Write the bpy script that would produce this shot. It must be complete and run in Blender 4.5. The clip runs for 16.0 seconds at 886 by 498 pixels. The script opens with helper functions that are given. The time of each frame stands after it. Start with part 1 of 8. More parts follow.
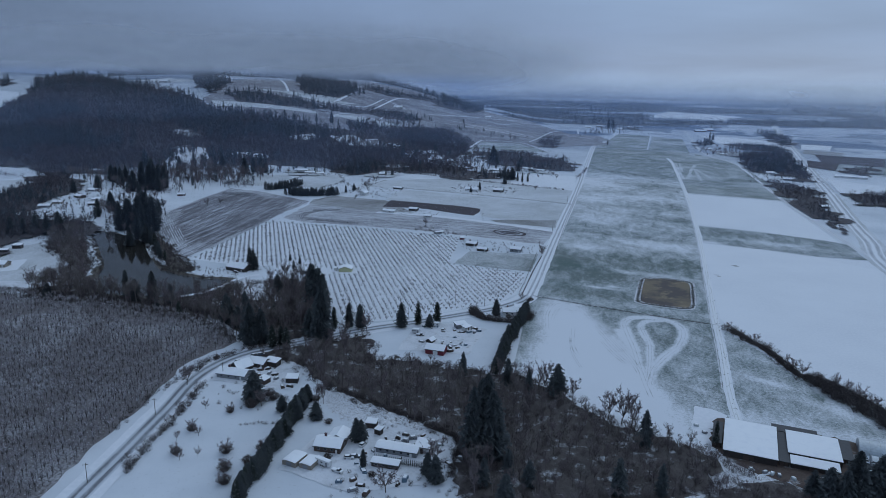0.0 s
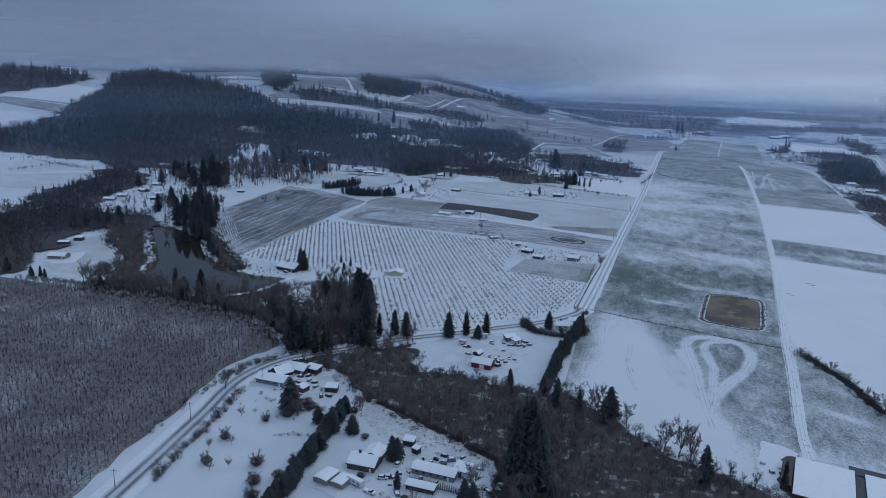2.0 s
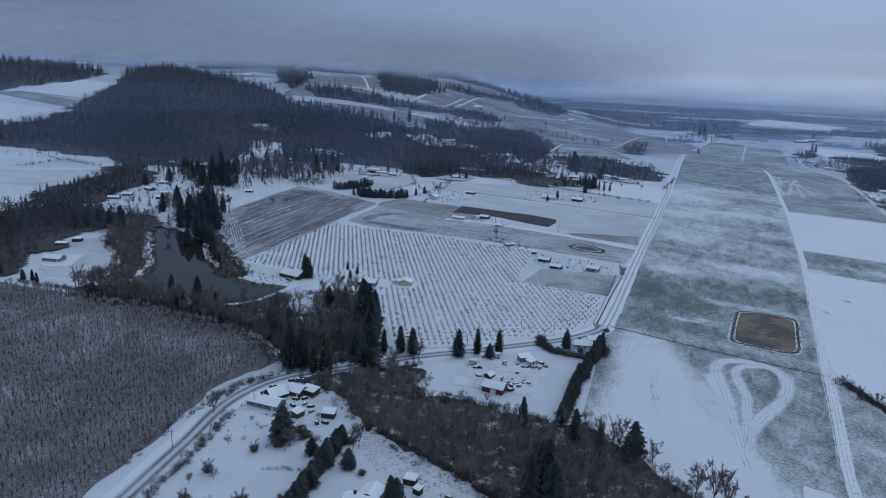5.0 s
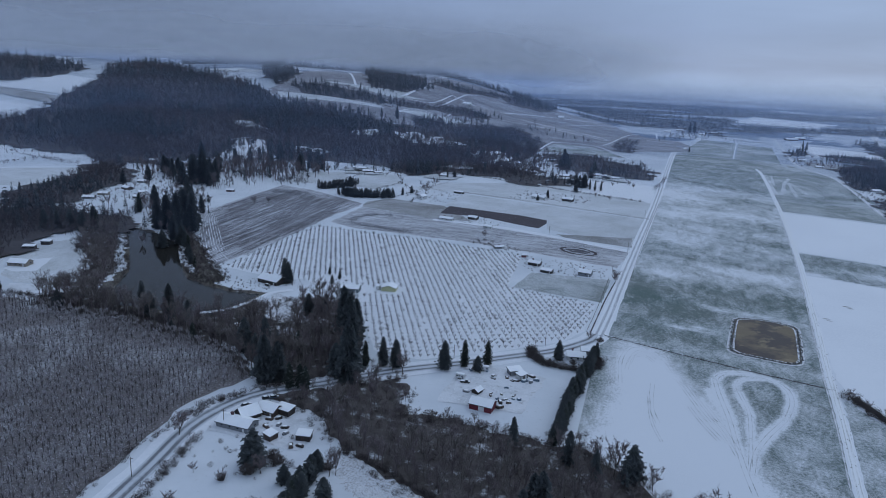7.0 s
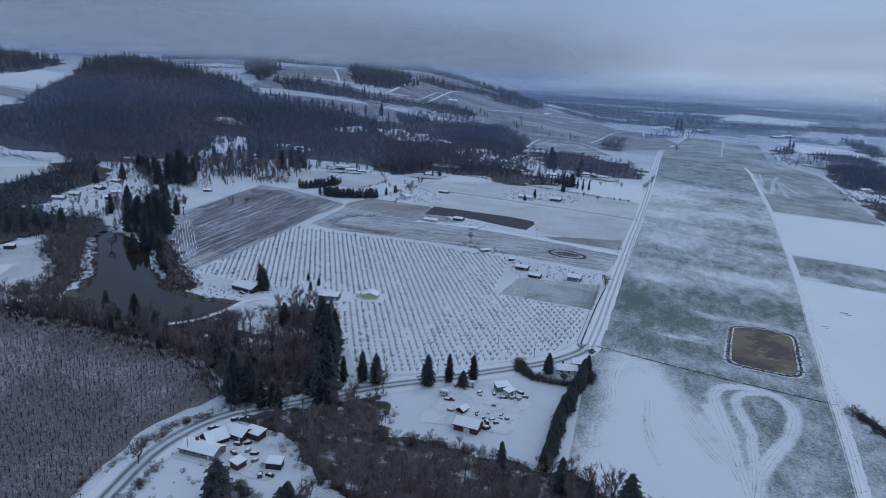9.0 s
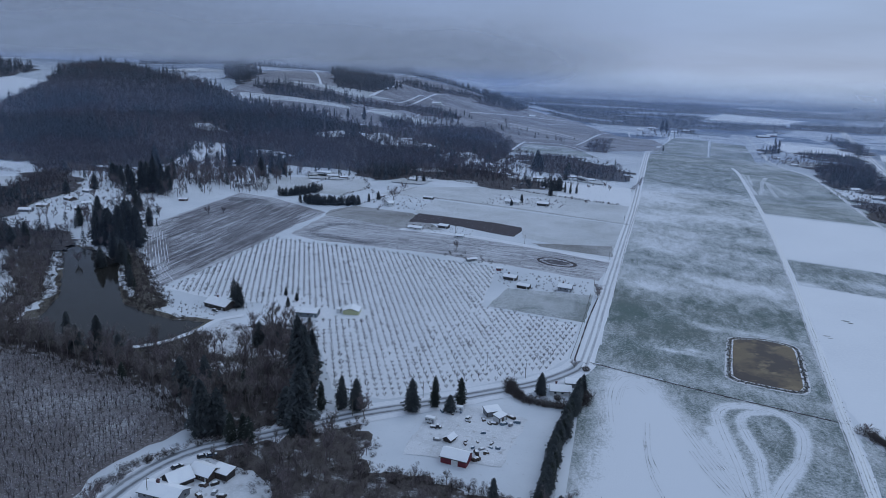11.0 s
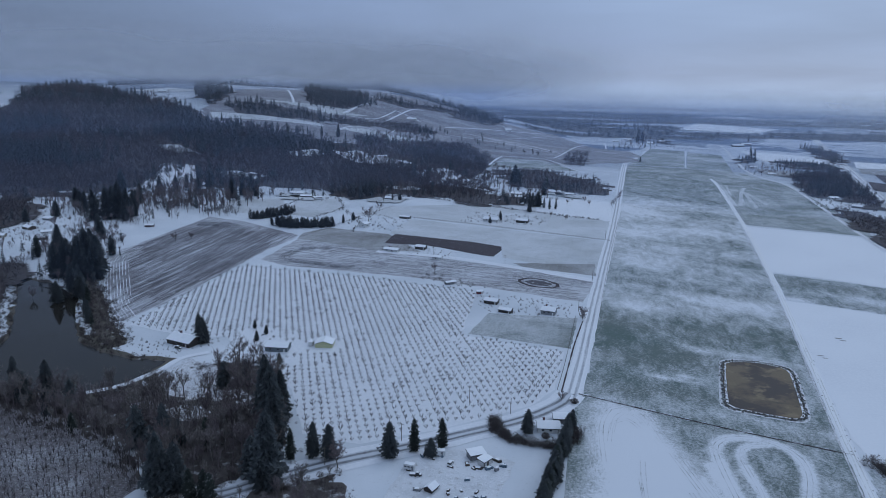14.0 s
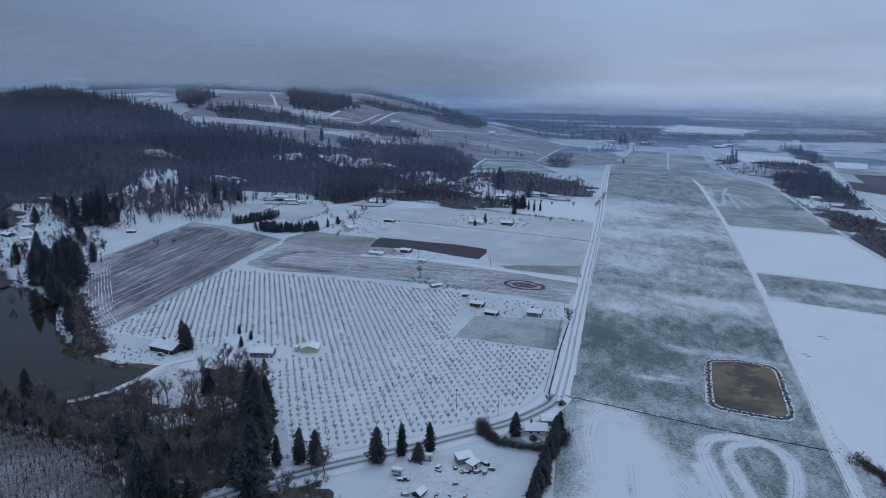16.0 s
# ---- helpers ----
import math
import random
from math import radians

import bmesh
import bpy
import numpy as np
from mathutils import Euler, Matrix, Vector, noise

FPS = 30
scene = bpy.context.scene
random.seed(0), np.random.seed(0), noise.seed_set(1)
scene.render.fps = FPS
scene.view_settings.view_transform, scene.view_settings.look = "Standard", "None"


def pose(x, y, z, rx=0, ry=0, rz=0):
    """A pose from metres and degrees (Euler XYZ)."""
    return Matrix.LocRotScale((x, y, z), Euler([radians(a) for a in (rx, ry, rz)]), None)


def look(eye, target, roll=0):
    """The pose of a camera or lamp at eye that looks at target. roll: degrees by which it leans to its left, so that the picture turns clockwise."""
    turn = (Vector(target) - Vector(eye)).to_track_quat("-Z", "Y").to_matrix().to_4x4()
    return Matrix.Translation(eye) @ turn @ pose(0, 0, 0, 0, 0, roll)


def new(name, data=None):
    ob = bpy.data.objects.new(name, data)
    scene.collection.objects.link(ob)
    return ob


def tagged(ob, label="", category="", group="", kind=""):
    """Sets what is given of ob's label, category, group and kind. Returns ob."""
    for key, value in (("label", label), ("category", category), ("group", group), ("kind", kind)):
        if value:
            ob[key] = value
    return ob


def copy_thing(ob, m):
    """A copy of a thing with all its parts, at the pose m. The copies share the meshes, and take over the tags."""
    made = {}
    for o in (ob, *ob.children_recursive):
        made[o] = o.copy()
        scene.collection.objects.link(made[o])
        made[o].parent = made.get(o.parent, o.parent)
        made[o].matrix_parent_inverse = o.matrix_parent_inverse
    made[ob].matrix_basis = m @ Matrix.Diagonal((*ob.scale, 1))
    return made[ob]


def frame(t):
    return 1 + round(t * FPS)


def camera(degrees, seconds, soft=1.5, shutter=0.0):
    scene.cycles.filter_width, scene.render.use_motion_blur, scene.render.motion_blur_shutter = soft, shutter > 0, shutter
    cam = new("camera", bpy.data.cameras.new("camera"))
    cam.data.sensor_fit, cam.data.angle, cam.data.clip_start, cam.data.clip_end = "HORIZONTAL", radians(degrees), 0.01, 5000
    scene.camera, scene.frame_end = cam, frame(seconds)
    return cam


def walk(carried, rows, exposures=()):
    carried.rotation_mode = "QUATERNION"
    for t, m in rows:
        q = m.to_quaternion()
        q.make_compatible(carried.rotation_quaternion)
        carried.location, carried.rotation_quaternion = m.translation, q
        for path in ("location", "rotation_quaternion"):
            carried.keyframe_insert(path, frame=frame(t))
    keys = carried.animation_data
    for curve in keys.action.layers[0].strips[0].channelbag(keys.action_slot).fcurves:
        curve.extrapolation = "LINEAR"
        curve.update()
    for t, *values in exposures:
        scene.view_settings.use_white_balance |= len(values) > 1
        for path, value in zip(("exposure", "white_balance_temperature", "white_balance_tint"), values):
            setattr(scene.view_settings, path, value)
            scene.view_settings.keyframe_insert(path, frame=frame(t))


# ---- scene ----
cam = camera(64.1, 16.0, 0.5)
PATH = [
    (0, (-1.66, -8.543, 171.667), (-2.019, -6.635, 171.184), 1.1),
    (0.5, (-0.365, -3.233, 171.765), (-0.847, -1.353, 171.28), 1.2),
    (1, (0.091, 2.135, 172.01), (-0.42, 4.006, 171.523), 1.5),
    (1.5, (0.342, 7.427, 171.874), (-0.18, 9.296, 171.388), 1.6),
    (2, (0.144, 12.755, 171.704), (-0.381, 14.623, 171.218), 1.8),
    (2.5, (-0.636, 18.435, 171.759), (-1.169, 20.3, 171.273), 2.0),
    (3, (-1.543, 23.887, 171.881), (-2.091, 25.748, 171.395), 2.2),
    (3.5, (-2.983, 29.672, 171.682), (-3.548, 31.527, 171.193), 2.3),
    (4, (-4.082, 35.119, 171.692), (-4.654, 36.972, 171.202), 2.4),
    (6.5, (-10.724, 65.79, 171.27), (-11.27, 67.649, 170.774), 2.5),
    (7, (-12.064, 72.094, 171.234), (-12.601, 73.955, 170.735), 2.6),
    (7.5, (-13.315, 78.253, 171.347), (-13.844, 80.115, 170.844), 2.6),
    (8, (-14.522, 84.249, 171.31), (-15.042, 86.113, 170.804), 2.7),
    (8.5, (-16.428, 90.836, 171.422), (-16.935, 92.703, 170.914), 2.8),
    (9, (-17.749, 97.077, 171.552), (-18.247, 98.946, 171.045), 2.8),
    (11.5, (-24.814, 130.336, 171.448), (-25.266, 132.22, 170.953), 2.1),
    (12, (-25.857, 136.342, 171.741), (-26.3, 138.23, 171.253), 2.0),
    (12.5, (-26.978, 141.232, 172.27), (-27.412, 143.124, 171.787), 1.9),
    (13, (-27.513, 145.221, 172.784), (-27.936, 147.117, 172.309), 1.6),
    (13.5, (-27.951, 148.021, 173.222), (-28.363, 149.922, 172.754), 1.4),
    (14, (-28.245, 149.743, 173.291), (-28.653, 151.646, 172.831), 1.2),
    (14.5, (-28.297, 150.504, 173.408), (-28.697, 152.41, 172.952), 1.1),
    (15, (-28.375, 150.556, 173.254), (-28.762, 152.465, 172.8), 1.0),
    (15.5, (-28.51, 150.606, 173.289), (-28.884, 152.517, 172.836), 1.0),
    (16, (-28.892, 151.141, 172.883), (-29.259, 153.055, 172.432), 0.9),
]
# the picture brightens a little and turns slightly warmer along the way
walk(cam, [(t, look(e, g, r)) for t, e, g, r in PATH], ((0.0, -0.88, 6400, 8.0), (3.5, -0.82, 6450, 9.0), (6.5, -0.76, 6500, 11.5), (12.5, -0.71, 6500, 12.0), (16.0, -0.76, 6500, 11.5)))

# ---- world, sun ----
SUN_EL, SUN_ROT = radians(38), radians(20)
world = bpy.data.worlds.new("overcast_sky")
scene.world = world
world.use_nodes = True
wn, wl = world.node_tree.nodes, world.node_tree.links
wn.clear()


def wnode(kind, **props):
    n = wn.new(kind)
    for k, v in props.items():
        n.inputs[k].default_value = v
    return n


sky = wn.new("ShaderNodeTexSky")
sky.sky_type, sky.sun_disc, sky.sun_elevation, sky.sun_rotation = "NISHITA", False, SUN_EL, SUN_ROT
sky_bg = wnode("ShaderNodeBackground", Strength=0.012)
wl.new(sky.outputs[0], sky_bg.inputs[0])
coord = wn.new("ShaderNodeTexCoord")
sep = wn.new("ShaderNodeSeparateXYZ")
wl.new(coord.outputs["Generated"], sep.inputs[0])
# cloud deck: brightness by height above the horizon, then soft wisps
ramp = wn.new("ShaderNodeValToRGB")
rise = wnode("ShaderNodeMapRange", **{"From Min": -0.05, "From Max": 1.0})
wl.new(sep.outputs["Z"], rise.inputs["Value"])
wl.new(rise.outputs[0], ramp.inputs[0])
el = ramp.color_ramp.elements
el[0].position, el[0].color = 0.0, (0.227, 0.340, 0.573, 1)
el[1].position, el[1].color = 1.0, (0.440, 0.580, 0.825, 1)
for p, c in ((0.040, (0.285, 0.424, 0.687, 1)), (0.062, (0.226, 0.338, 0.575, 1)), (0.10, (0.213, 0.316, 0.550, 1)),
             (0.17, (0.257, 0.373, 0.621, 1)), (0.26, (0.313, 0.441, 0.701, 1)), (0.5, (0.395, 0.535, 0.795, 1))):
    e = el.new(p)
    e.color = c
lift = wnode("ShaderNodeMath")
lift.operation = "ADD"
lift.inputs[1].default_value = 0.12
wl.new(sep.outputs["Z"], lift.inputs[0])
deck = wn.new("ShaderNodeVectorMath")
deck.operation = "DIVIDE"
comb = wn.new("ShaderNodeCombineXYZ")
for k in "XYZ":
    wl.new(lift.outputs[0], comb.inputs[k])
wl.new(coord.outputs["Generated"], deck.inputs[0])
wl.new(comb.outputs[0], deck.inputs[1])
wisps = wnode("ShaderNodeTexNoise", Scale=0.55, Detail=4.0, Roughness=0.5, Distortion=0.3)
wl.new(deck.outputs[0], wisps.inputs["Vector"])
shade = wnode("ShaderNodeMapRange", **{"From Min": 0.3, "From Max": 0.7, "To Min": 0.90, "To Max": 1.10})
wl.new(wisps.outputs[0], shade.inputs["Value"])
# the sky is brighter towards the valley side, where the cloud is thin
side = wnode("ShaderNodeMapRange", **{"From Min": -0.75, "From Max": 0.05, "To Min": 0.82, "To Max": 1.66})
wl.new(sep.outputs["X"], side.inputs["Value"])
both = wn.new("ShaderNodeMath")
both.operation = "MULTIPLY"
wl.new(shade.outputs[0], both.inputs[0])
wl.new(side.outputs[0], both.inputs[1])
deck_bg = wn.new("ShaderNodeBackground")
grey = wn.new("ShaderNodeMix")
grey.data_type, grey.blend_type = "RGBA", "MULTIPLY"
fade_x = wnode("ShaderNodeMapRange", **{"From Min": -0.45, "From Max": 0.25})
wl.new(sep.outputs["X"], fade_x.inputs["Value"])
wl.new(fade_x.outputs[0], grey.inputs[0])
wl.new(ramp.outputs[0], grey.inputs[6])
grey.inputs[7].default_value = (1.03, 1.015, 0.945, 1)
wl.new(grey.outputs[2], deck_bg.inputs[0])
wl.new(both.outputs[0], deck_bg.inputs[1])
add = wn.new("ShaderNodeAddShader")
wl.new(sky_bg.outputs[0], add.inputs[0])
wl.new(deck_bg.outputs[0], add.inputs[1])
wl.new(add.outputs[0], wn.new("ShaderNodeOutputWorld").inputs[0])

sun = new("sun", bpy.data.lights.new("sun", "SUN"))
sun.data.energy, sun.data.angle, sun.data.color = 0.5, radians(40), (0.86, 0.95, 1.0)
sun.matrix_world = look((0, 0, 600), Vector((0, 0, 600)) - Vector((math.sin(SUN_ROT) * math.cos(SUN_EL), math.cos(SUN_ROT) * math.cos(SUN_EL), math.sin(SUN_EL))))


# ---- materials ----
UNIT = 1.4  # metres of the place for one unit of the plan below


def node_mat(name):
    m = bpy.data.materials.new(name)
    m.use_nodes = True
    nt = m.node_tree
    return m, nt, nt.nodes["Principled BSDF"]


def noise_fac(nt, scale, lo, hi, stretch=(1, 1, 1), turn=0, detail=5.0, rough=0.6, source="Position", distort=0.0):
    geo = nt.nodes.new("ShaderNodeNewGeometry") if source == "Position" else nt.nodes.new("ShaderNodeTexCoord")
    mp = nt.nodes.new("ShaderNodeMapping")
    mp.inputs["Scale"].default_value = stretch
    mp.inputs["Rotation"].default_value = (0, 0, radians(turn))
    tx = nt.nodes.new("ShaderNodeTexNoise")
    for k, v in (("Scale", scale / UNIT), ("Detail", detail), ("Roughness", rough), ("Distortion", distort)):
        tx.inputs[k].default_value = v
    mr = nt.nodes.new("ShaderNodeMapRange")
    mr.inputs["From Min"].default_value, mr.inputs["From Max"].default_value = lo, hi
    nt.links.new(geo.outputs[source], mp.inputs[0])
    nt.links.new(mp.outputs[0], tx.inputs["Vector"])
    nt.links.new(tx.outputs[0], mr.inputs["Value"])
    return mr.outputs[0]


def mixed(nt, fac, a, b):
    n = nt.nodes.new("ShaderNodeMix")
    n.data_type = "RGBA"
    for i, v in ((0, fac), (6, a), (7, b)):
        if isinstance(v, bpy.types.NodeSocket):
            nt.links.new(v, n.inputs[i])
        elif i == 0:
            n.inputs[0].default_value = v
        else:
            n.inputs[i].default_value = (*v, 1)
    return n.outputs[2]


def maths(nt, op, a, b):
    n = nt.nodes.new("ShaderNodeMath")
    n.operation = op
    n.use_clamp = op != "ADD"
    for i, v in ((0, a), (1, b)):
        if isinstance(v, bpy.types.NodeSocket):
            nt.links.new(v, n.inputs[i])
        else:
            n.inputs[i].default_value = v
    return n.outputs[0]


def bump(nt, bsdf, height, strength, distance):
    b = nt.nodes.new("ShaderNodeBump")
    b.inputs["Strength"].default_value, b.inputs["Distance"].default_value = strength, distance
    nt.links.new(height, b.inputs["Height"])
    nt.links.new(b.outputs[0], bsdf.inputs["Normal"])


def layered(name, base, *layers, rough=0.9, relief=None, metal=0.0):
    """A base colour, and over it layers of (colour, noise scale, from, to, stretch, turn)."""
    m, nt, bsdf = node_mat(name)
    col = base
    last = None
    for colour, scale, lo, hi, *rest in layers:
        last = noise_fac(nt, scale, lo, hi, *rest)
        col = mixed(nt, last, col, colour)
    if isinstance(col, tuple):
        bsdf.inputs["Base Color"].default_value = (*col, 1)
    else:
        nt.links.new(col, bsdf.inputs["Base Color"])
    bsdf.inputs["Roughness"].default_value, bsdf.inputs["Metallic"].default_value = rough, metal
    if relief and last is not None:
        bump(nt, bsdf, last, *relief)
    return m


SNOW = (0.705, 0.728, 0.775)
M = {}
M["snow"] = layered("snow", SNOW, ((0.66, 0.69, 0.74), 0.03, 0.42, 0.72), ((0.80, 0.81, 0.85), 0.6, 0.4, 0.8), ((0.58, 0.60, 0.63), 1.6, 0.62, 0.80), rough=0.75, relief=(0.4, 0.2))
M["clean_snow"] = layered("clean_snow", (0.725, 0.75, 0.795), ((0.665, 0.69, 0.74), 0.02, 0.4, 0.7), ((0.76, 0.78, 0.82), 0.8, 0.4, 0.8), ((0.58, 0.60, 0.63), 3.0, 0.66, 0.8), rough=0.7, relief=(0.2, 0.1))
M["roof_snow"] = layered("roof_snow", (0.85, 0.87, 0.90), ((0.76, 0.79, 0.84), 0.35, 0.5, 0.8), rough=0.7)
M["trodden"] = layered("trodden_snow", (0.66, 0.68, 0.72), ((0.50, 0.52, 0.55), 0.10, 0.46, 0.66), ((0.26, 0.25, 0.25), 0.45, 0.57, 0.70), ((0.72, 0.74, 0.78), 0.9, 0.5, 0.7), rough=0.8, relief=(0.6, 0.3))
M["rough_snow"] = layered("rough_snow", SNOW, ((0.18, 0.16, 0.15), 1.3, 0.50, 0.66, (1, 1, 1), 0, 8.0, 0.72), ((0.85, 0.86, 0.88), 0.12, 0.5, 0.7), ((0.17, 0.15, 0.13), 3.5, 0.55, 0.68), rough=0.85, relief=(0.7, 0.5))


def pasture(name, grass, dry, bare_lo, bare_hi, stretch=(1, 1, 1), turn=0):
    """Short grass under thin, wind-blown snow."""
    m, nt, bsdf = node_mat(name)
    big = noise_fac(nt, 0.013, 0.30, 0.70, stretch, turn, 5.0, 0.58, "Position", 0.5)
    mid = noise_fac(nt, 0.055, 0.28, 0.72, stretch, turn, 6.0, 0.66, "Position", 0.8)
    drill = noise_fac(nt, 0.45, 0.3, 0.7, (1.0, 0.05, 1), -4, 3.0, 0.6)
    fine = noise_fac(nt, 0.6, 0.3, 0.7, (1, 1, 1), 0, 8.0, 0.78)
    tuft = noise_fac(nt, 1.5, 0.40, 0.60, (1, 1, 1), 0, 4.0, 0.7)
    s = maths(nt, "ADD", maths(nt, "MULTIPLY", big, 0.28), maths(nt, "MULTIPLY", mid, 0.16))
    s = maths(nt, "ADD", s, maths(nt, "MULTIPLY", drill, 0.05))
    s = maths(nt, "ADD", s, maths(nt, "MULTIPLY", fine, 0.26))
    s = maths(nt, "ADD", s, maths(nt, "MULTIPLY", tuft, 0.22))
    cover = nt.nodes.new("ShaderNodeMapRange")
    cover.inputs["From Min"].default_value, cover.inputs["From Max"].default_value = bare_lo, bare_hi
    nt.links.new(s, cover.inputs["Value"])
    g = mixed(nt, noise_fac(nt, 0.05, 0.4, 0.65), grass, dry)
    nt.links.new(mixed(nt, cover.outputs[0], g, SNOW), bsdf.inputs["Base Color"])
    bsdf.inputs["Roughness"].default_value = 0.9
    bump(nt, bsdf, s, 0.5, 0.3)
    return m, nt, bsdf, cover.outputs[0], g


M["pasture_thin"] = pasture("pasture_thin", (0.10, 0.14, 0.125), (0.15, 0.175, 0.16), 0.34, 0.80, (1, 1, 1), 10)[0]
M["stubble"] = pasture("stubble_snow", (0.15, 0.145, 0.135), (0.19, 0.185, 0.175), 0.30, 0.95)[0]
M["vineyard"] = pasture("vineyard_snow", (0.16, 0.155, 0.18), (0.20, 0.195, 0.215), 0.38, 1.16, (0.5, 1.6, 1), 30)[0]
M["grey_snow"] = pasture("grey_snow", (0.30, 0.32, 0.32), (0.36, 0.375, 0.37), 0.14, 0.74)[0]
M["worked_pale"] = pasture("worked_pale_snow", (0.17, 0.20, 0.195), (0.22, 0.24, 0.235), 0.20, 0.66)[0]
M["worked"] = pasture("worked_snow", (0.16, 0.19, 0.185), (0.20, 0.22, 0.21), 0.36, 0.74)[0]
M["thin_snow"] = pasture("thin_snow", (0.22, 0.24, 0.23), (0.27, 0.28, 0.26), 0.12, 0.72)[0]


def drift_map(name, grass, dry, lo, hi, streak_turn):
    """Grass under wind-blown snow that lies by the mesh's own cover value, in streaks, tufts and drill rows."""
    m, nt, bsdf = node_mat(name)
    at = nt.nodes.new("ShaderNodeAttribute")
    at.attribute_name = "cover"
    streak = noise_fac(nt, 0.050, 0.28, 0.72, (1.0, 0.6, 1), streak_turn, 7.0, 0.62, "Position", 0.7)
    blot = noise_fac(nt, 0.15, 0.30, 0.70, (1.2, 0.6, 1), streak_turn, 7.0, 0.70, "Position", 0.5)
    drill = noise_fac(nt, 0.55, 0.3, 0.7, (1.0, 0.04, 1), -4, 3.0, 0.6)
    tuft = noise_fac(nt, 0.85, 0.34, 0.66, (1, 1, 1), 0, 6.0, 0.80)
    blade = noise_fac(nt, 2.4, 0.36, 0.64, (1, 1, 1), 0, 3.0, 0.7)
    s = maths(nt, "ADD", maths(nt, "MULTIPLY", at.outputs["Fac"], 0.52), maths(nt, "MULTIPLY", streak, 0.20))
    for v, k in ((blot, 0.22), (drill, 0.04), (tuft, 0.26), (blade, 0.15)):
        s = maths(nt, "ADD", s, maths(nt, "MULTIPLY", v, k))
    lie = nt.nodes.new("ShaderNodeMapRange")
    lie.inputs["From Min"].default_value, lie.inputs["From Max"].default_value = lo, hi
    nt.links.new(s, lie.inputs["Value"])
    g = mixed(nt, noise_fac(nt, 0.03, 0.35, 0.65, (0.5, 1.4, 1), streak_turn), grass, dry)
    nt.links.new(mixed(nt, lie.outputs[0], g, (0.70, 0.725, 0.77)), bsdf.inputs["Base Color"])
    bsdf.inputs["Roughness"].default_value = 0.9
    bump(nt, bsdf, s, 0.45, 0.3)
    return m


M["drift_map"] = drift_map("pasture_streaks", (0.085, 0.128, 0.120), (0.130, 0.160, 0.152), 0.52, 0.90, 16)
M["soil"] = layered("bare_soil", (0.042, 0.032, 0.038), ((0.065, 0.050, 0.057), 0.5, 0.4, 0.7), ((0.35, 0.34, 0.35), 1.4, 0.66, 0.85), relief=(0.5, 0.2))
M["yard_dirt"] = layered("wet_yard", (0.085, 0.058, 0.048), ((0.12, 0.09, 0.075), 0.4, 0.4, 0.7), ((0.55, 0.57, 0.60), 0.12, 0.58, 0.70), ((0.05, 0.036, 0.032), 1.5, 0.5, 0.75), relief=(0.5, 0.2))
M["furrow"] = layered("ploughed_soil", (0.066, 0.062, 0.074), ((0.095, 0.09, 0.102), 0.3, 0.4, 0.7), ((0.60, 0.61, 0.64), 0.25, 0.56, 0.76), relief=(0.5, 0.2))
M["plough"] = layered("ploughed_field", (0.20, 0.195, 0.215), ((0.60, 0.62, 0.67), 0.9, 0.46, 0.56, (2.6, 0.014, 1), -3.2), ((0.14, 0.13, 0.14), 0.02, 0.46, 0.72), rough=0.9, relief=(0.3, 0.2))
M["stripes"] = layered("striped_stubble", (0.27, 0.265, 0.285), ((0.62, 0.64, 0.68), 0.9, 0.47, 0.56, (0.022, 2.4, 1), 9.6), ((0.60, 0.62, 0.66), 0.03, 0.48, 0.72), rough=0.9, relief=(0.3, 0.2))
M["rut"] = layered("packed_rut", (0.62, 0.64, 0.68), ((0.34, 0.36, 0.37), 0.22, 0.46, 0.62), ((0.72, 0.74, 0.78), 0.12, 0.55, 0.7), rough=0.8)
M["litter"] = layered("woodland_floor", (0.075, 0.064, 0.062), ((0.12, 0.104, 0.10), 0.25, 0.4, 0.7), ((0.55, 0.57, 0.60), 0.16, 0.56, 0.68), ((0.05, 0.042, 0.036), 1.6, 0.5, 0.75), relief=(0.6, 0.4))
M["forest_litter"] = layered("forest_litter", (0.055, 0.048, 0.053), ((0.075, 0.066, 0.07), 0.25, 0.4, 0.7), ((0.42, 0.44, 0.48), 0.10, 0.62, 0.78), ((0.05, 0.045, 0.05), 1.2, 0.5, 0.75), relief=(0.6, 0.4))
M["plantation"] = layered("plantation_floor", (0.18, 0.163, 0.17), ((0.66, 0.68, 0.72), 0.018, 0.48, 0.70), ((0.10, 0.09, 0.09), 0.9, 0.46, 0.62), ((0.70, 0.72, 0.76), 1.6, 0.58, 0.72), relief=(0.5, 0.3))
M["bank"] = layered("lake_bank", (0.10, 0.09, 0.075), (SNOW, 0.25, 0.61, 0.72), ((0.07, 0.06, 0.05), 1.2, 0.58, 0.75), relief=(0.6, 0.4))
M["stone"] = layered("dark_stone", (0.05, 0.05, 0.052), ((0.6, 0.62, 0.65), 0.9, 0.55, 0.7), relief=(0.5, 0.2))
m = layered("still_water", (0.026, 0.025, 0.023), ((0.036, 0.033, 0.028), 0.03, 0.4, 0.7), rough=0.06)
m.node_tree.nodes["Principled BSDF"].inputs["Specular IOR Level"].default_value = 0.12
M["water"] = m
M["silty_water"] = layered("silty_ice", (0.150, 0.112, 0.070), ((0.050, 0.040, 0.038), 0.030, 0.44, 0.54), ((0.21, 0.16, 0.10), 0.14, 0.54, 0.66), ((0.07, 0.056, 0.048), 0.5, 0.6, 0.72), rough=0.5)
M["silty_water"].node_tree.nodes["Principled BSDF"].inputs["Specular IOR Level"].default_value = 0.12

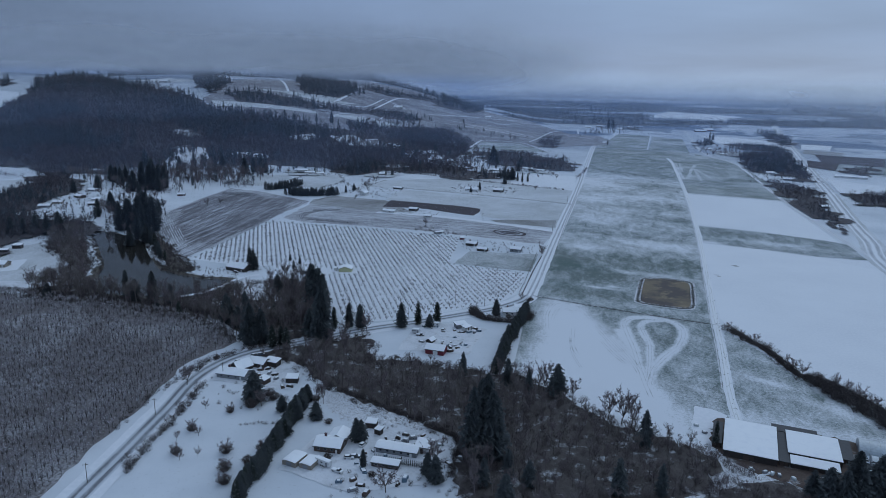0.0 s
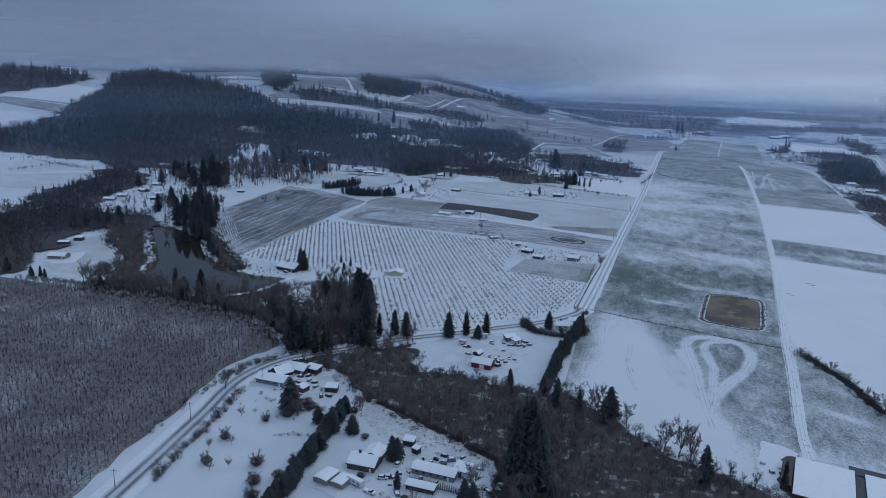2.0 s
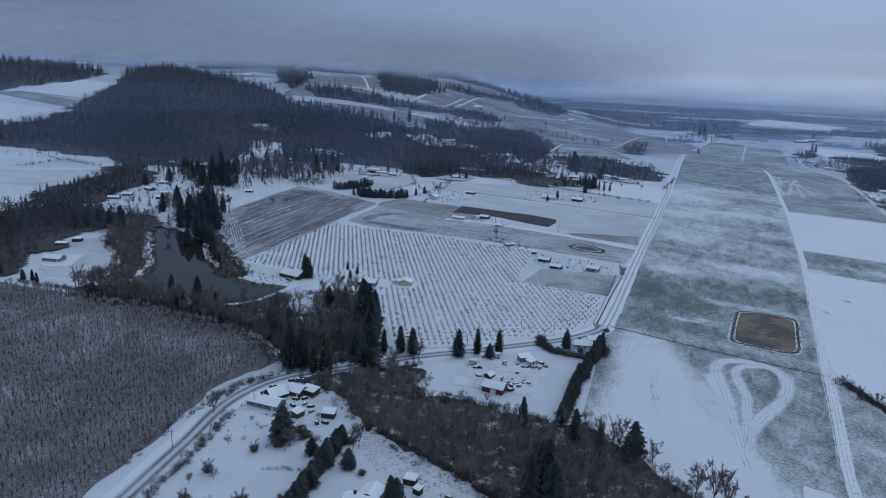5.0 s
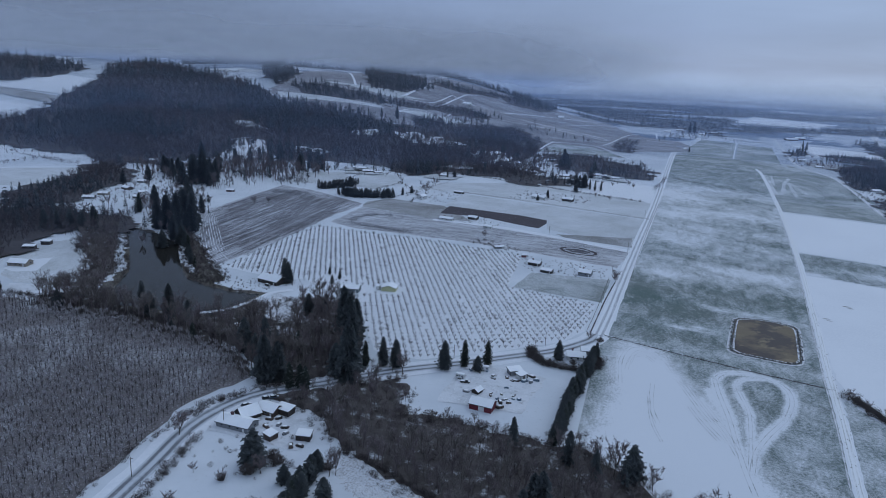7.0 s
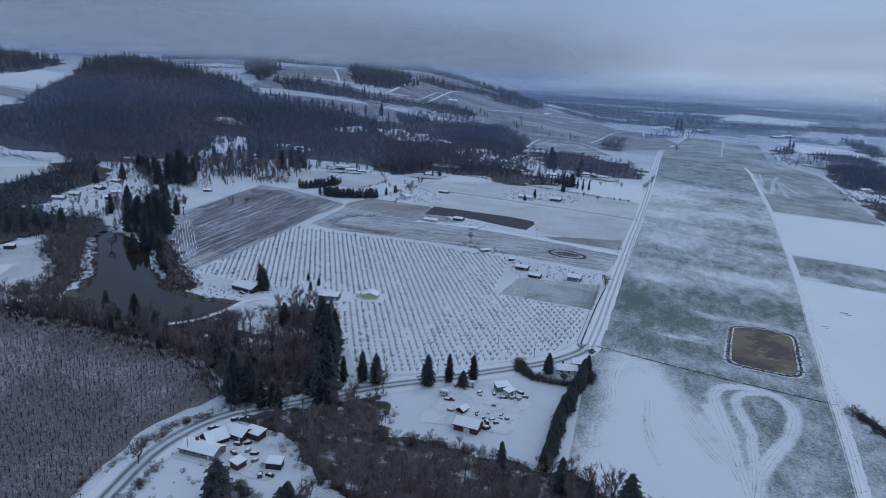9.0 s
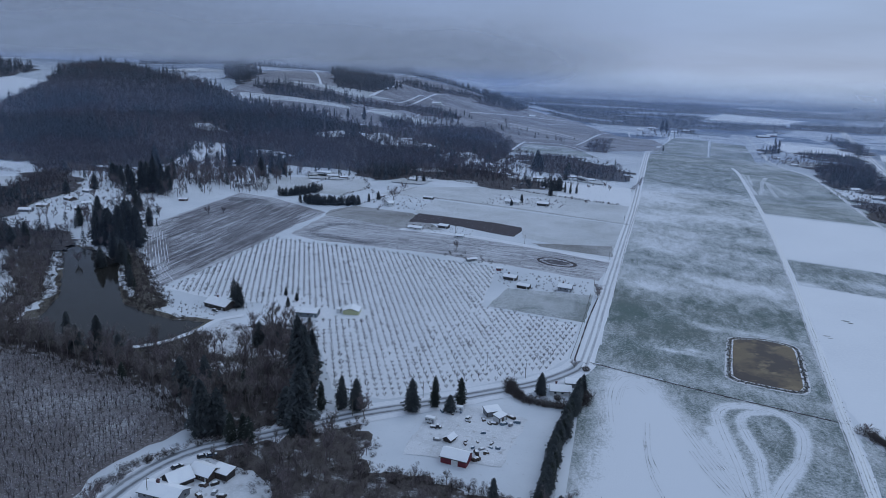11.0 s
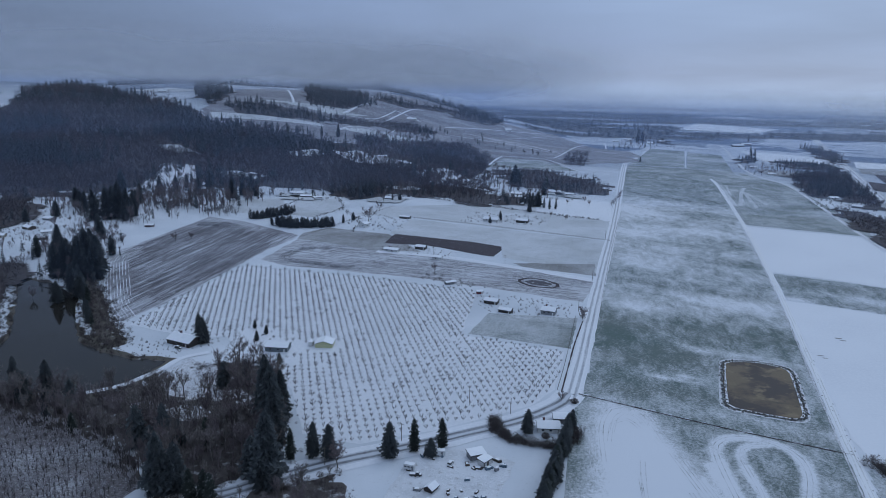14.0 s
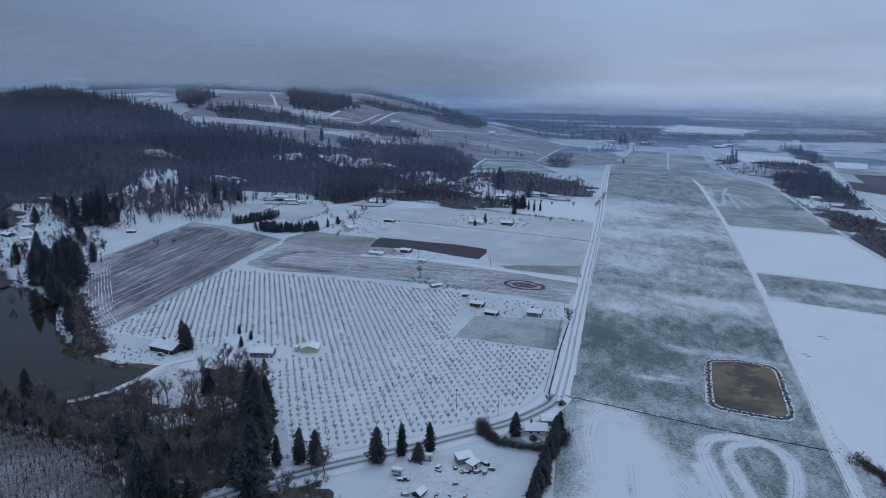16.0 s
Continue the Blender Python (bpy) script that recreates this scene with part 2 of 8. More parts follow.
# far ground: near snow, then a patchwork of snowfields and dull winter land in haze-blue colours
m, nt, bsdf = node_mat("winter_ground")
geo = nt.nodes.new("ShaderNodeNewGeometry")
sp = nt.nodes.new("ShaderNodeSeparateXYZ")
nt.links.new(geo.outputs["Position"], sp.inputs[0])
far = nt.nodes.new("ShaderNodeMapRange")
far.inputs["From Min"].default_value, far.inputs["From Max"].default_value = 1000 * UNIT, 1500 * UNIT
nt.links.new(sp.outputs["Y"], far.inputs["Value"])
near_c = mixed(nt, noise_fac(nt, 0.02, 0.35, 0.70), (0.68, 0.71, 0.755), (0.53, 0.57, 0.62))
near_c = mixed(nt, noise_fac(nt, 0.7, 0.58, 0.85, (1, 1, 1), 0, 8.0, 0.7), near_c, (0.36, 0.37, 0.37))
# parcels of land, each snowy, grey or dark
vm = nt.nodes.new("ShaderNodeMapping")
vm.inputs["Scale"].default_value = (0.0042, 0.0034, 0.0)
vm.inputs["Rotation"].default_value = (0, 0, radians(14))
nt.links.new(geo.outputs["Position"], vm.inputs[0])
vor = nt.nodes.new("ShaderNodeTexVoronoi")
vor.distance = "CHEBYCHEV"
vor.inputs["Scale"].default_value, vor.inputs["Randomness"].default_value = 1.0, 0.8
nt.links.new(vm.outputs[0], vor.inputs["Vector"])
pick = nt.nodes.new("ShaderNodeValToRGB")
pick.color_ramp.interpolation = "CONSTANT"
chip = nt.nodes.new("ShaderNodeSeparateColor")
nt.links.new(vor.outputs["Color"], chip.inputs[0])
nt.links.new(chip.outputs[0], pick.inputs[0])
# parcel colours and their mixes carry the blue haze of the distance
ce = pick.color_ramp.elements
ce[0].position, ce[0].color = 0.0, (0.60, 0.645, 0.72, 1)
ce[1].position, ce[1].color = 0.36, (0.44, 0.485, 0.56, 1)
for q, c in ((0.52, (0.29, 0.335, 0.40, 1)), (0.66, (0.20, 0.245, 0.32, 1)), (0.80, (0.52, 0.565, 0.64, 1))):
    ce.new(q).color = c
hazy_far_c = mixed(nt, noise_fac(nt, 0.02, 0.3, 0.9, (1, 1, 1), 0, 6.0), pick.outputs[0], (0.26, 0.30, 0.37))
hazy_far_c = mixed(nt, noise_fac(nt, 0.0036, 0.54, 0.56, (1, 1.0, 1), 12, 5.0), hazy_far_c, (0.13, 0.18, 0.27))
nt.links.new(mixed(nt, far.outputs[0], near_c, hazy_far_c), bsdf.inputs["Base Color"])
bsdf.inputs["Roughness"].default_value = 0.9
M["ground"] = m


def road_mat(name, asphalt, snow, cover, tracks, depth):
    """Carriageway with snow between the wheel tracks; the texture runs across and along by the mesh's own uv."""
    m, nt, bsdf = node_mat(name)
    uv = nt.nodes.new("ShaderNodeUVMap")
    s = nt.nodes.new("ShaderNodeSeparateXYZ")
    nt.links.new(uv.outputs[0], s.inputs[0])
    w = nt.nodes.new("ShaderNodeMath")
    w.operation = "COSINE"
    nt.links.new(maths_free(nt, "MULTIPLY", s.outputs["X"], tracks * 6.2832), w.inputs[0])
    lane = maths_free(nt, "MULTIPLY", w.outputs[0], depth)
    mp = nt.nodes.new("ShaderNodeMapping")
    mp.inputs["Scale"].default_value = (9, 0.5, 1)
    nt.links.new(uv.outputs[0], mp.inputs[0])
    tx = nt.nodes.new("ShaderNodeTexNoise")
    tx.inputs["Scale"].default_value, tx.inputs["Detail"].default_value, tx.inputs["Roughness"].default_value = 1.0, 5.0, 0.6
    nt.links.new(mp.outputs[0], tx.inputs["Vector"])
    v = maths_free(nt, "ADD", lane, maths_free(nt, "MULTIPLY", tx.outputs[0], 0.9))
    v = maths_free(nt, "ADD", v, maths_free(nt, "MULTIPLY", noise_fac(nt, 0.7, 0.2, 0.8, (1, 1, 1), 0, 5.0), 0.25))
    r = nt.nodes.new("ShaderNodeMapRange")
    r.inputs["From Min"].default_value, r.inputs["From Max"].default_value = 0.75 - cover, 1.15 - cover
    nt.links.new(v, r.inputs["Value"])
    nt.links.new(mixed(nt, r.outputs[0], asphalt, snow), bsdf.inputs["Base Color"])
    bsdf.inputs["Roughness"].default_value = 0.7
    bump(nt, bsdf, tx.outputs[0], 0.3, 0.05)
    return m


def maths_free(nt, op, a, b):
    n = nt.nodes.new("ShaderNodeMath")
    n.operation = op
    for i, v in ((0, a), (1, b)):
        if isinstance(v, bpy.types.NodeSocket):
            nt.links.new(v, n.inputs[i])
        else:
            n.inputs[i].default_value = v
    return n.outputs[0]


M["asphalt"] = road_mat("slushy_asphalt", (0.15, 0.16, 0.18), (0.54, 0.57, 0.62), 0.44, 2, 0.26)
M["snow_road"] = road_mat("packed_snow_road", (0.36, 0.38, 0.42), (0.74, 0.76, 0.80), 0.45, 2, 0.24)
M["track"] = road_mat("farm_track_snow", (0.26, 0.26, 0.25), (0.76, 0.78, 0.81), 0.62, 2, 0.14)


def foliage(name, a, b, snow, amount):
    m, nt, bsdf = node_mat(name)
    info = nt.nodes.new("ShaderNodeObjectInfo")
    c = mixed(nt, noise_fac(nt, 0.4, 0.35, 0.65), a, b)
    own = nt.nodes.new("ShaderNodeAttribute")
    own.attribute_name = "tint"
    c = mixed(nt, maths(nt, "MULTIPLY", info.outputs["Random"], 0.35), c, tuple(v * 0.55 for v in a))
    c = mixed(nt, maths(nt, "MULTIPLY", own.outputs["Fac"], 0.6), c, tuple(v * 0.45 for v in a))
    c = mixed(nt, maths(nt, "MULTIPLY", noise_fac(nt, 1.1, 0.58, 0.75), amount), c, snow)
    nt.links.new(c, bsdf.inputs["Base Color"])
    bsdf.inputs["Roughness"].default_value = 0.85
    return m


M["needles"] = foliage("fir_needles", (0.062, 0.074, 0.084), (0.086, 0.099, 0.104), (0.5, 0.53, 0.56), 0.28)
M["snowy_needles"] = foliage("snow_dusted_needles", (0.030, 0.042, 0.038), (0.05, 0.06, 0.05), (0.6, 0.63, 0.66), 0.75)
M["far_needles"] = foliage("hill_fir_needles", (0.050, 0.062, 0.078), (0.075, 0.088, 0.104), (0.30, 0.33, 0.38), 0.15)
M["bark"] = layered("bark", (0.075, 0.062, 0.052), ((0.12, 0.105, 0.095), 3.0, 0.4, 0.7), rough=0.95)
M["twigs"] = foliage("bare_twigs", (0.18, 0.156, 0.152), (0.25, 0.22, 0.21), (0.58, 0.59, 0.61), 0.35)
M["dark_twigs"] = foliage("dark_twigs", (0.150, 0.120, 0.128), (0.21, 0.174, 0.182), (0.48, 0.49, 0.51), 0.2)
M["grey_twigs"] = foliage("plantation_stems", (0.14, 0.12, 0.125), (0.20, 0.175, 0.18), (0.6, 0.62, 0.66), 0.3)
M["frost"] = layered("frosted_twigs", (0.32, 0.295, 0.31), ((0.48, 0.46, 0.485), 0.25, 0.40, 0.65), ((0.80, 0.82, 0.86), 0.014, 0.52, 0.72), ((0.24, 0.215, 0.22), 0.045, 0.48, 0.66), rough=0.9)
M["far_twigs"] = foliage("hill_bare_wood", (0.088, 0.081, 0.096), (0.125, 0.113, 0.126), (0.34, 0.36, 0.40), 0.2)
M["hill_brown"] = foliage("hill_brown_wood", (0.092, 0.076, 0.088), (0.125, 0.104, 0.115), (0.34, 0.35, 0.38), 0.15)
M["orchard_twigs"] = foliage("frosted_orchard_twigs", (0.12, 0.112, 0.12), (0.18, 0.17, 0.178), (0.62, 0.64, 0.68), 0.4)
M["shrub_twigs"] = foliage("shrub_twigs", (0.085, 0.070, 0.072), (0.12, 0.10, 0.10), (0.5, 0.51, 0.53), 0.15)
# distant floor and woods: some blue haze is put into their base colours
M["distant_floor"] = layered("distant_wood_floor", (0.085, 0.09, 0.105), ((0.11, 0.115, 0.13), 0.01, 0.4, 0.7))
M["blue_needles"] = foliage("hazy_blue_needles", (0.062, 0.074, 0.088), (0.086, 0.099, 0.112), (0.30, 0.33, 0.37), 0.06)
M["distant_wood"] = foliage("distant_hazy_wood", (0.075, 0.088, 0.105), (0.10, 0.112, 0.13), (0.30, 0.33, 0.37), 0.06)


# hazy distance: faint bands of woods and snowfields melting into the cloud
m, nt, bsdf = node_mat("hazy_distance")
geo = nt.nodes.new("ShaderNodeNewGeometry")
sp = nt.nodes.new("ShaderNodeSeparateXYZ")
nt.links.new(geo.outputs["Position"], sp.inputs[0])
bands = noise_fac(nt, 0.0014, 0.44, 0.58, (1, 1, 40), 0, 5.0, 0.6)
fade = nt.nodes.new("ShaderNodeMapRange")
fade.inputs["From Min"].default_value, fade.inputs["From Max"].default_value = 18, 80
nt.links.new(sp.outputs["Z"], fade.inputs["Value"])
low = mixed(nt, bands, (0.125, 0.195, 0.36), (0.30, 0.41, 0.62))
# emission gives the distance its haze and brightness, with no lamp there
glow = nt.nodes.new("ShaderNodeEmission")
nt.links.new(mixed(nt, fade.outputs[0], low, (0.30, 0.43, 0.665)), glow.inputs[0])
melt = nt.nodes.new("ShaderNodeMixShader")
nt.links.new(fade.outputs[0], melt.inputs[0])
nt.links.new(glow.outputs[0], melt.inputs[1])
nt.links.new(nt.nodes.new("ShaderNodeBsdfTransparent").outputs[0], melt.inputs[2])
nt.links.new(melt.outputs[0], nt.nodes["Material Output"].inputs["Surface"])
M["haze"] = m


# low cloud and mist: thin, torn, letting the land show through
m, nt, bsdf = node_mat("low_cloud")
thick = nt.nodes.new("ShaderNodeAttribute")
thick.attribute_name = "thick"
torn = noise_fac(nt, 0.0045, 0.22, 0.72, (1, 1, 3.2), 0, 6.0, 0.58)
torn = maths_free(nt, "ADD", maths_free(nt, "MULTIPLY", torn, 0.8), 0.55)
dens = maths(nt, "MULTIPLY", thick.outputs["Fac"], torn)
clear_c = nt.nodes.new("ShaderNodeBsdfTransparent")
up = nt.nodes.new("ShaderNodeSeparateXYZ")
nt.links.new(nt.nodes.new("ShaderNodeNewGeometry").outputs["Position"], up.inputs[0])
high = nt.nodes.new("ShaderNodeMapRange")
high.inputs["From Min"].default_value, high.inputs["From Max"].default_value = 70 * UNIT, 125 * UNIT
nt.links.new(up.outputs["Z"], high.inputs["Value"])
pale_x = nt.nodes.new("ShaderNodeMapRange")
pale_x.inputs["From Min"].default_value, pale_x.inputs["From Max"].default_value = 150 * UNIT, 1000 * UNIT
nt.links.new(up.outputs["X"], pale_x.inputs["Value"])
# vapour colour carries the haze: blue low down, brightened towards the valley side
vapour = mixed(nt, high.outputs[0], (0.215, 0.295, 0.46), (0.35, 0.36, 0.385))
vapour = mixed(nt, pale_x.outputs[0], vapour, (0.44, 0.455, 0.475))
drop = nt.nodes.new("ShaderNodeBsdfTranslucent")
nt.links.new(vapour, drop.inputs[0])
face_c = nt.nodes.new("ShaderNodeBsdfDiffuse")
nt.links.new(vapour, face_c.inputs[0])
mist = nt.nodes.new("ShaderNodeAddShader")
nt.links.new(drop.outputs[0], mist.inputs[0])
nt.links.new(face_c.outputs[0], mist.inputs[1])
blend = nt.nodes.new("ShaderNodeMixShader")
nt.links.new(dens, blend.inputs[0])
nt.links.new(clear_c.outputs[0], blend.inputs[1])
nt.links.new(mist.outputs[0], blend.inputs[2])
nt.links.new(blend.outputs[0], nt.nodes["Material Output"].inputs["Surface"])
M["cloud"] = m


def plain(name, c, rough=0.7, metal=0.0, vary=0.8, scale=1.2):
    return layered(name, c, (tuple(v * vary for v in c), scale, 0.4, 0.7), rough=rough, metal=metal)


M["red_paint"] = plain("barn_red", (0.165, 0.024, 0.038))
M["dull_red"] = plain("dull_red", (0.10, 0.045, 0.05))
M["grey_wall"] = plain("grey_siding", (0.22, 0.23, 0.25))
M["blue_grey_wall"] = plain("blue_grey_siding", (0.15, 0.18, 0.20))
M["dark_wall"] = plain("dark_timber", (0.045, 0.036, 0.034))
M["brown_wall"] = plain("brown_timber", (0.085, 0.060, 0.050))
M["tan_wall"] = plain("tan_siding", (0.27, 0.235, 0.20))
M["white_wall"] = plain("white_siding", (0.62, 0.62, 0.62), vary=0.92)
M["yellow_wall"] = plain("pale_yellow_boards", (0.50, 0.50, 0.30), vary=0.9)
M["trim"] = plain("white_trim", (0.68, 0.68, 0.68), vary=0.92)
M["roofing"] = plain("dark_roofing", (0.06, 0.062, 0.07))
M["plastic"] = plain("greenhouse_film", (0.48, 0.53, 0.57), rough=0.4)
M["glass"] = layered("window_glass", (0.025, 0.030, 0.038), ((0.04, 0.045, 0.05), 2.0, 0.4, 0.7), rough=0.08)
M["rubber"] = plain("rubber", (0.02, 0.02, 0.02))
M["steel"] = plain("galvanised_steel", (0.35, 0.36, 0.37), rough=0.4, metal=0.7)
M["pole_wood"] = plain("weathered_pole", (0.10, 0.085, 0.072))
for n, c in (("car_dark", (0.03, 0.032, 0.036)), ("car_white", (0.62, 0.63, 0.64)), ("car_blue", (0.06, 0.09, 0.14)), ("car_red", (0.2, 0.03, 0.03)), ("tarp", (0.10, 0.16, 0.22))):
    M[n] = plain(n + "_paint", c, rough=0.3, vary=0.9)


# ---- helpers for meshes ----
def mesh_ob(name, verts, faces, material, parent=None, label="", category="", group="", kind="", smooth=False):
    """One mesh object from arrays; faces are all triangles or all quads."""
    v, f = np.asarray(verts, dtype=np.float32), np.asarray(faces, dtype=np.int32)
    me = bpy.data.meshes.new(name)
    k = f.shape[1]
    me.vertices.add(len(v))
    me.vertices.foreach_set("co", v.ravel())
    me.loops.add(f.size)
    me.loops.foreach_set("vertex_index", f.ravel())
    me.polygons.add(len(f))
    me.polygons.foreach_set("loop_start", np.arange(0, f.size, k, dtype=np.int32))
    if smooth:
        me.polygons.foreach_set("use_smooth", np.ones(len(f), dtype=bool))
    me.update(calc_edges=True)
    me.materials.append(material)
    ob = new(name, me)
    if parent is not None:
        ob.parent = parent
    return tagged(ob, label, category, group, kind)


def part(name, bm, material, parent, label=""):
    me = bpy.data.meshes.new(name)
    bm.to_mesh(me)
    bm.free()
    me.materials.append(material)
    ob = new(name, me)
    ob.parent = parent
    return tagged(ob, label)


def thing(name, m, label, category, group="", size=1.0):
    ob = new(name)
    ob.matrix_basis = m @ Matrix.Scale(size, 4)
    ob.empty_display_size = 0.5
    return tagged(ob, label, category, group)


def smoothstep(a, b, x):
    u = np.clip((np.asarray(x, dtype=float) - a) / (b - a), 0, 1)
    return u * u * (3 - 2 * u)


def rise_at(x, y):
    """Height of the land: flat farmland, rising to wooded hills and vineyards in the north-west."""
    x, y = np.asarray(x, dtype=float), np.asarray(y, dtype=float)
    z = 100 * smoothstep(880, 1750, 0.8 * y - 0.6 * x) * smoothstep(40, 650, -x) * (1 - smoothstep(1850, 2700, y))
    z = z + 7 * np.sin(x * 0.009 + 1.0) * np.sin(y * 0.010) * smoothstep(8, 60, z)
    return z


def inside(poly, x, y):
    x, y = np.asarray(x, dtype=float), np.asarray(y, dtype=float)
    hit = np.zeros(x.shape, dtype=bool)
    for (ax, ay), (bx, by) in zip(poly, poly[1:] + poly[:1]):
        cross = (ay > y) != (by > y)
        with np.errstate(divide="ignore", invalid="ignore"):
            hit ^= cross & (x < (bx - ax) * (y - ay) / (by - ay + 1e-12) + ax)
    return hit


def line_distance(pts, x, y):
    x, y = np.asarray(x, dtype=float), np.asarray(y, dtype=float)
    best = np.full(x.shape, 1e9)
    for (ax, ay), (bx, by) in zip(pts, pts[1:]):
        u = np.clip(((x - ax) * (bx - ax) + (y - ay) * (by - ay)) / ((bx - ax) ** 2 + (by - ay) ** 2), 0, 1)
        best = np.minimum(best, np.hypot(x - ax - u * (bx - ax), y - ay - u * (by - ay)))
    return best


def curve_points(pts, step=6.0):
    """A smooth line through the points."""
    p = [Vector((*q, 0)) for q in pts]
    p = [2 * p[0] - p[1]] + p + [2 * p[-1] - p[-2]]
    out = []
    for a, b, c, d in zip(p, p[1:], p[2:], p[3:]):
        n = max(1, int((c - b).length / step))
        for i in range(n):
            u = i / n
            out.append(0.5 * (2 * b + (c - a) * u + (2 * a - 5 * b + 4 * c - d) * u * u + (3 * b - a - 3 * c + d) * u ** 3))
    return [(q.x, q.y) for q in out] + [tuple(pts[-1])]


def patch(name, pts, z, material, jitter=0.5, step=5.0, label="", category="field", kind="structure", seed=1, crown=0.0):
    """A level piece of land with a slightly uneven edge."""
    rng = random.Random(seed)
    edge = []
    for (ax, ay), (bx, by) in zip(pts, pts[1:] + pts[:1]):
        n = max(1, int(math.hypot(bx - ax, by - ay) / step))
        for i in range(n):
            j = jitter if i else 0
            edge.append((ax + (bx - ax) * i / n + rng.uniform(-j, j), ay + (by - ay) * i / n + rng.uniform(-j, j)))
    bm = bmesh.new()
    face = bm.faces.new([bm.verts.new((x, y, z)) for x, y in edge])
    if face.normal.z < 0 or face.calc_area() == 0:
        face.normal_flip()
    bmesh.ops.recalc_face_normals(bm, faces=bm.faces)
    bmesh.ops.triangulate(bm, faces=bm.faces[:])
    for f in bm.faces:
        f.normal_update()
        if f.normal.z < 0:
            f.normal_flip()
    me = bpy.data.meshes.new(name)
    bm.to_mesh(me)
    bm.free()
    me.materials.append(material)
    return tagged(new(name, me), label, category, "", kind)


def drape(name, a, b, c, d, material, lift=0.5, n=14, label="", category="field"):
    """A four-cornered piece of land that follows the hills."""
    u, v = np.meshgrid(np.linspace(0, 1, n + 1), np.linspace(0, 1, n + 1))
    a, b, c, d = (np.array(p, dtype=float) for p in (a, b, c, d))
    p = a * ((1 - u) * (1 - v))[..., None] + b * (u * (1 - v))[..., None] + c * (u * v)[..., None] + d * ((1 - u) * v)[..., None]
    z = rise_at(p[..., 0], p[..., 1]) + lift
    verts = np.dstack([p, z]).reshape(-1, 3)
    i = (np.arange(n)[:, None] * (n + 1) + np.arange(n)).ravel()
    return mesh_ob(name, verts, np.stack([i, i + 1, i + n + 2, i + n + 1], 1), material, label=label, category=category, kind="structure", smooth=True)


def ribbon(name, pts, width, z, material, label, category="road", step=6.0, waver=0.0, kind="structure", seed=3, crown=0.0):
    """A strip along a smooth line, slightly crowned, that follows the land; its uv runs across and along."""
    rng = random.Random(seed)
    line = curve_points(pts, step)
    verts, uvs, along = [], [], 0.0
    cols = (-0.5, -0.25, 0.0, 0.25, 0.5)
    for i, (x, y) in enumerate(line):
        ax, ay = line[max(i - 1, 0)]
        bx, by = line[min(i + 1, len(line) - 1)]
        d = Vector((bx - ax, by - ay)).normalized()
        along += math.hypot(x - ax, y - ay)
        w = width + rng.uniform(-waver, waver)
        for c in cols:
            px, py = x + d.y * c * w, y - d.x * c * w
            verts.append((px, py, z + float(rise_at(px, py)) + crown * (1 - abs(2 * c))))
            uvs.append((c + 0.5, along / 10))
    faces = [(i * 5 + j, i * 5 + j + 1, i * 5 + j + 6, i * 5 + j + 5) for i in range(len(line) - 1) for j in range(4)]
    ob = mesh_ob(name, verts, faces, material, label=label, category=category, kind=kind)
    layer = ob.data.uv_layers.new(name="UVMap")
    for loop in ob.data.loops:
        layer.data[loop.index].uv = uvs[loop.vertex_index]
    return ob


# ---- ground ----
def axis(lo, a, b, hi, fine, coarse):
    return np.concatenate([np.arange(lo, a, coarse), np.arange(a, b, fine), np.arange(b, hi + coarse, coarse)])


LAKE = [(-369.6, 467.0), (-332.6, 457.0), (-304.6, 440.2), (-275.5, 403.2), (-253.1, 378.6), (-236.3, 370.7), (-219.5, 367.4), (-201.6, 369.6), (-200.5, 338.2), (-206.1, 332.6), (-226.2, 328.2), (-256.5, 327.0), (-275.5, 347.2), (-292.3, 378.6), (-336.0, 431.2)]
POND = [(43, 434), (46, 437), (58, 439.5), (69, 436), (71.5, 431), (71, 422), (67, 390), (65, 382.5), (61, 379.8), (49, 381.8), (39, 384.5), (36.8, 387.5), (40, 414)]

gx, gy = np.meshgrid(axis(-5200, -1500, 1300, 5200, 14.0, 150.0), axis(-1500, 0, 2300, 5300, 14.0, 150.0))
gz = rise_at(gx, gy)
# the lake bed and the pond lie below the fields
gz = gz - 3.0 * (inside(LAKE, gx, gy) & (line_distance(LAKE + LAKE[:1], gx, gy) > 12))
n1, n0 = gx.shape
i = (np.arange(n1 - 1)[:, None] * n0 + np.arange(n0 - 1)).ravel()
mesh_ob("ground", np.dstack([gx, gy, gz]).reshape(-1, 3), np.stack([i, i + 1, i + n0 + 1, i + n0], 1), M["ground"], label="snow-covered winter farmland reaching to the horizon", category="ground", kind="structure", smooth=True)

# backdrop sheet that glows in the colours of far haze
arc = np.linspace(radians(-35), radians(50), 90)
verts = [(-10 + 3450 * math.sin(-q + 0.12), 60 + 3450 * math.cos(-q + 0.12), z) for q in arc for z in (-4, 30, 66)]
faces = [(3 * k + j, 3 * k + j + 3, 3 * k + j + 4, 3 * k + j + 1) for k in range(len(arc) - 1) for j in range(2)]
mesh_ob("backdrop", verts, faces, M["haze"], label="glowing backdrop painted as a hazy far valley under low cloud", category="backdrop", kind="structure")

# ---- water ----
patch("lake_bank", [(x * 1.012 - 0.012 * -270 + (4 if x > -270 else -6), y + (5 if y > 360 else -5)) for x, y in LAKE], 0.10, M["bank"], 2.5, 4.0, "snowy bank round the dark lake", "bank")
patch("water", LAKE, 0.22, M["water"], 0.9, 4.0, "still dark lake water reflecting the grey sky", "water", seed=4)

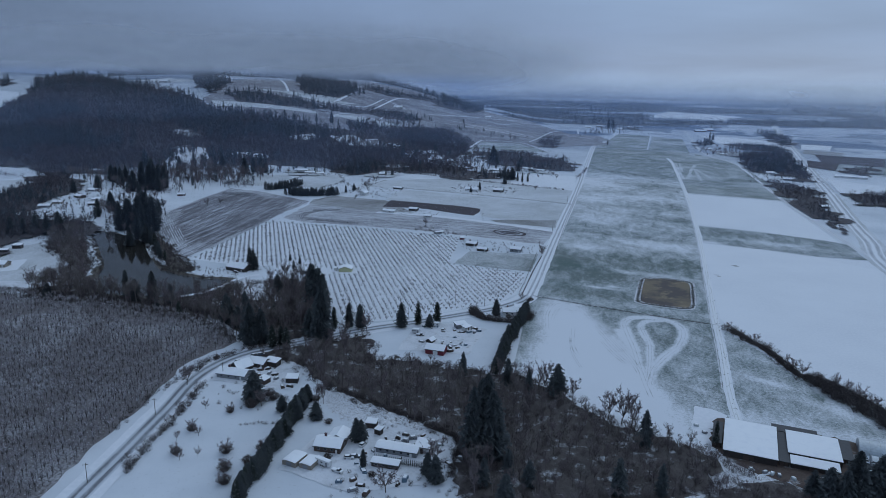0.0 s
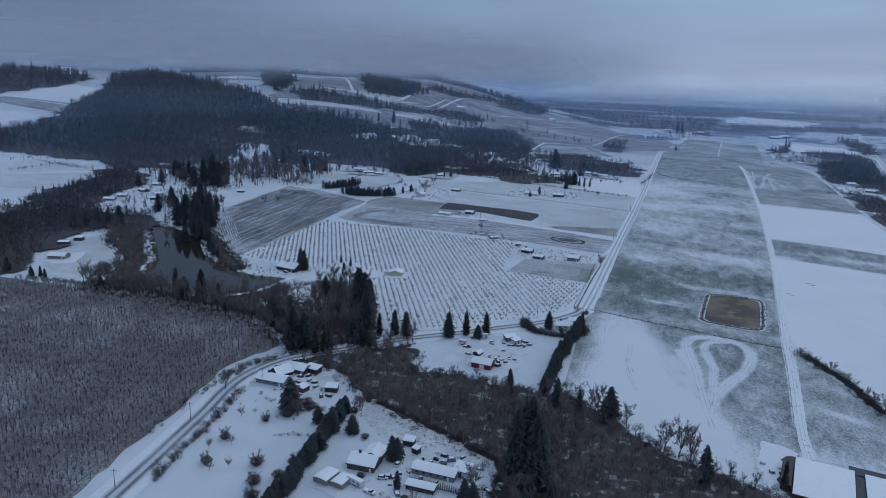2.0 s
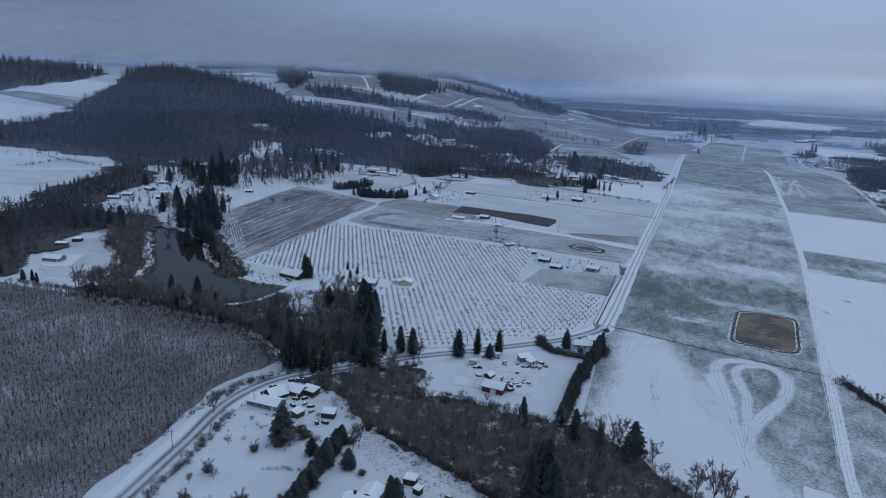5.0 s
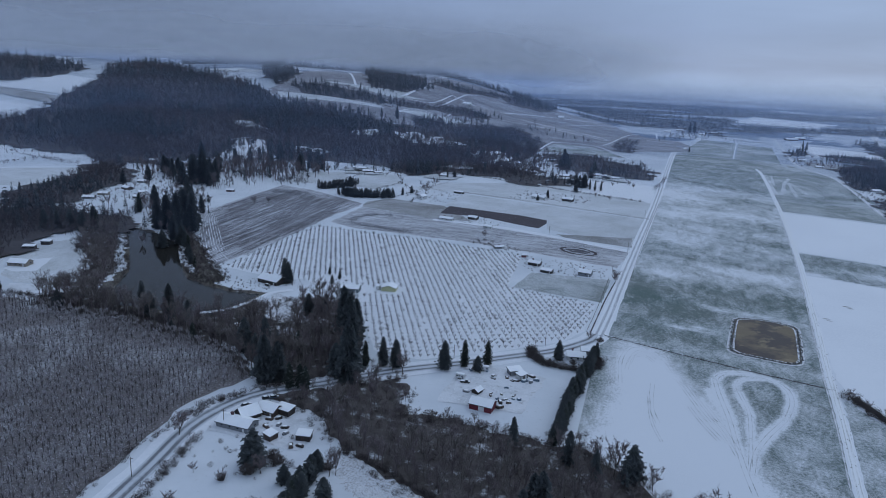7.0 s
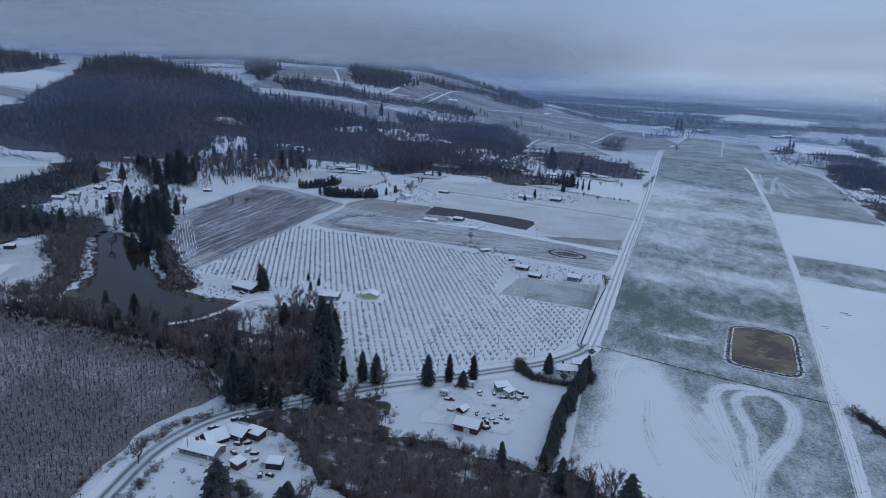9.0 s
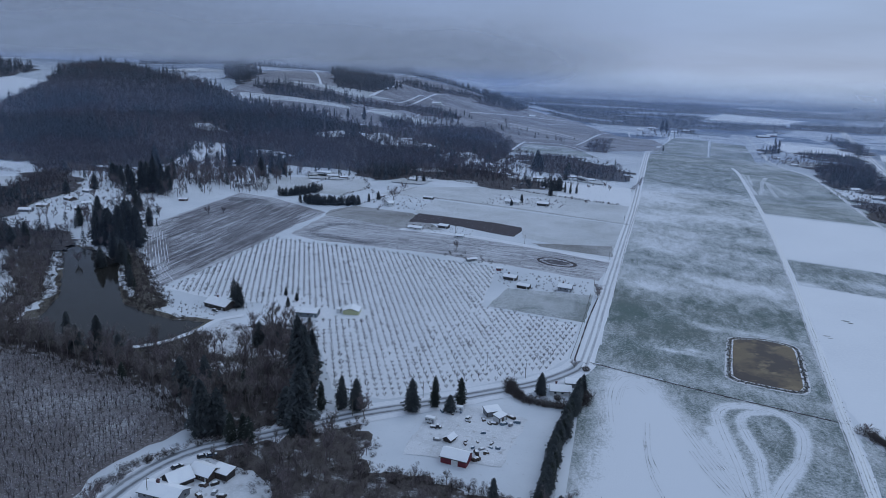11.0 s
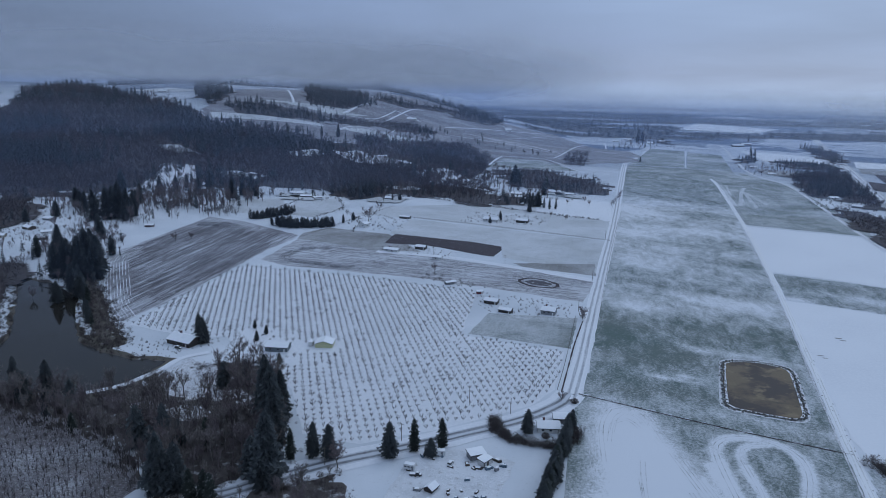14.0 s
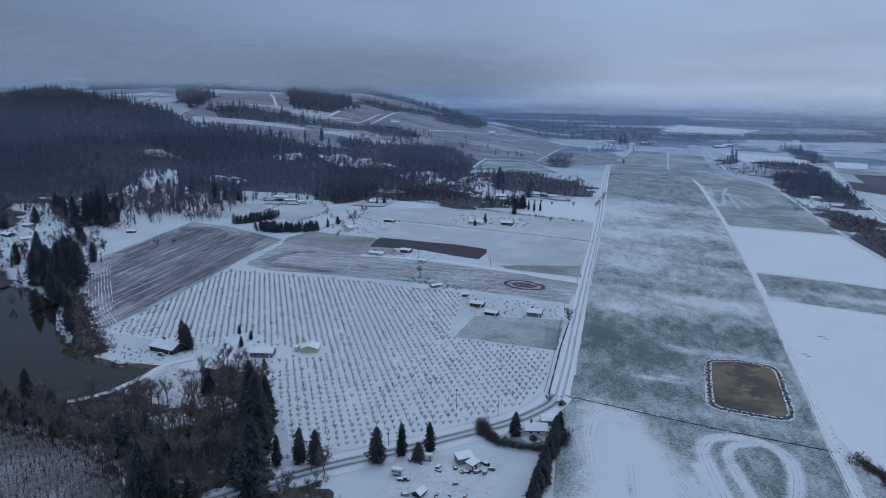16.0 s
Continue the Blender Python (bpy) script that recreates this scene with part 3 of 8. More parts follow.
# ---- fields ----
BIG = [(-19.0, 383.0), (-16.8, 431.2), (-14.0, 481.6), (-7.8, 593.6), (3.4, 790.7), (23.0, 1237.6), (133.3, 1142.4), (133.3, 1069.6), (114.2, 785.1), (97.4, 591.4), (84.0, 464.8), (73.4, 370.7), (72.2, 357.3), (31.4, 366.8)]


def gust(x, y, cx, cy, rx, ry, lean=-0.22):
    """A soft drift: 1 in the middle, 0 outside, stretched across the wind."""
    u, v = (x - cx) / rx, (y - cy - lean * (x - cx)) / ry
    return np.exp(-(u * u + v * v))


def mapped_field(name, poly, step, cover, material, label, z=0.06):
    """A level field in small cells that carries how thick the snow lies."""
    p = np.array(poly)
    x, y = np.meshgrid(np.arange(p[:, 0].min(), p[:, 0].max() + step, step), np.arange(p[:, 1].min(), p[:, 1].max() + step, step))
    n = x.shape[1]
    i = (np.arange(x.shape[0] - 1)[:, None] * n + np.arange(n - 1)).ravel()
    i = i[inside(poly, x[:-1, :-1].ravel() + step / 2, y[:-1, :-1].ravel() + step / 2)]
    ob = mesh_ob(name, np.dstack([x, y, np.full(x.shape, z)]).reshape(-1, 3), np.stack([i, i + 1, i + n + 1, i + n], 1), material, label=label, category="field", kind="structure")
    ob.data.attributes.new("cover", "FLOAT", "POINT").data.foreach_set("value", np.clip(cover(x, y), 0, 1).astype(np.float32).ravel())
    return ob


def big_cover(x, y):
    """Green by the pond, white streaks in the middle, dull grass at the far end."""
    c = 0.38 + 0.12 * smoothstep(470, 540, y) + 0.14 * smoothstep(600, 700, y) - 0.30 * smoothstep(930, 975, y + 0.5 * x)
    for cx, cy, rx, ry, a in ((8, 512, 16, 13, 0.35), (66, 530, 34, 15, 0.40), (40, 560, 40, 9, -0.18), (20, 625, 26, 20, 0.28), (80, 640, 20, 14, -0.22), (45, 690, 50, 12, -0.18), (15, 730, 22, 22, 0.28), (75, 745, 35, 14, 0.18), (90, 705, 22, 22, -0.30),
                              (18, 850, 26, 40, 0.34), (90, 830, 24, 36, -0.28), (60, 900, 40, 14, 0.10), (30, 775, 40, 9, -0.16), (17, 409, 9, 2.2, 0.55), (24, 413, 6, 2.0, 0.42), (36, 446, 7, 3, 0.45), (31, 452, 5, 2.5, 0.3), (-2, 470, 16, 18, -0.25),
                              (10, 440, 24, 16, -0.24), (2, 400, 12, 12, -0.26), (26, 395, 8, 10, -0.22), (45, 470, 25, 14, -0.16), (75, 480, 12, 12, -0.2), (58, 445, 22, 3.5, 0.25), (78, 420, 4, 30, 0.18), (55, 374, 26, 4, 0.22), (0, 379, 22, 4, 0.15), (5, 600, 14, 14, -0.1)):
        c = c + a * gust(x, y, cx, cy, rx, ry)
    return c


mapped_field("field_big", BIG, 2.0, big_cover, M["drift_map"], "grey-green pasture under streaks of wind-blown snow")
patch("field_corner", [(119, 798), (220, 773), (226, 892), (229, 1000), (228, 1112), (204, 1182), (188, 1238), (184.8, 1189.4), (137.8, 1120.0), (132.2, 1008.0)], 0.06, M["pasture_thin"], 0.6, 8.0, "thin-snow field crossed by tyre tracks", seed=7)
patch("field_upper", [(23.5, 1238), (31, 1275), (114, 1263), (177, 1206), (186, 1192), (138, 1122), (134, 1142)], 0.065, M["pasture_thin"], 0.8, 6.0, "thin-snow pasture at the far end of the fields", seed=6)
patch("field_white", [(116.5, 789.6), (207, 768), (205, 650), (203, 577), (190, 587.5), (152, 604.5), (103.0, 619.4)], 0.08, M["clean_snow"], 0.8, 6.0, "smooth white snowfield beside the farm track", seed=8)
mapped_field("field_band", [(101.9, 615), (152, 602), (190, 585.6), (206, 575), (204, 524), (172.6, 526), (137.5, 539), (98.0, 551)], 2.0, lambda x, y: 0.40 + 0.35 * gust(x, y, 150, 560, 30, 10) - 0.15 * gust(x, y, 120, 585, 25, 14) + 0.5 * gust(x, y, 104, 552, 10, 5), M["drift_map"], "grey-green strip of grass between snowfields", 0.09)
patch("field_white", [(96.3, 549.0), (137.5, 537), (172.6, 524), (203, 522), (207.2, 492.8), (204, 425.6), (168.0, 280.0), (119.8, 268.8), (110.9, 289.0), (97.4, 300.2), (91.8, 323.7), (79.5, 351.7), (77.3, 369.6)], 0.08, M["clean_snow"], 0.8, 6.0, "broad smooth white snowfield", seed=10)
mapped_field("field_creek", [(64.1, 250), (66.3, 280.0), (71.7, 320.3), (75.9, 348.3), (88.5, 321.4), (95.2, 296.8), (108.6, 285.6), (120, 262), (122, 238), (90, 244)], 1.0, lambda x, y: 0.50 + 0.4 * gust(x, y, 82, 288, 8, 3, -0.5) + 0.3 * gust(x, y, 100, 268, 14, 6, -0.5) - 0.2 * gust(x, y, 85, 270, 12, 8) + 0.35 * smoothstep(264, 250, y + 0.25 * (x - 64)), M["drift_map"], "thin-snow pasture beside the ditch")
patch("field_notch", [(-77.8, 440.7), (-72.8, 476.0), (-24.6, 480.5), (-26.3, 433.4)], 0.07, M["worked"], 0.4, 4.0, "small grey-green stubble plot beside the houses", seed=12)
patch("field_dark", [(-178, 624), (-180, 660), (-147, 655), (-113, 649.5), (-88, 640), (-86, 628), (-89, 606), (-98, 607.5), (-106, 611), (-120, 617), (-134, 624), (-148, 627)], 0.10, M["soil"], 0.6, 3.0, "dark bare soil strip without snow", seed=13)
patch("field_snow", [(-184.8, 660.8), (-87.4, 637.3), (-82.9, 605.9), (-13.4, 575.7), (-5.0, 685.4), (-184.8, 728.0)], 0.05, M["grey_snow"], 0.6, 6.0, "snowy meadow beyond the dark soil strip", seed=14)
patch("field_house", [(-73.9, 591.4), (-16.8, 604.8), (-15.7, 573.4), (-24.6, 574.6), (-65.0, 582.4)], 0.10, M["stubble"], 0.6, 4.0, "brown stubble patch beside the road", seed=15)
patch("field_meadow", [(-240.8, 733.6), (-184.8, 733.6), (-5.6, 688.8), (2.2, 784.0), (-67.2, 862.4), (-229.6, 784.0)], 0.04, M["grey_snow"], 0.6, 8.0, "snow-covered paddock near the farmhouse", seed=16)
patch("field_left", [(-640, 545), (-800, 700), (-628, 728), (-525, 555)], 0.06, M["grey_snow"], 2.0, 9.0, "pale snowy meadow below the wooded hill", seed=17)
patch("field_lawn", [(-346, 342), (-371, 373), (-383, 402), (-374, 419), (-350, 419), (-334, 398), (-308, 360), (-294, 345), (-312, 338), (-330, 335)], 0.06, M["thin_snow"], 1.0, 4.0, "snow-dusted lawn beside the lake house", seed=18)
patch("yard", [(-356, 352), (-358, 372), (-349, 381), (-336, 356), (-345, 350)], 0.10, M["clean_snow"], 0.6, 3.0, "smooth snowy forecourt of the lake house", "yard", seed=68)
patch("yard", [(-330, 333), (-312, 336), (-294, 343), (-279, 340), (-273, 324), (-300, 319), (-326, 326)], 0.09, M["trodden"], 1.5, 3.0, "trodden snow round the white-roofed house", "yard", seed=69)
patch("field_rough", [(-143.4, 604.8), (-179.2, 601.4), (-248.6, 619.4), (-253.1, 641.8), (-239.7, 667.5), (-184.8, 658.6)], 0.05, M["stubble"], 0.8, 5.0, "rough grass under thin snow", seed=19)

patch("field_paddock", [(-78, 893), (-1, 887), (-4, 776), (-30, 782), (-76, 802)], 0.09, M["clean_snow"], 1.5, 5.0, "white snow-covered paddock behind a dark hedge", seed=67)
patch("field_paddock", [(-375, 702), (-387, 768), (-345, 796), (-322, 760), (-322, 708)], 0.09, M["grey_snow"], 1.0, 5.0, "fenced paddock under grey thin snow", seed=35)
patch("field_paddock", [(-317, 716), (-317, 796), (-285, 810), (-262, 756), (-269, 707)], 0.10, M["grey_snow"], 1.0, 5.0, "second fenced paddock under grey thin snow", seed=36)

# lower pasture with drifted snow and tyre loops
SNOWY = [(-11.5, 371.2), (-7, 374.5), (1.5, 372.5), (10.5, 348), (16.5, 331.5), (26, 311), (30, 292), (35.5, 275.2), (39.5, 260.3), (41.0, 246.3), (43.5, 228.8), (12.3, 237.4), (-2.2, 254.2), (-16, 266.5), (-17.3, 281), (-13.6, 300), (-13.4, 320), (-13.0, 352.8)]
LOWER = [(-21.3, 381.9), (31.4, 366.2), (72.8, 356.2), (69.4, 321.4), (63.8, 276.6), (62.2, 256.5), (53.8, 237.4), (44.8, 227.4), (12.3, 236.3), (-3.4, 253.1), (-22.4, 274.4), (-23.5, 336.0)]
LOOP_OUT = [(33, 262), (31.5, 277), (30.5, 294), (29.6, 314), (27.6, 335), (27.4, 349), (31.5, 357), (40, 360.2), (49, 358), (54.8, 350.5), (55.2, 338), (50.5, 321), (42.5, 305), (36.5, 290), (33.5, 275)]
LOOP_IN = [(33.5, 280), (35.2, 294), (36.6, 308), (37.5, 322), (36.2, 335), (35.4, 346), (38.5, 353.5), (46, 356.2)]
cx, cy = np.meshgrid(np.arange(-25, 75, 1.0), np.arange(225, 386, 1.0))
nr, nc = cx.shape
d_edge = line_distance(SNOWY + SNOWY[:1], cx, cy) * np.where(inside(SNOWY, cx, cy), 1, -1)
snow_cover = smoothstep(-11, 9, d_edge)
for loop, w in ((LOOP_OUT, 2.0), (LOOP_IN, 1.5), ([(29.6, 300), (29.0, 314), (26.4, 328), (24.8, 336)], 2.4)):
    snow_cover = np.maximum(snow_cover, 0.66 - 0.66 * smoothstep(w * 0.5, w * 1.9, line_distance(curve_points(loop, 3), cx, cy)))
i = (np.arange(nr - 1)[:, None] * nc + np.arange(nc - 1)).ravel()
keep = inside(LOWER, cx[:-1, :-1].ravel() + 0.5, cy[:-1, :-1].ravel() + 0.5)
i = i[keep]
lower = mesh_ob("field_lower", np.dstack([cx, cy, np.full(cx.shape, 0.06)]).reshape(-1, 3), np.stack([i, i + 1, i + nc + 1, i + nc], 1), M["drift_map"], label="pasture with drifted snow and looping vehicle tracks", category="field", kind="structure")
lower.data.attributes.new("cover", "FLOAT", "POINT").data.foreach_set("value", (0.40 + 0.12 * gust(cx, cy, 52, 285, 8, 16) - 0.08 * gust(cx, cy, 46, 335, 7, 10) + 0.9 * snow_cover).astype(np.float32).ravel())


def offset_line(pts, off):
    line = curve_points(pts, 2.5)
    out = []
    for i, (x, y) in enumerate(line):
        ax, ay = line[max(i - 1, 0)]
        bx, by = line[min(i + 1, len(line) - 1)]
        d = Vector((bx - ax, by - ay)).normalized()
        out.append((x + d.y * off, y - d.x * off))
    return out


for k, (line, offs) in enumerate(((LOOP_OUT, (-0.8, 0.8)), (LOOP_IN, (-0.6, 0.6)), ([(-11, 330), (-12, 355), (-8.5, 372), (-3, 375.5), (3.4, 372), (8, 359), (10.7, 348)], (-2.0, -0.6, 0.9)),
                                  ([(13, 342), (16.5, 330), (19.5, 320), (23.5, 308)], (-2.0, -0.9, 0.6, 1.8)), ([(21, 322), (25, 309), (28.5, 296), (31, 283)], (-1.2, 0.2, 1.3)), ([(-14.5, 352), (-15.2, 335), (-13.5, 316)], (-0.6, 0.6)), ([(1, 322), (1.8, 306), (3.2, 296), (6, 286)], (0.0, 0.9)), ([(-8, 352), (-6, 366), (-1, 370), (4, 362)], (-0.8, 0.8)), ([(2.7, 334), (2.5, 312), (5, 300)], (0.0, 1.6)), ([(-9, 345), (-7.5, 360), (-2, 364), (2, 358)], (-0.7, 0.7)), ([(17, 318), (21, 306), (27, 292)], (-0.8, 0.8, 2.0)))):
    for o in offs:
        ribbon("tyre_track", offset_line(line, o)[::2], 0.24, 0.075 + 0.004 * k, M["rut"], "tyre track pressed into the snow", "track", 3.0, 0.16, seed=k)

# ---- roads ----
ROAD_N = [(-24.1, 376.3), (-23.0, 389.8), (-20.9, 420.7), (-17.8, 479.0), (-11.4, 591.5), (0.0, 790.4), (21.3, 1237.0), (30.2, 1321.6), (67.2, 1489.6), (80.6, 1646.4)]
ROAD_W = [(-24.1, 381.9), (-26.9, 373.0), (-35.6, 359.9), (-45.4, 349.6), (-60.3, 337.3), (-77.5, 323.1), (-93.7, 311.1), (-109.2, 297.4), (-123.8, 282.2), (-138.9, 269.4), (-146.7, 253.1), (-148.5, 235.2), (-145.2, 212.8), (-142.2, 187.4), (-139.9, 166.5), (-137.2, 140.0), (-132.2, 89.6), (-117.6, -44.8)]
ribbon("verge_north", ROAD_N, 8.0, 0.10, M["snow"], "snowy verge of the long straight road", "verge", 8.0, 0.5)
ribbon("road_north", ROAD_N, 5.4, 0.14, M["snow_road"], "long straight road packed with snow", "road", 8.0, 0.1, crown=0.05)
ribbon("verge_west", ROAD_W, 12.5, 0.11, M["snow"], "snowy verge of the curving country road", "verge", 5.0, 0.6)
ribbon("road_west", ROAD_W, 6.2, 0.15, M["asphalt"], "curving asphalt road with slush and wheel tracks", "road", 5.0, 0.1, crown=0.05)
ribbon("ditch_line", [(-28.0, 381.9), (-26.1, 416.6), (-24.6, 442.4), (-21.8, 476.0)], 0.6, 0.17, M["soil"], "dark open ditch along the orchard edge", "ditch", 4.0, 0.25)
TRACK = [(62.5, 246.4), (63.1, 255.9), (64.8, 276.5), (70.2, 321.2), (75.3, 371.1), (85.8, 464.9), (99.2, 592.0), (116.0, 785.3), (134.7, 1074.5), (135.5, 1145.8)]
ribbon("track_verge", TRACK, 4.0, 0.10, M["snow"], "snowy edge of the farm track", "verge", 4.0, 0.4)
ribbon("farm_track", TRACK, 2.5, 0.13, M["track"], "straight farm track with snow and dark ruts", "track", 5.0, 0.3, crown=0.04)
ribbon("ditch_line", [(x - 2.6, y) for x, y in TRACK[2:8]], 0.55, 0.14, M["rough_snow"], "stony dark edge of the farm track", "ditch", 3.0, 0.3)
crng = random.Random(21)
verts, faces = [], []
for x, y in curve_points([(60.5, 250), (63.4, 256), (65.5, 277), (70.6, 321), (76, 371), (82, 430), (86.3, 465)], 0.8):
    if crng.random() < 0.30:
        r = crng.uniform(0.12, 0.34)
        x, y, k = x + crng.gauss(0, 0.9), y + crng.uniform(-0.5, 0.5), len(verts)
        verts += [(x + r * math.cos(q * 1.257), y + r * 1.3 * math.sin(q * 1.257), 0.12) for q in range(5)] + [(x, y, 0.16 + r * 0.5)]
        faces += [(k + q, k + (q + 1) % 5, k + 5) for q in range(5)]
mesh_ob("clods", verts, faces, M["stone"], label="dark clods of earth lying along the farm track", category="clods", kind="stuff")
DIAG = [(242.8, 1767), (222, 1500), (209.6, 1341.6), (204, 1262), (209.3, 1192.5), (227, 1107), (222, 963), (213, 815), (209.5, 698.5), (208.5, 618), (208.5, 561), (212, 528), (219, 500)]
ribbon("road_side", DIAG, 4.2, 0.12, M["snow_road"], "snow-packed side road along the fields", "road", 8.0, 0.3)
HIGHWAY = [(526.4, 2128.0), (412, 1560), (379.6, 1386.5), (315.7, 1058.6), (275.9, 842.8), (244.5, 684.3), (227.4, 585.8), (211.1, 512.5), (201.6, 336.0), (190.4, 112.0)]
ribbon("highway_verge", HIGHWAY, 17.0, 0.11, M["thin_snow"], "grassy snow-dusted verge of the main road", "verge", 10.0, 1.6)
ribbon("highway", HIGHWAY, 11.0, 0.16, M["snow_road"], "wide snow-covered main road in the valley", "road", 10.0, 0.4)
ribbon("driveway", [(-175.8, 597.0), (-123.2, 594.7), (-77.3, 582.4), (-15.7, 560.6)], 7.0, 0.09, M["snow"], "snowy farm lane between stubble fields", "lane", 5.0, 1.0)
DAM = [(-213, 332.5), (-209.5, 335.4), (-203.7, 342.4), (-200.4, 352.4), (-198.0, 362), (-197.0, 374), (-189, 384)]
ribbon("driveway", DAM, 3.2, 0.25, M["clean_snow"], "narrow snowy lane over the dam", "lane", 3.0, 0.3)


ribbon("ditch_line", [(-21.8, 382.8), (4.5, 374.6), (31.4, 366.7), (53.8, 361.1), (72.8, 356.6)], 0.55, 0.13, M["soil"], "narrow dark ditch between two pastures", "ditch", 2.5, 0.3)
ribbon("ditch_line", [(80.1, 351.7), (92.4, 321.4), (98.0, 298.5), (111.4, 286.7), (122.1, 262.1), (126, 245)], 3.8, 0.14, M["litter"], "brushy brown ditch beside the snowfield", "ditch", 2.5, 0.9)


# ---- furrows ----
def furrows(name, poly, direction, spacing, width, height, label, seed, gap=0.12, wobble=0.5, runs=(6, 18)):
    """Long ridges of turned soil, broken where snow has filled them."""
    rng = random.Random(seed)
    d = Vector(direction).normalized()
    nrm = Vector((d.y, -d.x))
    p = [Vector(q) for q in poly]
    lo, hi = min(q.dot(nrm) for q in p), max(q.dot(nrm) for q in p)
    a, b = min(q.dot(d) for q in p), max(q.dot(d) for q in p)
    verts, faces = [], []
    s = lo + spacing / 2
    while s < hi:
        t = a
        ph = rng.uniform(0, 6)
        while t < b:
            run = rng.uniform(*runs)
            o = s + wobble * math.sin(t * 0.03 + ph * 0.2)
            ends = [nrm * o + d * t, nrm * (s + wobble * math.sin((t + run) * 0.03 + ph * 0.2)) + d * (t + run)]
            if rng.random() > gap and all(inside(poly, q.x, q.y) for q in ends):
                w = width * rng.uniform(0.5, 1.2)
                k = len(verts)
                for q in ends:
                    for off, z in ((-w, 0.05), (0, height), (w, 0.05)):
                        r = q + nrm * off
                        verts.append((r.x, r.y, z))
                faces += [(k, k + 1, k + 4, k + 3), (k + 1, k + 2, k + 5, k + 4)]
            t += run
        s += spacing * rng.uniform(0.8, 1.2)
    return mesh_ob(name, verts, faces, M["furrow"], label=label, category="furrows", kind="stuff")


PLOUGH = [(-327, 494.5), (-279.0, 431.5), (-258.5, 411), (-252.6, 411), (-250.2, 458.5), (-252.0, 537.3), (-254.8, 578.9), (-250.5, 616), (-253, 631), (-293.7, 654.4), (-323.5, 671.8), (-360, 681), (-357.3, 613.5), (-353.1, 544.7), (-341.7, 514.5)]
patch("field_plough", PLOUGH, 0.05, M["plough"], 1.0, 5.0, "ploughed field with snow between dark furrows", seed=20)
furrows("furrows", [(-325, 497), (-279, 435), (-260, 416), (-254.5, 416), (-253.5, 537), (-256.5, 579), (-254, 626), (-293.7, 650), (-330, 655), (-354, 640), (-352, 545), (-340, 517)], (-0.055, 1), 1.45, 0.46, 0.15, "dark ploughed furrows showing through snow", 1, 0.10, 0.3, (14, 60))
for k in range(9):
    ribbon("headland_track", offset_line([(-356, 656), (-335, 663), (-318, 655), (-303, 640), (-298, 622)], 1.2 + 2.1 * k)[::3], 0.7, 0.19 + 0.006 * k, M["furrow"], "furrow curving at the top of the ploughed field", "furrow", 5.0, 0.3, seed=120 + k)
HEADLAND = [(-353, 560), (-350, 536), (-340, 514), (-327, 495.5), (-300, 459.5), (-279, 432.5), (-259, 413)]
for k in range(8):
    ribbon("headland_track", offset_line(HEADLAND, -0.6 - 1.75 * k)[::3], 0.42 - 0.025 * k, 0.20 + 0.006 * k, M["snow"], "thin line of snow curving along the ploughed field's headland", "snow", 5.0, 0.45, seed=80 + k)
for k, (ax, ay, bx, by) in enumerate(((-312, 505, -318, 560), (-306, 497, -310, 556), (-300, 489, -303, 552), (-288, 472, -291, 540), (-282, 466, -284, 536))):
    ribbon("wheel_track", [(ax, ay), ((ax + bx) / 2 + 0.8, (ay + by) / 2), (bx, by)], 0.32, 0.21 + 0.004 * k, M["snow"], "snow-filled wheel track on the ploughed field", "track", 5.0, 0.3, seed=140 + k)
STRIP = [(-247.5, 618.2), (-245.3, 548.8), (-224.0, 539.8), (-125.4, 534.2), (-67.2, 521.9), (-22.4, 510.7), (-14.6, 560.0), (-77.3, 579.0), (-125.4, 590.2), (-170.2, 600.3)]
patch("field_strip", STRIP, 0.045, M["stripes"], 1.0, 5.0, "long striped stubble field under thin snow", seed=21)
furrows("furrows", STRIP, (1, -0.17), 1.9, 0.28, 0.10, "long furrows of a stubble field under snow", 3, 0.3)
for k in range(5):
    ribbon("headland_track", offset_line([(-177.0, 542.1), (-207.2, 545.4), (-233.0, 553.3), (-238.6, 571.2), (-230.7, 593.6), (-212.8, 602.6)], 1.0 + 1.7 * k)[::2], 0.45, 0.16 + 0.01 * k, M["furrow"], "curving wheel track at the field's end", "track", 4.0, 0.35, seed=90 + k)
ribbon("field_ring", [(-58.2, 538.7), (-63.8, 545.4), (-60.5, 553.3), (-49.3, 553.3), (-39.2, 544.3), (-41.4, 536.5), (-51.5, 535.4), (-58.2, 538.7)], 2.2, 0.11, M["soil"], "oval of dark turned soil", "soil", 3.0, 0.9)
patch("field_ring", [(-56.0, 541.0), (-60.5, 546.6), (-57.1, 549.9), (-48.2, 549.9), (-42.6, 544.3), (-45.9, 538.7)], 0.12, M["furrow"], 0.8, 2.0, "reddish turned soil in a stubble field", "soil", seed=22)

# ---- rough and wooded ground ----
WOOD_A = [(-153.4, 282.2), (-179.2, 299.0), (-230.7, 309.7), (-293.4, 313.0), (-293.4, 336.0), (-275.5, 342.7), (-258.7, 323.7), (-226.2, 324.8), (-206.1, 329.3), (-198.2, 340.5), (-190.4, 360.6), (-168.0, 378.6), (-148.5, 373.0), (-137.4, 349.4), (-124.5, 320.3), (-116.5, 304.6), (-126.6, 289.0), (-141.1, 276.6)]
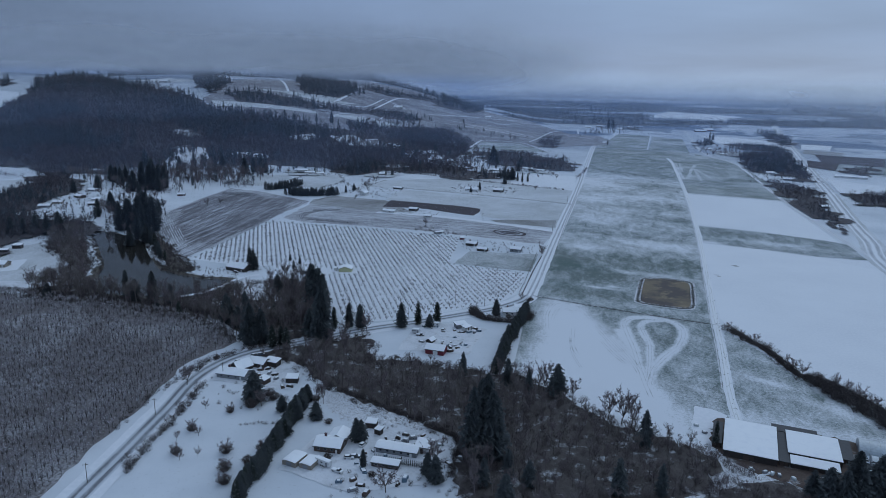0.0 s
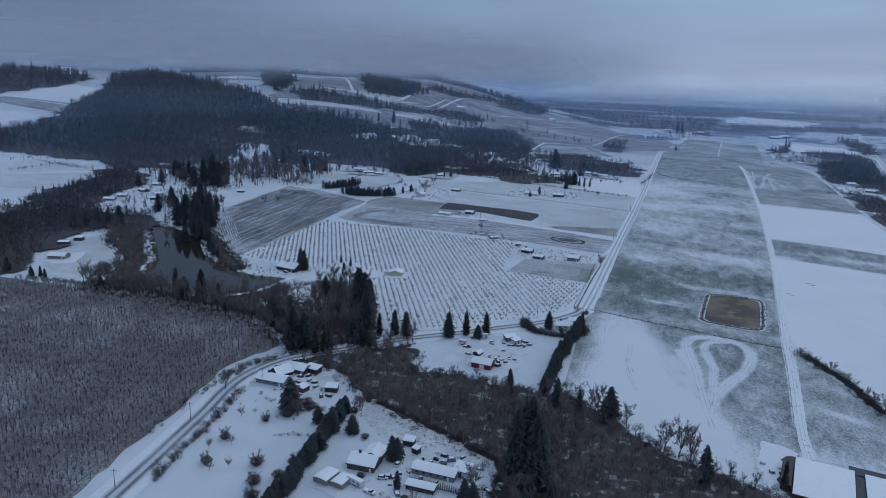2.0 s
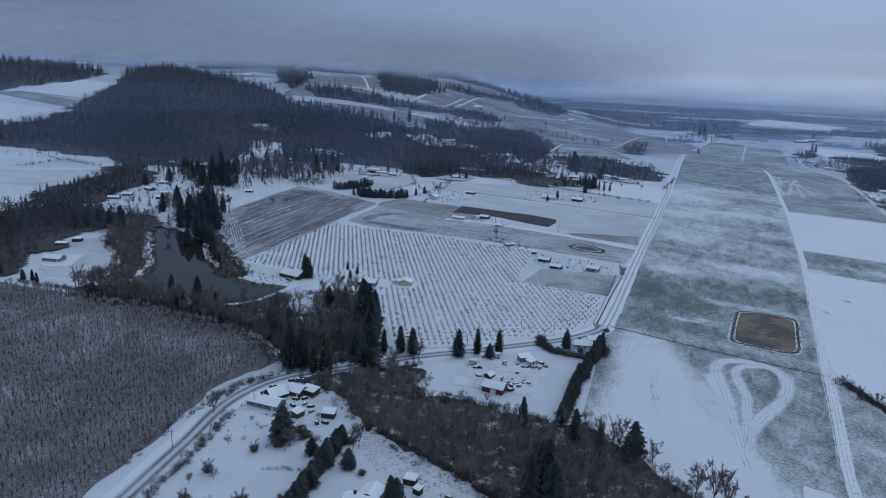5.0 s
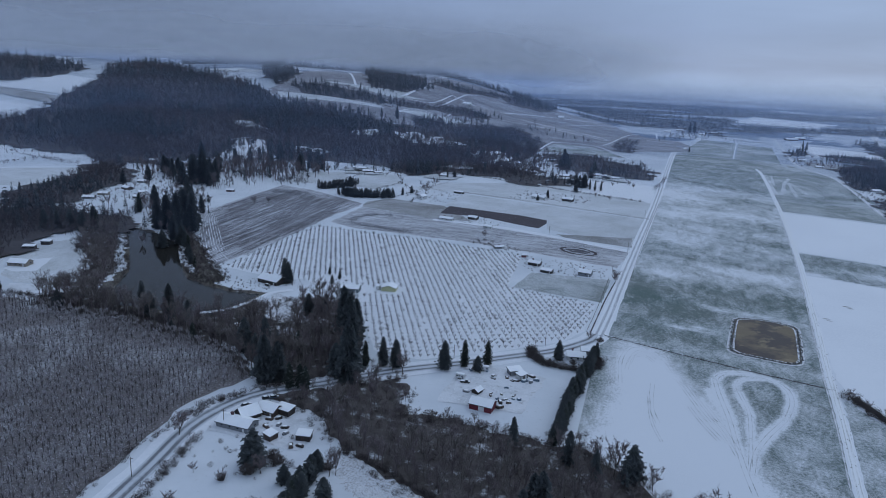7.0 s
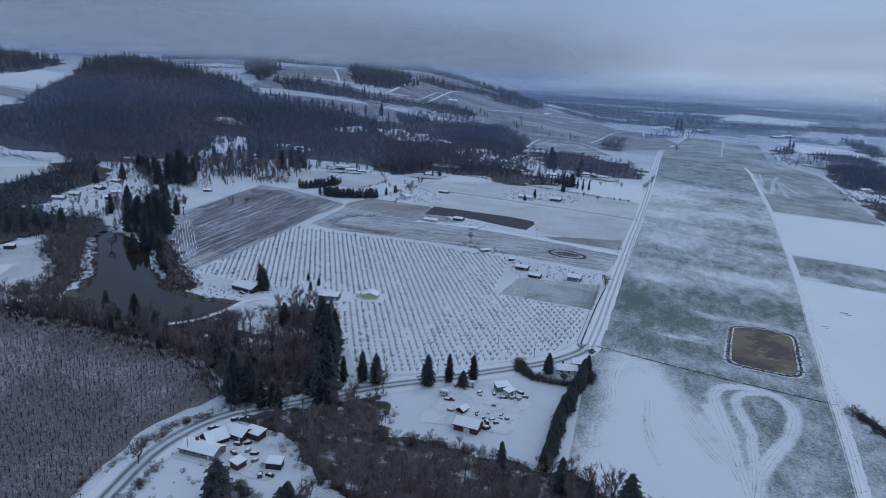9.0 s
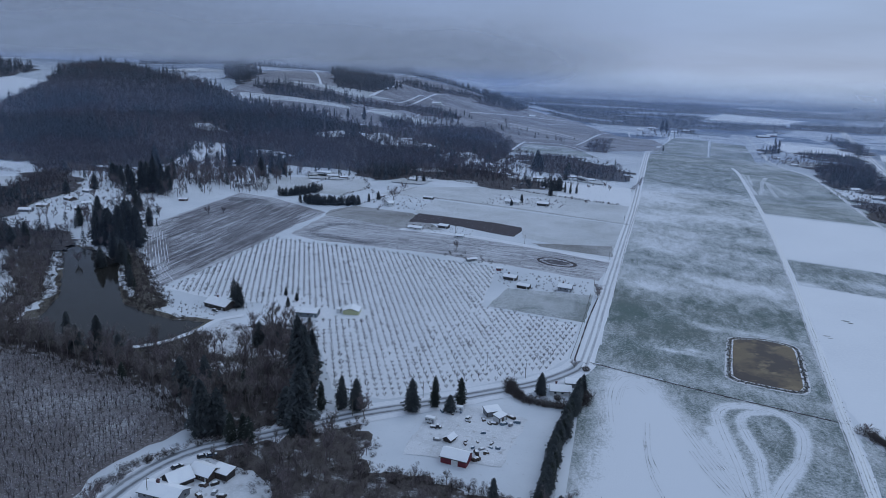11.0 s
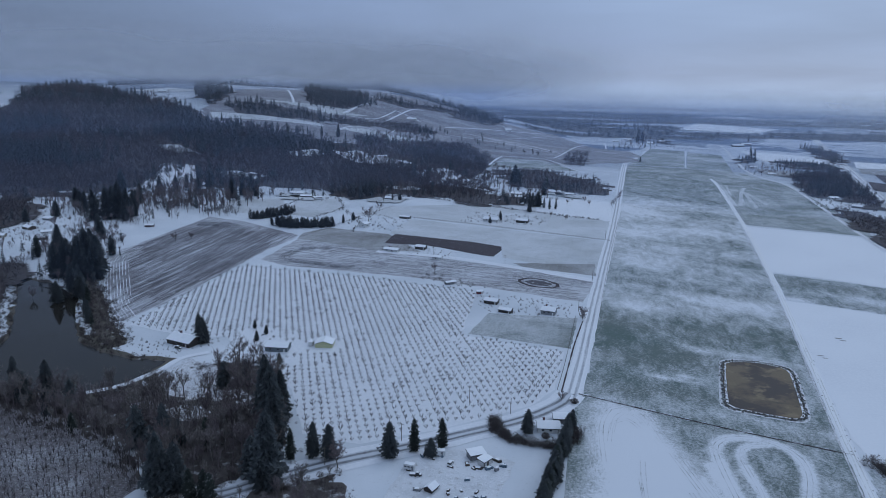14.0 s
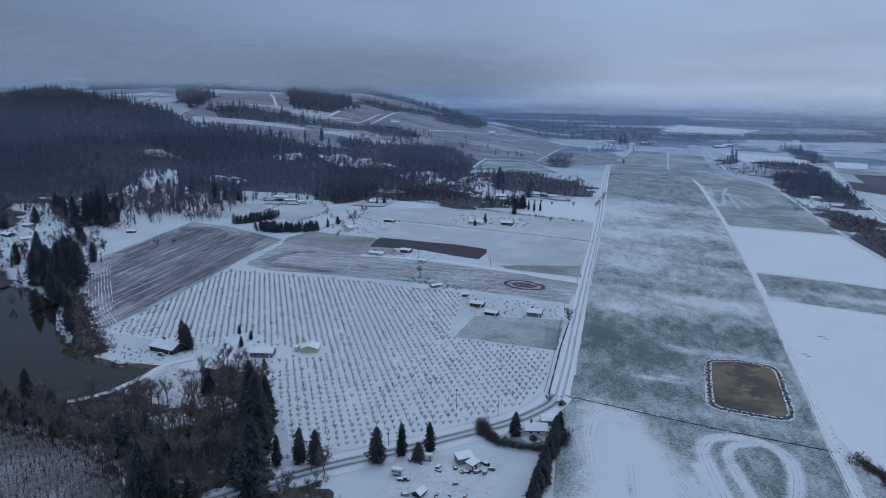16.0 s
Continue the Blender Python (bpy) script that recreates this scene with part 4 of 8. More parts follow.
WOOD_B = [(-134.4, 264.3), (-124.3, 276.6), (-109.8, 290.1), (-95.2, 300.2), (-88.5, 286.7), (-84.0, 272.2), (-67.2, 275.5), (-44.8, 271.0), (-29.1, 268.8), (-21.3, 273.3), (-3.4, 256.5), (9.0, 243.0), (22.4, 234.1), (38.1, 227.4), (50.4, 218.4), (44.8, 197.1), (5.6, 179.2), (-15.7, 177.0), (-30.2, 179.2), (-32.5, 193.8), (-37.0, 212.8), (-61.6, 226.2), (-88.5, 238.6), (-103.0, 248.6), (-109.8, 259.8)]
patch("woodland_floor", WOOD_A, 0.13, M["litter"], 2.6, 3.0, "dark leaf litter with patches of snow", "woodland floor", seed=23)
patch("woodland_floor", WOOD_B, 0.12, M["litter"], 2.6, 3.0, "dark leaf litter and snow along the creek", "woodland floor", seed=24)
patch("rough_bank", [(-94.1, 238.6), (-88.5, 239.7), (-61.6, 227.4), (-37.0, 213.9), (-34.7, 199.4), (-42.6, 199.4), (-61.6, 208.3), (-80.6, 218.4), (-89.6, 227.4)], 0.10, M["rough_snow"], 1.8, 2.0, "rough snowy bank with dead grass", "bank", seed=25)
patch("rough_bank", [(40.3, 227.4), (51.5, 227.4), (69.4, 208.3), (69.4, 168.0), (22.4, 168.0), (33.6, 196.0), (49.3, 215.0)], 0.09, M["rough_snow"], 1.2, 3.0, "scrubby snow-covered bank below the barns", "bank", seed=26)
patch("woodland_floor", [(44, 196), (52, 201.5), (59, 206), (66, 209), (73, 206), (98, 199), (98, 160), (24, 160), (30, 180)], 0.135, M["litter"], 2.0, 3.0, "dark brushy ground below the barns", "woodland floor", seed=28)
ribbon("path", [(44.5, 197.5), (48.6, 201), (56, 207.2), (61, 210.4), (66, 213.6)], 1.1, 0.16, M["snow"], "snowy footpath climbing through scrub to the barns", "path", 2.0, 0.4)
patch("plantation_floor", [(-336.0, 315.8), (-261.0, 314.7), (-208.3, 308.0), (-172.5, 299.0), (-150.1, 281.1), (-160.2, 248.6), (-155.7, 215.0), (-153.4, 185.9), (-149.0, 145.6), (-143.4, 67.2), (-369.6, 67.2), (-369.6, 315.8)], 0.08, M["plantation"], 1.0, 5.0, "snowy ground of a dense young plantation", "plantation floor", seed=27)

ribbon("plantation_rim", [(-150, 279), (-153, 284.5), (-161, 292), (-169, 298.5), (-180, 303.5)], 3.0, 0.16, M["snow"], "strip of open snow along the plantation edge", "verge", 3.0, 1.5)

# ---- silty farm pond ----
pond = patch("pond_water", POND, 0.14, M["silty_water"], 0.4, 3.0, "square farm pond with silty brown ice", "pond", seed=28)
ribbon("pond_bank", [(x + (x - 55.5) * 0.08, y + (y - 410) * 0.045) for x, y in POND] + [(POND[0][0] + (POND[0][0] - 55.5) * 0.08, POND[0][1] + (POND[0][1] - 410) * 0.045)], 1.1, 0.09, M["rough_snow"], "snowy bank round the farm pond", "bank", 2.0, 0.15)
ribbon("pond_edge", [(x - (x - 55.5) * 0.06, y - (y - 410) * 0.035) for x, y in POND + POND[:1]], 0.8, 0.16, M["snow"], "line of snow along the pond ice", "bank", 2.0, 0.3)
rng = random.Random(5)
rim = POND + POND[:1]
verts, faces = [], []
for (ax, ay), (bx, by) in zip(rim, rim[1:]):
    n = int(math.hypot(bx - ax, by - ay) / 0.55)
    for k in range(n):
        u = k / n
        for _ in range(2):
            x, y, r = ax + (bx - ax) * u + rng.gauss(0, 0.7), ay + (by - ay) * u + rng.gauss(0, 0.7), rng.uniform(0.25, 0.75)
            b = len(verts)
            for q in range(5):
                verts.append((x + r * math.cos(q * 1.257), y + r * math.sin(q * 1.257) * rng.uniform(0.7, 1.1), 0.05))
            verts.append((x + rng.uniform(-0.1, 0.1), y, r * rng.uniform(0.7, 1.1)))
            faces += [(b + q, b + (q + 1) % 5, b + 5) for q in range(5)]
mesh_ob("pond_stones", verts, faces, M["stone"], label="dark stones edging the farm pond", category="stones", kind="stuff")


# ---- trees ----
def tri_stack(tris):
    v = np.array(tris, dtype=np.float32).reshape(-1, 3)
    return v, np.arange(len(v), dtype=np.int32).reshape(-1, 3)


def limb(tris, a, b, ra, rb, sides=4):
    """A tapered round limb."""
    d = (b - a).normalized()
    u = d.orthogonal().normalized()
    w = d.cross(u)
    ring = [(math.cos(2 * math.pi * k / sides), math.sin(2 * math.pi * k / sides)) for k in range(sides)]
    for k in range(sides):
        (c0, s0), (c1, s1) = ring[k], ring[(k + 1) % sides]
        p0, p1 = a + (u * c0 + w * s0) * ra, a + (u * c1 + w * s1) * ra
        q0, q1 = b + (u * c0 + w * s0) * rb, b + (u * c1 + w * s1) * rb
        tris += [p0, p1, q1, p0, q1, q0]


def fir_arrays(seed, whorls=22, per=7, radius=0.2, sprays=3, top_bare=0.0, base=0.06, ragged=0.38, taper=0.58, droop_lo=0.15, droop_hi=0.5, slim=1.0):
    """A fir of height 1: a trunk, and drooping boughs of many small sprays."""
    rng = random.Random(seed)
    trunk, crown = [], []
    limb(trunk, Vector((0, 0, -0.01)), Vector((0, 0, 0.96)), 0.016, 0.003, 5)
    for k in range(whorls):
        u = k / (whorls - 1)
        z = base + (0.985 - base) * u ** 0.92
        reach = radius * min(1.0, 0.55 + 2.2 * u) * (1 - u) ** taper * (1 + 0.10 * math.sin(k * 1.9 + seed)) + 0.012
        ph = rng.uniform(0, 6.28)
        for j in range(per):
            an = ph + 6.283 * j / per + rng.uniform(-0.3, 0.3)
            r = reach * (1 + rng.uniform(-ragged, ragged))
            droop = r * rng.uniform(droop_lo, droop_hi)
            d = Vector((math.cos(an), math.sin(an), 0))
            s = Vector((-d.y, d.x, 0))
            root = Vector((0, 0, z + 0.02))
            mid = root + d * r * 0.55 + Vector((0, 0, -droop * 0.35))
            tip = root + d * r + Vector((0, 0, -droop))
            w = r * rng.uniform(0.20, 0.32) * slim + 0.006 * slim
            crown += [root, mid + s * w, tip, root, tip, mid - s * w]
            for q in range(sprays):
                f = rng.uniform(0.3, 0.95)
                c = root.lerp(tip, f)
                sd = 1 if q % 2 else -1
                e = c + s * sd * w * rng.uniform(1.0, 1.9) + d * r * 0.12 + Vector((0, 0, -rng.uniform(0.1, 0.5) * w))
                crown += [c - d * 0.10 * r, e, c + d * 0.16 * r + Vector((0, 0, 0.012))]
    return tri_stack(trunk), tri_stack(crown)


def bare_arrays(seed, limbs=7, boughs=5, twigs=6, spread=0.36, twig=0.010, trunks=1, low=0.22):
    """A leafless broad-leaved tree of height 1: trunk, limbs and fine twigs."""
    rng = random.Random(seed)
    trunk, crown = [], []

    def rand(s):
        return Vector((rng.uniform(-s, s), rng.uniform(-s, s), rng.uniform(-s, s)))

    for _ in range(trunks):
        foot = Vector((0, 0, -0.01)) + (Vector((rng.uniform(-0.08, 0.08), rng.uniform(-0.08, 0.08), 0)) if trunks > 1 else Vector())
        fork = foot + Vector((rng.uniform(-0.05, 0.05), rng.uniform(-0.05, 0.05), low + rng.uniform(0, 0.12)))
        limb(trunk, foot, fork, 0.020, 0.014, 5)
        for i in range(limbs):
            an = 6.283 * i / limbs + rng.uniform(-0.4, 0.4)
            out = spread * rng.uniform(0.35, 1.0)
            top = fork + Vector((math.cos(an) * out, math.sin(an) * out, rng.uniform(0.35, 0.92) * (0.97 - fork.z)))
            bend = fork.lerp(top, 0.5) + rand(0.04) + Vector((0, 0, -0.03))
            limb(trunk, fork, bend, 0.010, 0.007, 3)
            limb(trunk, bend, top, 0.007, 0.0025, 3)
            for _ in range(boughs):
                c = bend.lerp(top, rng.uniform(-0.3, 1.0))
                e = c + rand(0.13) + Vector((0, 0, 0.08)) + (c - fork).normalized() * 0.06
                e.z = min(e.z, 1.0)
                n = (e - c).orthogonal().normalized() * 0.004
                crown += [c - n, c + n, e]
                for _ in range(twigs):
                    g = c.lerp(e, rng.uniform(0.2, 1.0))
                    h = g + rand(0.085) + Vector((0, 0, 0.035))
                    n = (h - g).cross(rand(1)).normalized() * twig * 0.5
                    crown += [g - n, g + n, h]
    return tri_stack(trunk), tri_stack(crown)


def shrub_arrays(seed, stems=70, spread=0.55, width=0.03):
    """A bush of height 1, all stems and twigs."""
    rng = random.Random(seed)
    out = []
    for _ in range(stems):
        an, q = rng.uniform(0, 6.283), math.sqrt(rng.random())
        foot = Vector((math.cos(an) * q * spread * 0.35, math.sin(an) * q * spread * 0.35, 0))
        tip = Vector((math.cos(an) * q * spread, math.sin(an) * q * spread, (1 - 0.55 * q * q) * rng.uniform(0.6, 1.0)))
        mid = foot.lerp(tip, 0.45) + Vector((0, 0, 0.08))
        n = (tip - foot).cross(Vector((rng.uniform(-1, 1), rng.uniform(-1, 1), 0.3))).normalized() * width * 0.5
        out += [foot - n * 0.6, foot + n * 0.6, tip]
        for _ in range(2):
            e = mid.lerp(tip, rng.uniform(0.1, 0.9))
            h = e + Vector((rng.uniform(-0.2, 0.2), rng.uniform(-0.2, 0.2), rng.uniform(-0.02, 0.2)))
            n2 = (h - e).cross(Vector((rng.uniform(-1, 1), rng.uniform(-1, 1), 0.3))).normalized() * width * 0.5
            out += [e - n2, e + n2, h]
    return tri_stack(out)


def vase_arrays(seed, limbs=8, width=0.046, lean=(0.06, 0.22), twigs=3, low=0.30):
    """A young vase-shaped tree of height 1: the stem with its forks, and the frosted twig tips."""
    rng = random.Random(seed)
    stem, tips = [], []
    fork = Vector((rng.uniform(-0.03, 0.03), rng.uniform(-0.03, 0.03), low))
    limb(stem, Vector((0, 0, -0.02)), fork, 0.020, 0.014, 3)
    for i in range(limbs):
        an = 6.283 * i / limbs + rng.uniform(-0.4, 0.4)
        out = rng.uniform(*lean)
        end = Vector((math.cos(an) * out, math.sin(an) * out, rng.uniform(0.62, 0.86)))
        side = Vector((-math.sin(an), math.cos(an), 0)) * width * 0.4
        stem += [fork - side, fork + side, end]
        for _ in range(twigs):
            c = fork.lerp(end, rng.uniform(0.45, 1.0))
            e = c + Vector((rng.uniform(-0.09, 0.09), rng.uniform(-0.09, 0.09), rng.uniform(0.10, 0.24)))
            n = (e - c).cross(Vector((rng.uniform(-1, 1), rng.uniform(-1, 1), 0.1))).normalized() * width * 0.5
            tips += [c - n, c + n, e]
    return tri_stack(stem), tri_stack(tips)


def scatter(name, variants, spots, material, label, category, seed=0, kind="stuff"):
    """Many plants joined into one mesh; spots are (x, y, z, height, width factor)."""
    rng = np.random.RandomState(seed)
    vs, fs, tints, base = [], [], [], 0
    for x, y, z, h, w in spots:
        v, f = variants[rng.randint(len(variants))]
        a = rng.uniform(0, 6.283)
        c, s = math.cos(a) * h * w, math.sin(a) * h * w
        p = np.empty_like(v)
        p[:, 0], p[:, 1], p[:, 2] = v[:, 0] * c - v[:, 1] * s + x, v[:, 0] * s + v[:, 1] * c + y, v[:, 2] * h + z
        vs.append(p)
        fs.append(f + base)
        tints.append(np.full(len(v), rng.uniform(0, 1), dtype=np.float32))
        base += len(v)
    ob = mesh_ob(name, np.concatenate(vs), np.concatenate(fs), material, label=label, category=category, kind=kind)
    ob.data.attributes.new("tint", "FLOAT", "POINT").data.foreach_set("value", np.concatenate(tints))
    return ob


def fill(poly, spacing, seed, jitter=0.5, keep=1.0, turn=0.0):
    """Spots over a piece of land, on a loosened grid."""
    rng = np.random.RandomState(seed)
    p = np.array(poly)
    c = p.mean(0)
    r = np.hypot(*(p - c).T).max() + spacing
    g = np.arange(-r, r, spacing)
    x, y = (q.ravel() + rng.uniform(-jitter, jitter, q.size) * spacing for q in np.meshgrid(g, g))
    ca, sa = math.cos(radians(turn)), math.sin(radians(turn))
    x, y = c[0] + x * ca - y * sa, c[1] + x * sa + y * ca
    ok = inside(poly, x, y) & (rng.uniform(0, 1, x.size) < keep)
    return x[ok], y[ok]


# templates, placed by copying
def tree_template(name, arrays, wood, leaves, label, category, crown_name="crown"):
    ob = new(name)
    tagged(ob, label, category)
    (tv, tf), (cv, cf) = arrays
    mesh_ob("trunk", tv, tf, wood, ob)
    mesh_ob(crown_name, cv, cf, leaves, ob)
    return ob


spare = []


def plant(template, x, y, h, w=1.0, turn=0.0, label="", group=""):
    """One tree on its own: a copy of a template of height 1."""
    if h >= 17 and template in FIRS:
        template = BIG_FIRS[int(abs(x * 3 + y)) % 2]
    ob = copy_thing(template, pose(x, y, float(rise_at(x, y)), 0, 0, turn) @ Matrix.Diagonal((h * w, h * w, h, 1)))
    return tagged(ob, label, "", group)


FIRS = [tree_template("fir_tree", fir_arrays(s, 38, 10, r, 4, 0, 0.03, 0.45, 0.52, 0.2, 0.6, 0.62), M["bark"], M[m], l, "tree") for s, r, m, l in (
    (11, 0.19, "needles", "tall dark green fir tree with drooping boughs"), (12, 0.22, "needles", "broad dark fir tree lightly dusted with snow"),
    (13, 0.17, "snowy_needles", "slender fir tree dusted with snow"), (14, 0.27, "needles", "wide dark conifer beside the road"))]
BIG_FIRS = [tree_template("fir_tree", fir_arrays(s, 54, 13, r, 6, 0, 0.03, 0.55, 0.58, 0.15, 0.5, 0.55), M["bark"], M["needles"], l, "tree") for s, r, l in (
    (15, 0.18, "very tall old fir with a dense dark crown"), (16, 0.21, "tall broad fir towering over the creek wood"))]
CYPRESS = tree_template("cypress", fir_arrays(21, 20, 8, 0.17, 3, 0, 0.02, 0.15), M["bark"], M["needles"], "small dark clipped cypress", "tree")
BARES = [tree_template("bare_tree", bare_arrays(s, 9, 8, 13, sp, 0.015), M["bark"], M[m], l, "tree") for s, sp, m, l in (
    (31, 0.40, "dark_twigs", "leafless broad-crowned tree in winter"), (32, 0.34, "dark_twigs", "leafless dark tree with fine twigs"), (33, 0.50, "dark_twigs", "low spreading leafless tree"))]
SHRUB = new("shrub")
tagged(SHRUB, "round leafless garden shrub in the snow", "shrub")
sv, sf = shrub_arrays(41, 170, 0.62, 0.026)
mesh_ob("trunk", sv[:len(sv) // 3 // 3 * 3], sf[:len(sv) // 9], M["bark"], SHRUB)
mesh_ob("crown", *shrub_arrays(42, 210, 0.66, 0.032), M["shrub_twigs"], SHRUB)
spare += FIRS + BIG_FIRS + BARES + [CYPRESS, SHRUB]

rng = random.Random(8)
# firs by the road and the houses
for x, y, h, w, k in ((-81.9, 315.2) + (13.0, 1.0, 1), (-74.7, 320.8) + (12.5, 0.9, 2), (-66.0, 325.8) + (11.2, 1.1, 2), (-113.3, 305.6) + (11.5, 0.95, 2), (-106.7, 308.9) + (12.9, 1.0, 0),
                      (-101.4, 309.7) + (12.5, 1.0, 1), (-38.1, 344.3) + (9.3, 0.95, 3), (-200.8, 395.9) + (14.3, 0.8, 1), (-197.7, 394.2) + (13.0, 0.9, 3), (-68.5, 319.3) + (6.8, 1.25, 3),
                      (-25.2, 206.3) + (28.0, 0.85, 1), (-113.0, 287.7) + (26.0, 0.85, 0), (27.2, 222.0) + (13.5, 1.0, 0), (-3.6, 255.2) + (13.5, 1.05, 3), (-116.5, 223.9) + (12.6, 1.25, 3),
                      (51.2, 227.5) + (9.7, 0.7, 2), (86.2, 201.6) + (17.0, 1.15, 1), (94.3, 205.0) + (15.0, 1.2, 3),) + ( (78.5, 199.5) + (12.0, 1.2, 3), (75.0, 202.5) + (9.0, 1.2, 1), (81.8, 197.1) + (13.0, 1.2, 0), (100.8, 206.1) + (13.0, 1.1, 1), (-69.4, 203.2) + (9.0, 1.0, 1), (-67.9, 204.1) + (8.0, 1.1, 3), (-62.3, 188.3) + (6.5, 0.95, 0),
                      (-88.5, 215.5) + (7.0, 1.3, 3), (-102.8, 218.5) + (6.5, 1.2, 3), (-152.0, 379.7) + (5.6, 1.1, 1), (-125.6, 317.4) + (27.0, 0.8, 0), (-131.6, 325.9) + (26.0, 0.9, 1), (-127.6, 322.6) + (23.0, 0.9, 3),
                      (-136.0, 333.8) + (24.0, 0.8, 0), (-143.4, 276.6) + (20.0, 0.9, 0), (-138.9, 278.9) + (17.0, 0.9, 1), (-132.2, 275.5) + (11.0, 1.1, 2), (-128.8, 277.8) + (10.0, 1.2, 2), (-125.4, 275.5) + (10.5, 1.1, 2),
                      (-240.8, 327.0) + (15.0, 0.9, 0),) + ( (-229.6, 319.2) + (13.0, 1.0, 1), (-221.8, 322.6) + (17.0, 0.95, 0), (-234.1, 323.7) + (11.0, 1.0, 3), (-210.6, 321.4) + (11.0, 1.0, 1), (-23.0, 202.7) + (24.0, 0.9, 3), (-29.1, 201.6) + (25.0, 0.8, 0),
                      (-28.0, 212.8) + (23.0, 0.85, 1), (17.0, 189.5) + (13.0, 0.9, 1), (29.8, 192.5) + (11.0, 0.9, 0), (-41.4, 188.2) + (8.0, 1.1, 1), (-38.1, 184.8) + (9.5, 1.0, 3), (-14.6, 253.1) + (11.0, 0.85, 0), (-23.5, 259.8) + (12.0, 0.9, 1), (-42.6, 264.3) + (11.0, 0.8, 1), (-121.5, 310.2) + (22.0, 0.9, 1), (-123.7, 314.7) + (24.0, 0.85, 3), (-120.4, 302.4) + (18.0, 1.0, 0),) + ( (-128.2, 330.4) + (20.0, 0.9, 3), (-121.0, 293.4) + (14.0, 1.1, 1), (-155.7, 356.2) + (11.0, 1.0, 0), (-162.4, 350.6) + (12.0, 1.1, 3),):
    plant(FIRS[k], x, y, h, w, rng.uniform(0, 360))
for poly, n, seed in ((WOOD_B, 4, 5), (WOOD_A, 9, 6)):
    ex, ey = fill(poly, 9.0, seed, 0.5, 0.5)
    for a, b in list(zip(ex, ey))[:n]:
        plant(FIRS[rng.randrange(4)], a, b, rng.uniform(7, 17), rng.uniform(0.85, 1.2), rng.uniform(0, 360))
for x, y, h in ((-183.9, 419.4) + (4.9,), (-174.7, 403.2) + (5.6,), (-174.6, 413.2) + (5.2,)):
    plant(CYPRESS, x, y, h, 1.5, rng.uniform(0, 360))
# fir hedges
for line, n, h, w in (([(-22.6, 350.6), (-25.8, 327.0), (-27.4, 309.8), (-28.6, 293.4), (-28.9, 270)], 60, 7.4, 1.05), ([(-97.5, 229), (-95.5, 207), (-94.2, 187.3), (-92.8, 163)], 60, 6.8, 1.12)):
    path = curve_points(line, 1.0)
    for k in range(n):
        x, y = path[int(k * (len(path) - 1) / (n - 1))]
        plant(FIRS[(1, 3, 2)[k % 3]], x + rng.uniform(-1.1, 1.1), y + rng.uniform(-0.6, 0.6), h * rng.uniform(0.75, 1.15), w, rng.uniform(0, 360), "dense dark conifer in a tall hedge", "hedge conifers")
# bare trees on their own
for x, y, h, w, k in ((-96.1, 304.1) + (9.5, 1.1, 0), (-91.8, 226.1) + (9.0, 0.7, 1), (-90.2, 227.4) + (8.5, 0.7, 1), (-51.6, 176.3) + (7.5, 1.3, 2), (-40.3, 193.3) + (10.5, 0.9, 0), (2.8, 253.1) + (9.0, 0.8, 0), (15.7, 238.6) + (12.0, 0.9, 0),
                      (20.2, 236.3) + (12.5, 0.95, 1), (23.5, 234.1) + (12.0, 0.9, 0), (-9.0, 257.6) + (12.0, 0.9, 1), (-148.4, 230.7) + (8.0, 1.2, 1), (-121.0, 552.9) + (6.0, 1.1, 1), (-22.1, 482.7) + (6.5, 1.3, 1), (-21.5, 477.1) + (5.0, 1.3, 1), (-120.8, 213.2) + (3.6, 1.2, 2),
                      (-130.9, 213.7) + (3.6, 1.0, 2), (-108.8, 186.7) + (4.5, 1.35, 2), (-98.1, 190.8) + (4.2, 1.3, 1),) + ( (-127.2, 197.7) + (4.5, 1.1, 2), (-123.2, 194.9) + (3.5, 1.0, 2), (-128.8, 190.4) + (3.5, 1.0, 1), (-124.3, 182.6) + (3.6, 1.3, 1), (-121.0, 179.2) + (3.4, 1.1, 2),
                      (-116.5, 182.6) + (3.2, 0.9, 2), (-104.2, 177.0) + (4.5, 1.3, 1), (-100.8, 170.2) + (4.0, 1.3, 1), (-217.5, 704) + (13.0, 1.25, 0), (-332.6, 582.4) + (7.0, 1.2, 1), (-324.8, 591.4) + (6.0, 1.2, 1), (-27.2, 374.1) + (4.0, 1.2, 1), (-112.0, 220.6) + (6.5, 1.2, 1),):
    plant(BARES[k], x, y, h, w, rng.uniform(0, 360))
for x, y, h in ((79.5, 350, 4.5), (83, 342, 3.5), (86, 333, 5.5), (91, 322, 5.0), (94.5, 312, 4.0), (96, 303, 6.0), (99, 297, 6.5), (103, 293, 4.5), (107, 289, 6.0), (111, 285, 5.0), (114, 278, 6.5), (118, 271, 5.5), (121, 263, 7.0), (124, 256, 6.0)):
    plant(BARES[rng.randrange(3)], x + rng.gauss(0, 0.8), y, h, rng.uniform(0.9, 1.2), rng.uniform(0, 360))
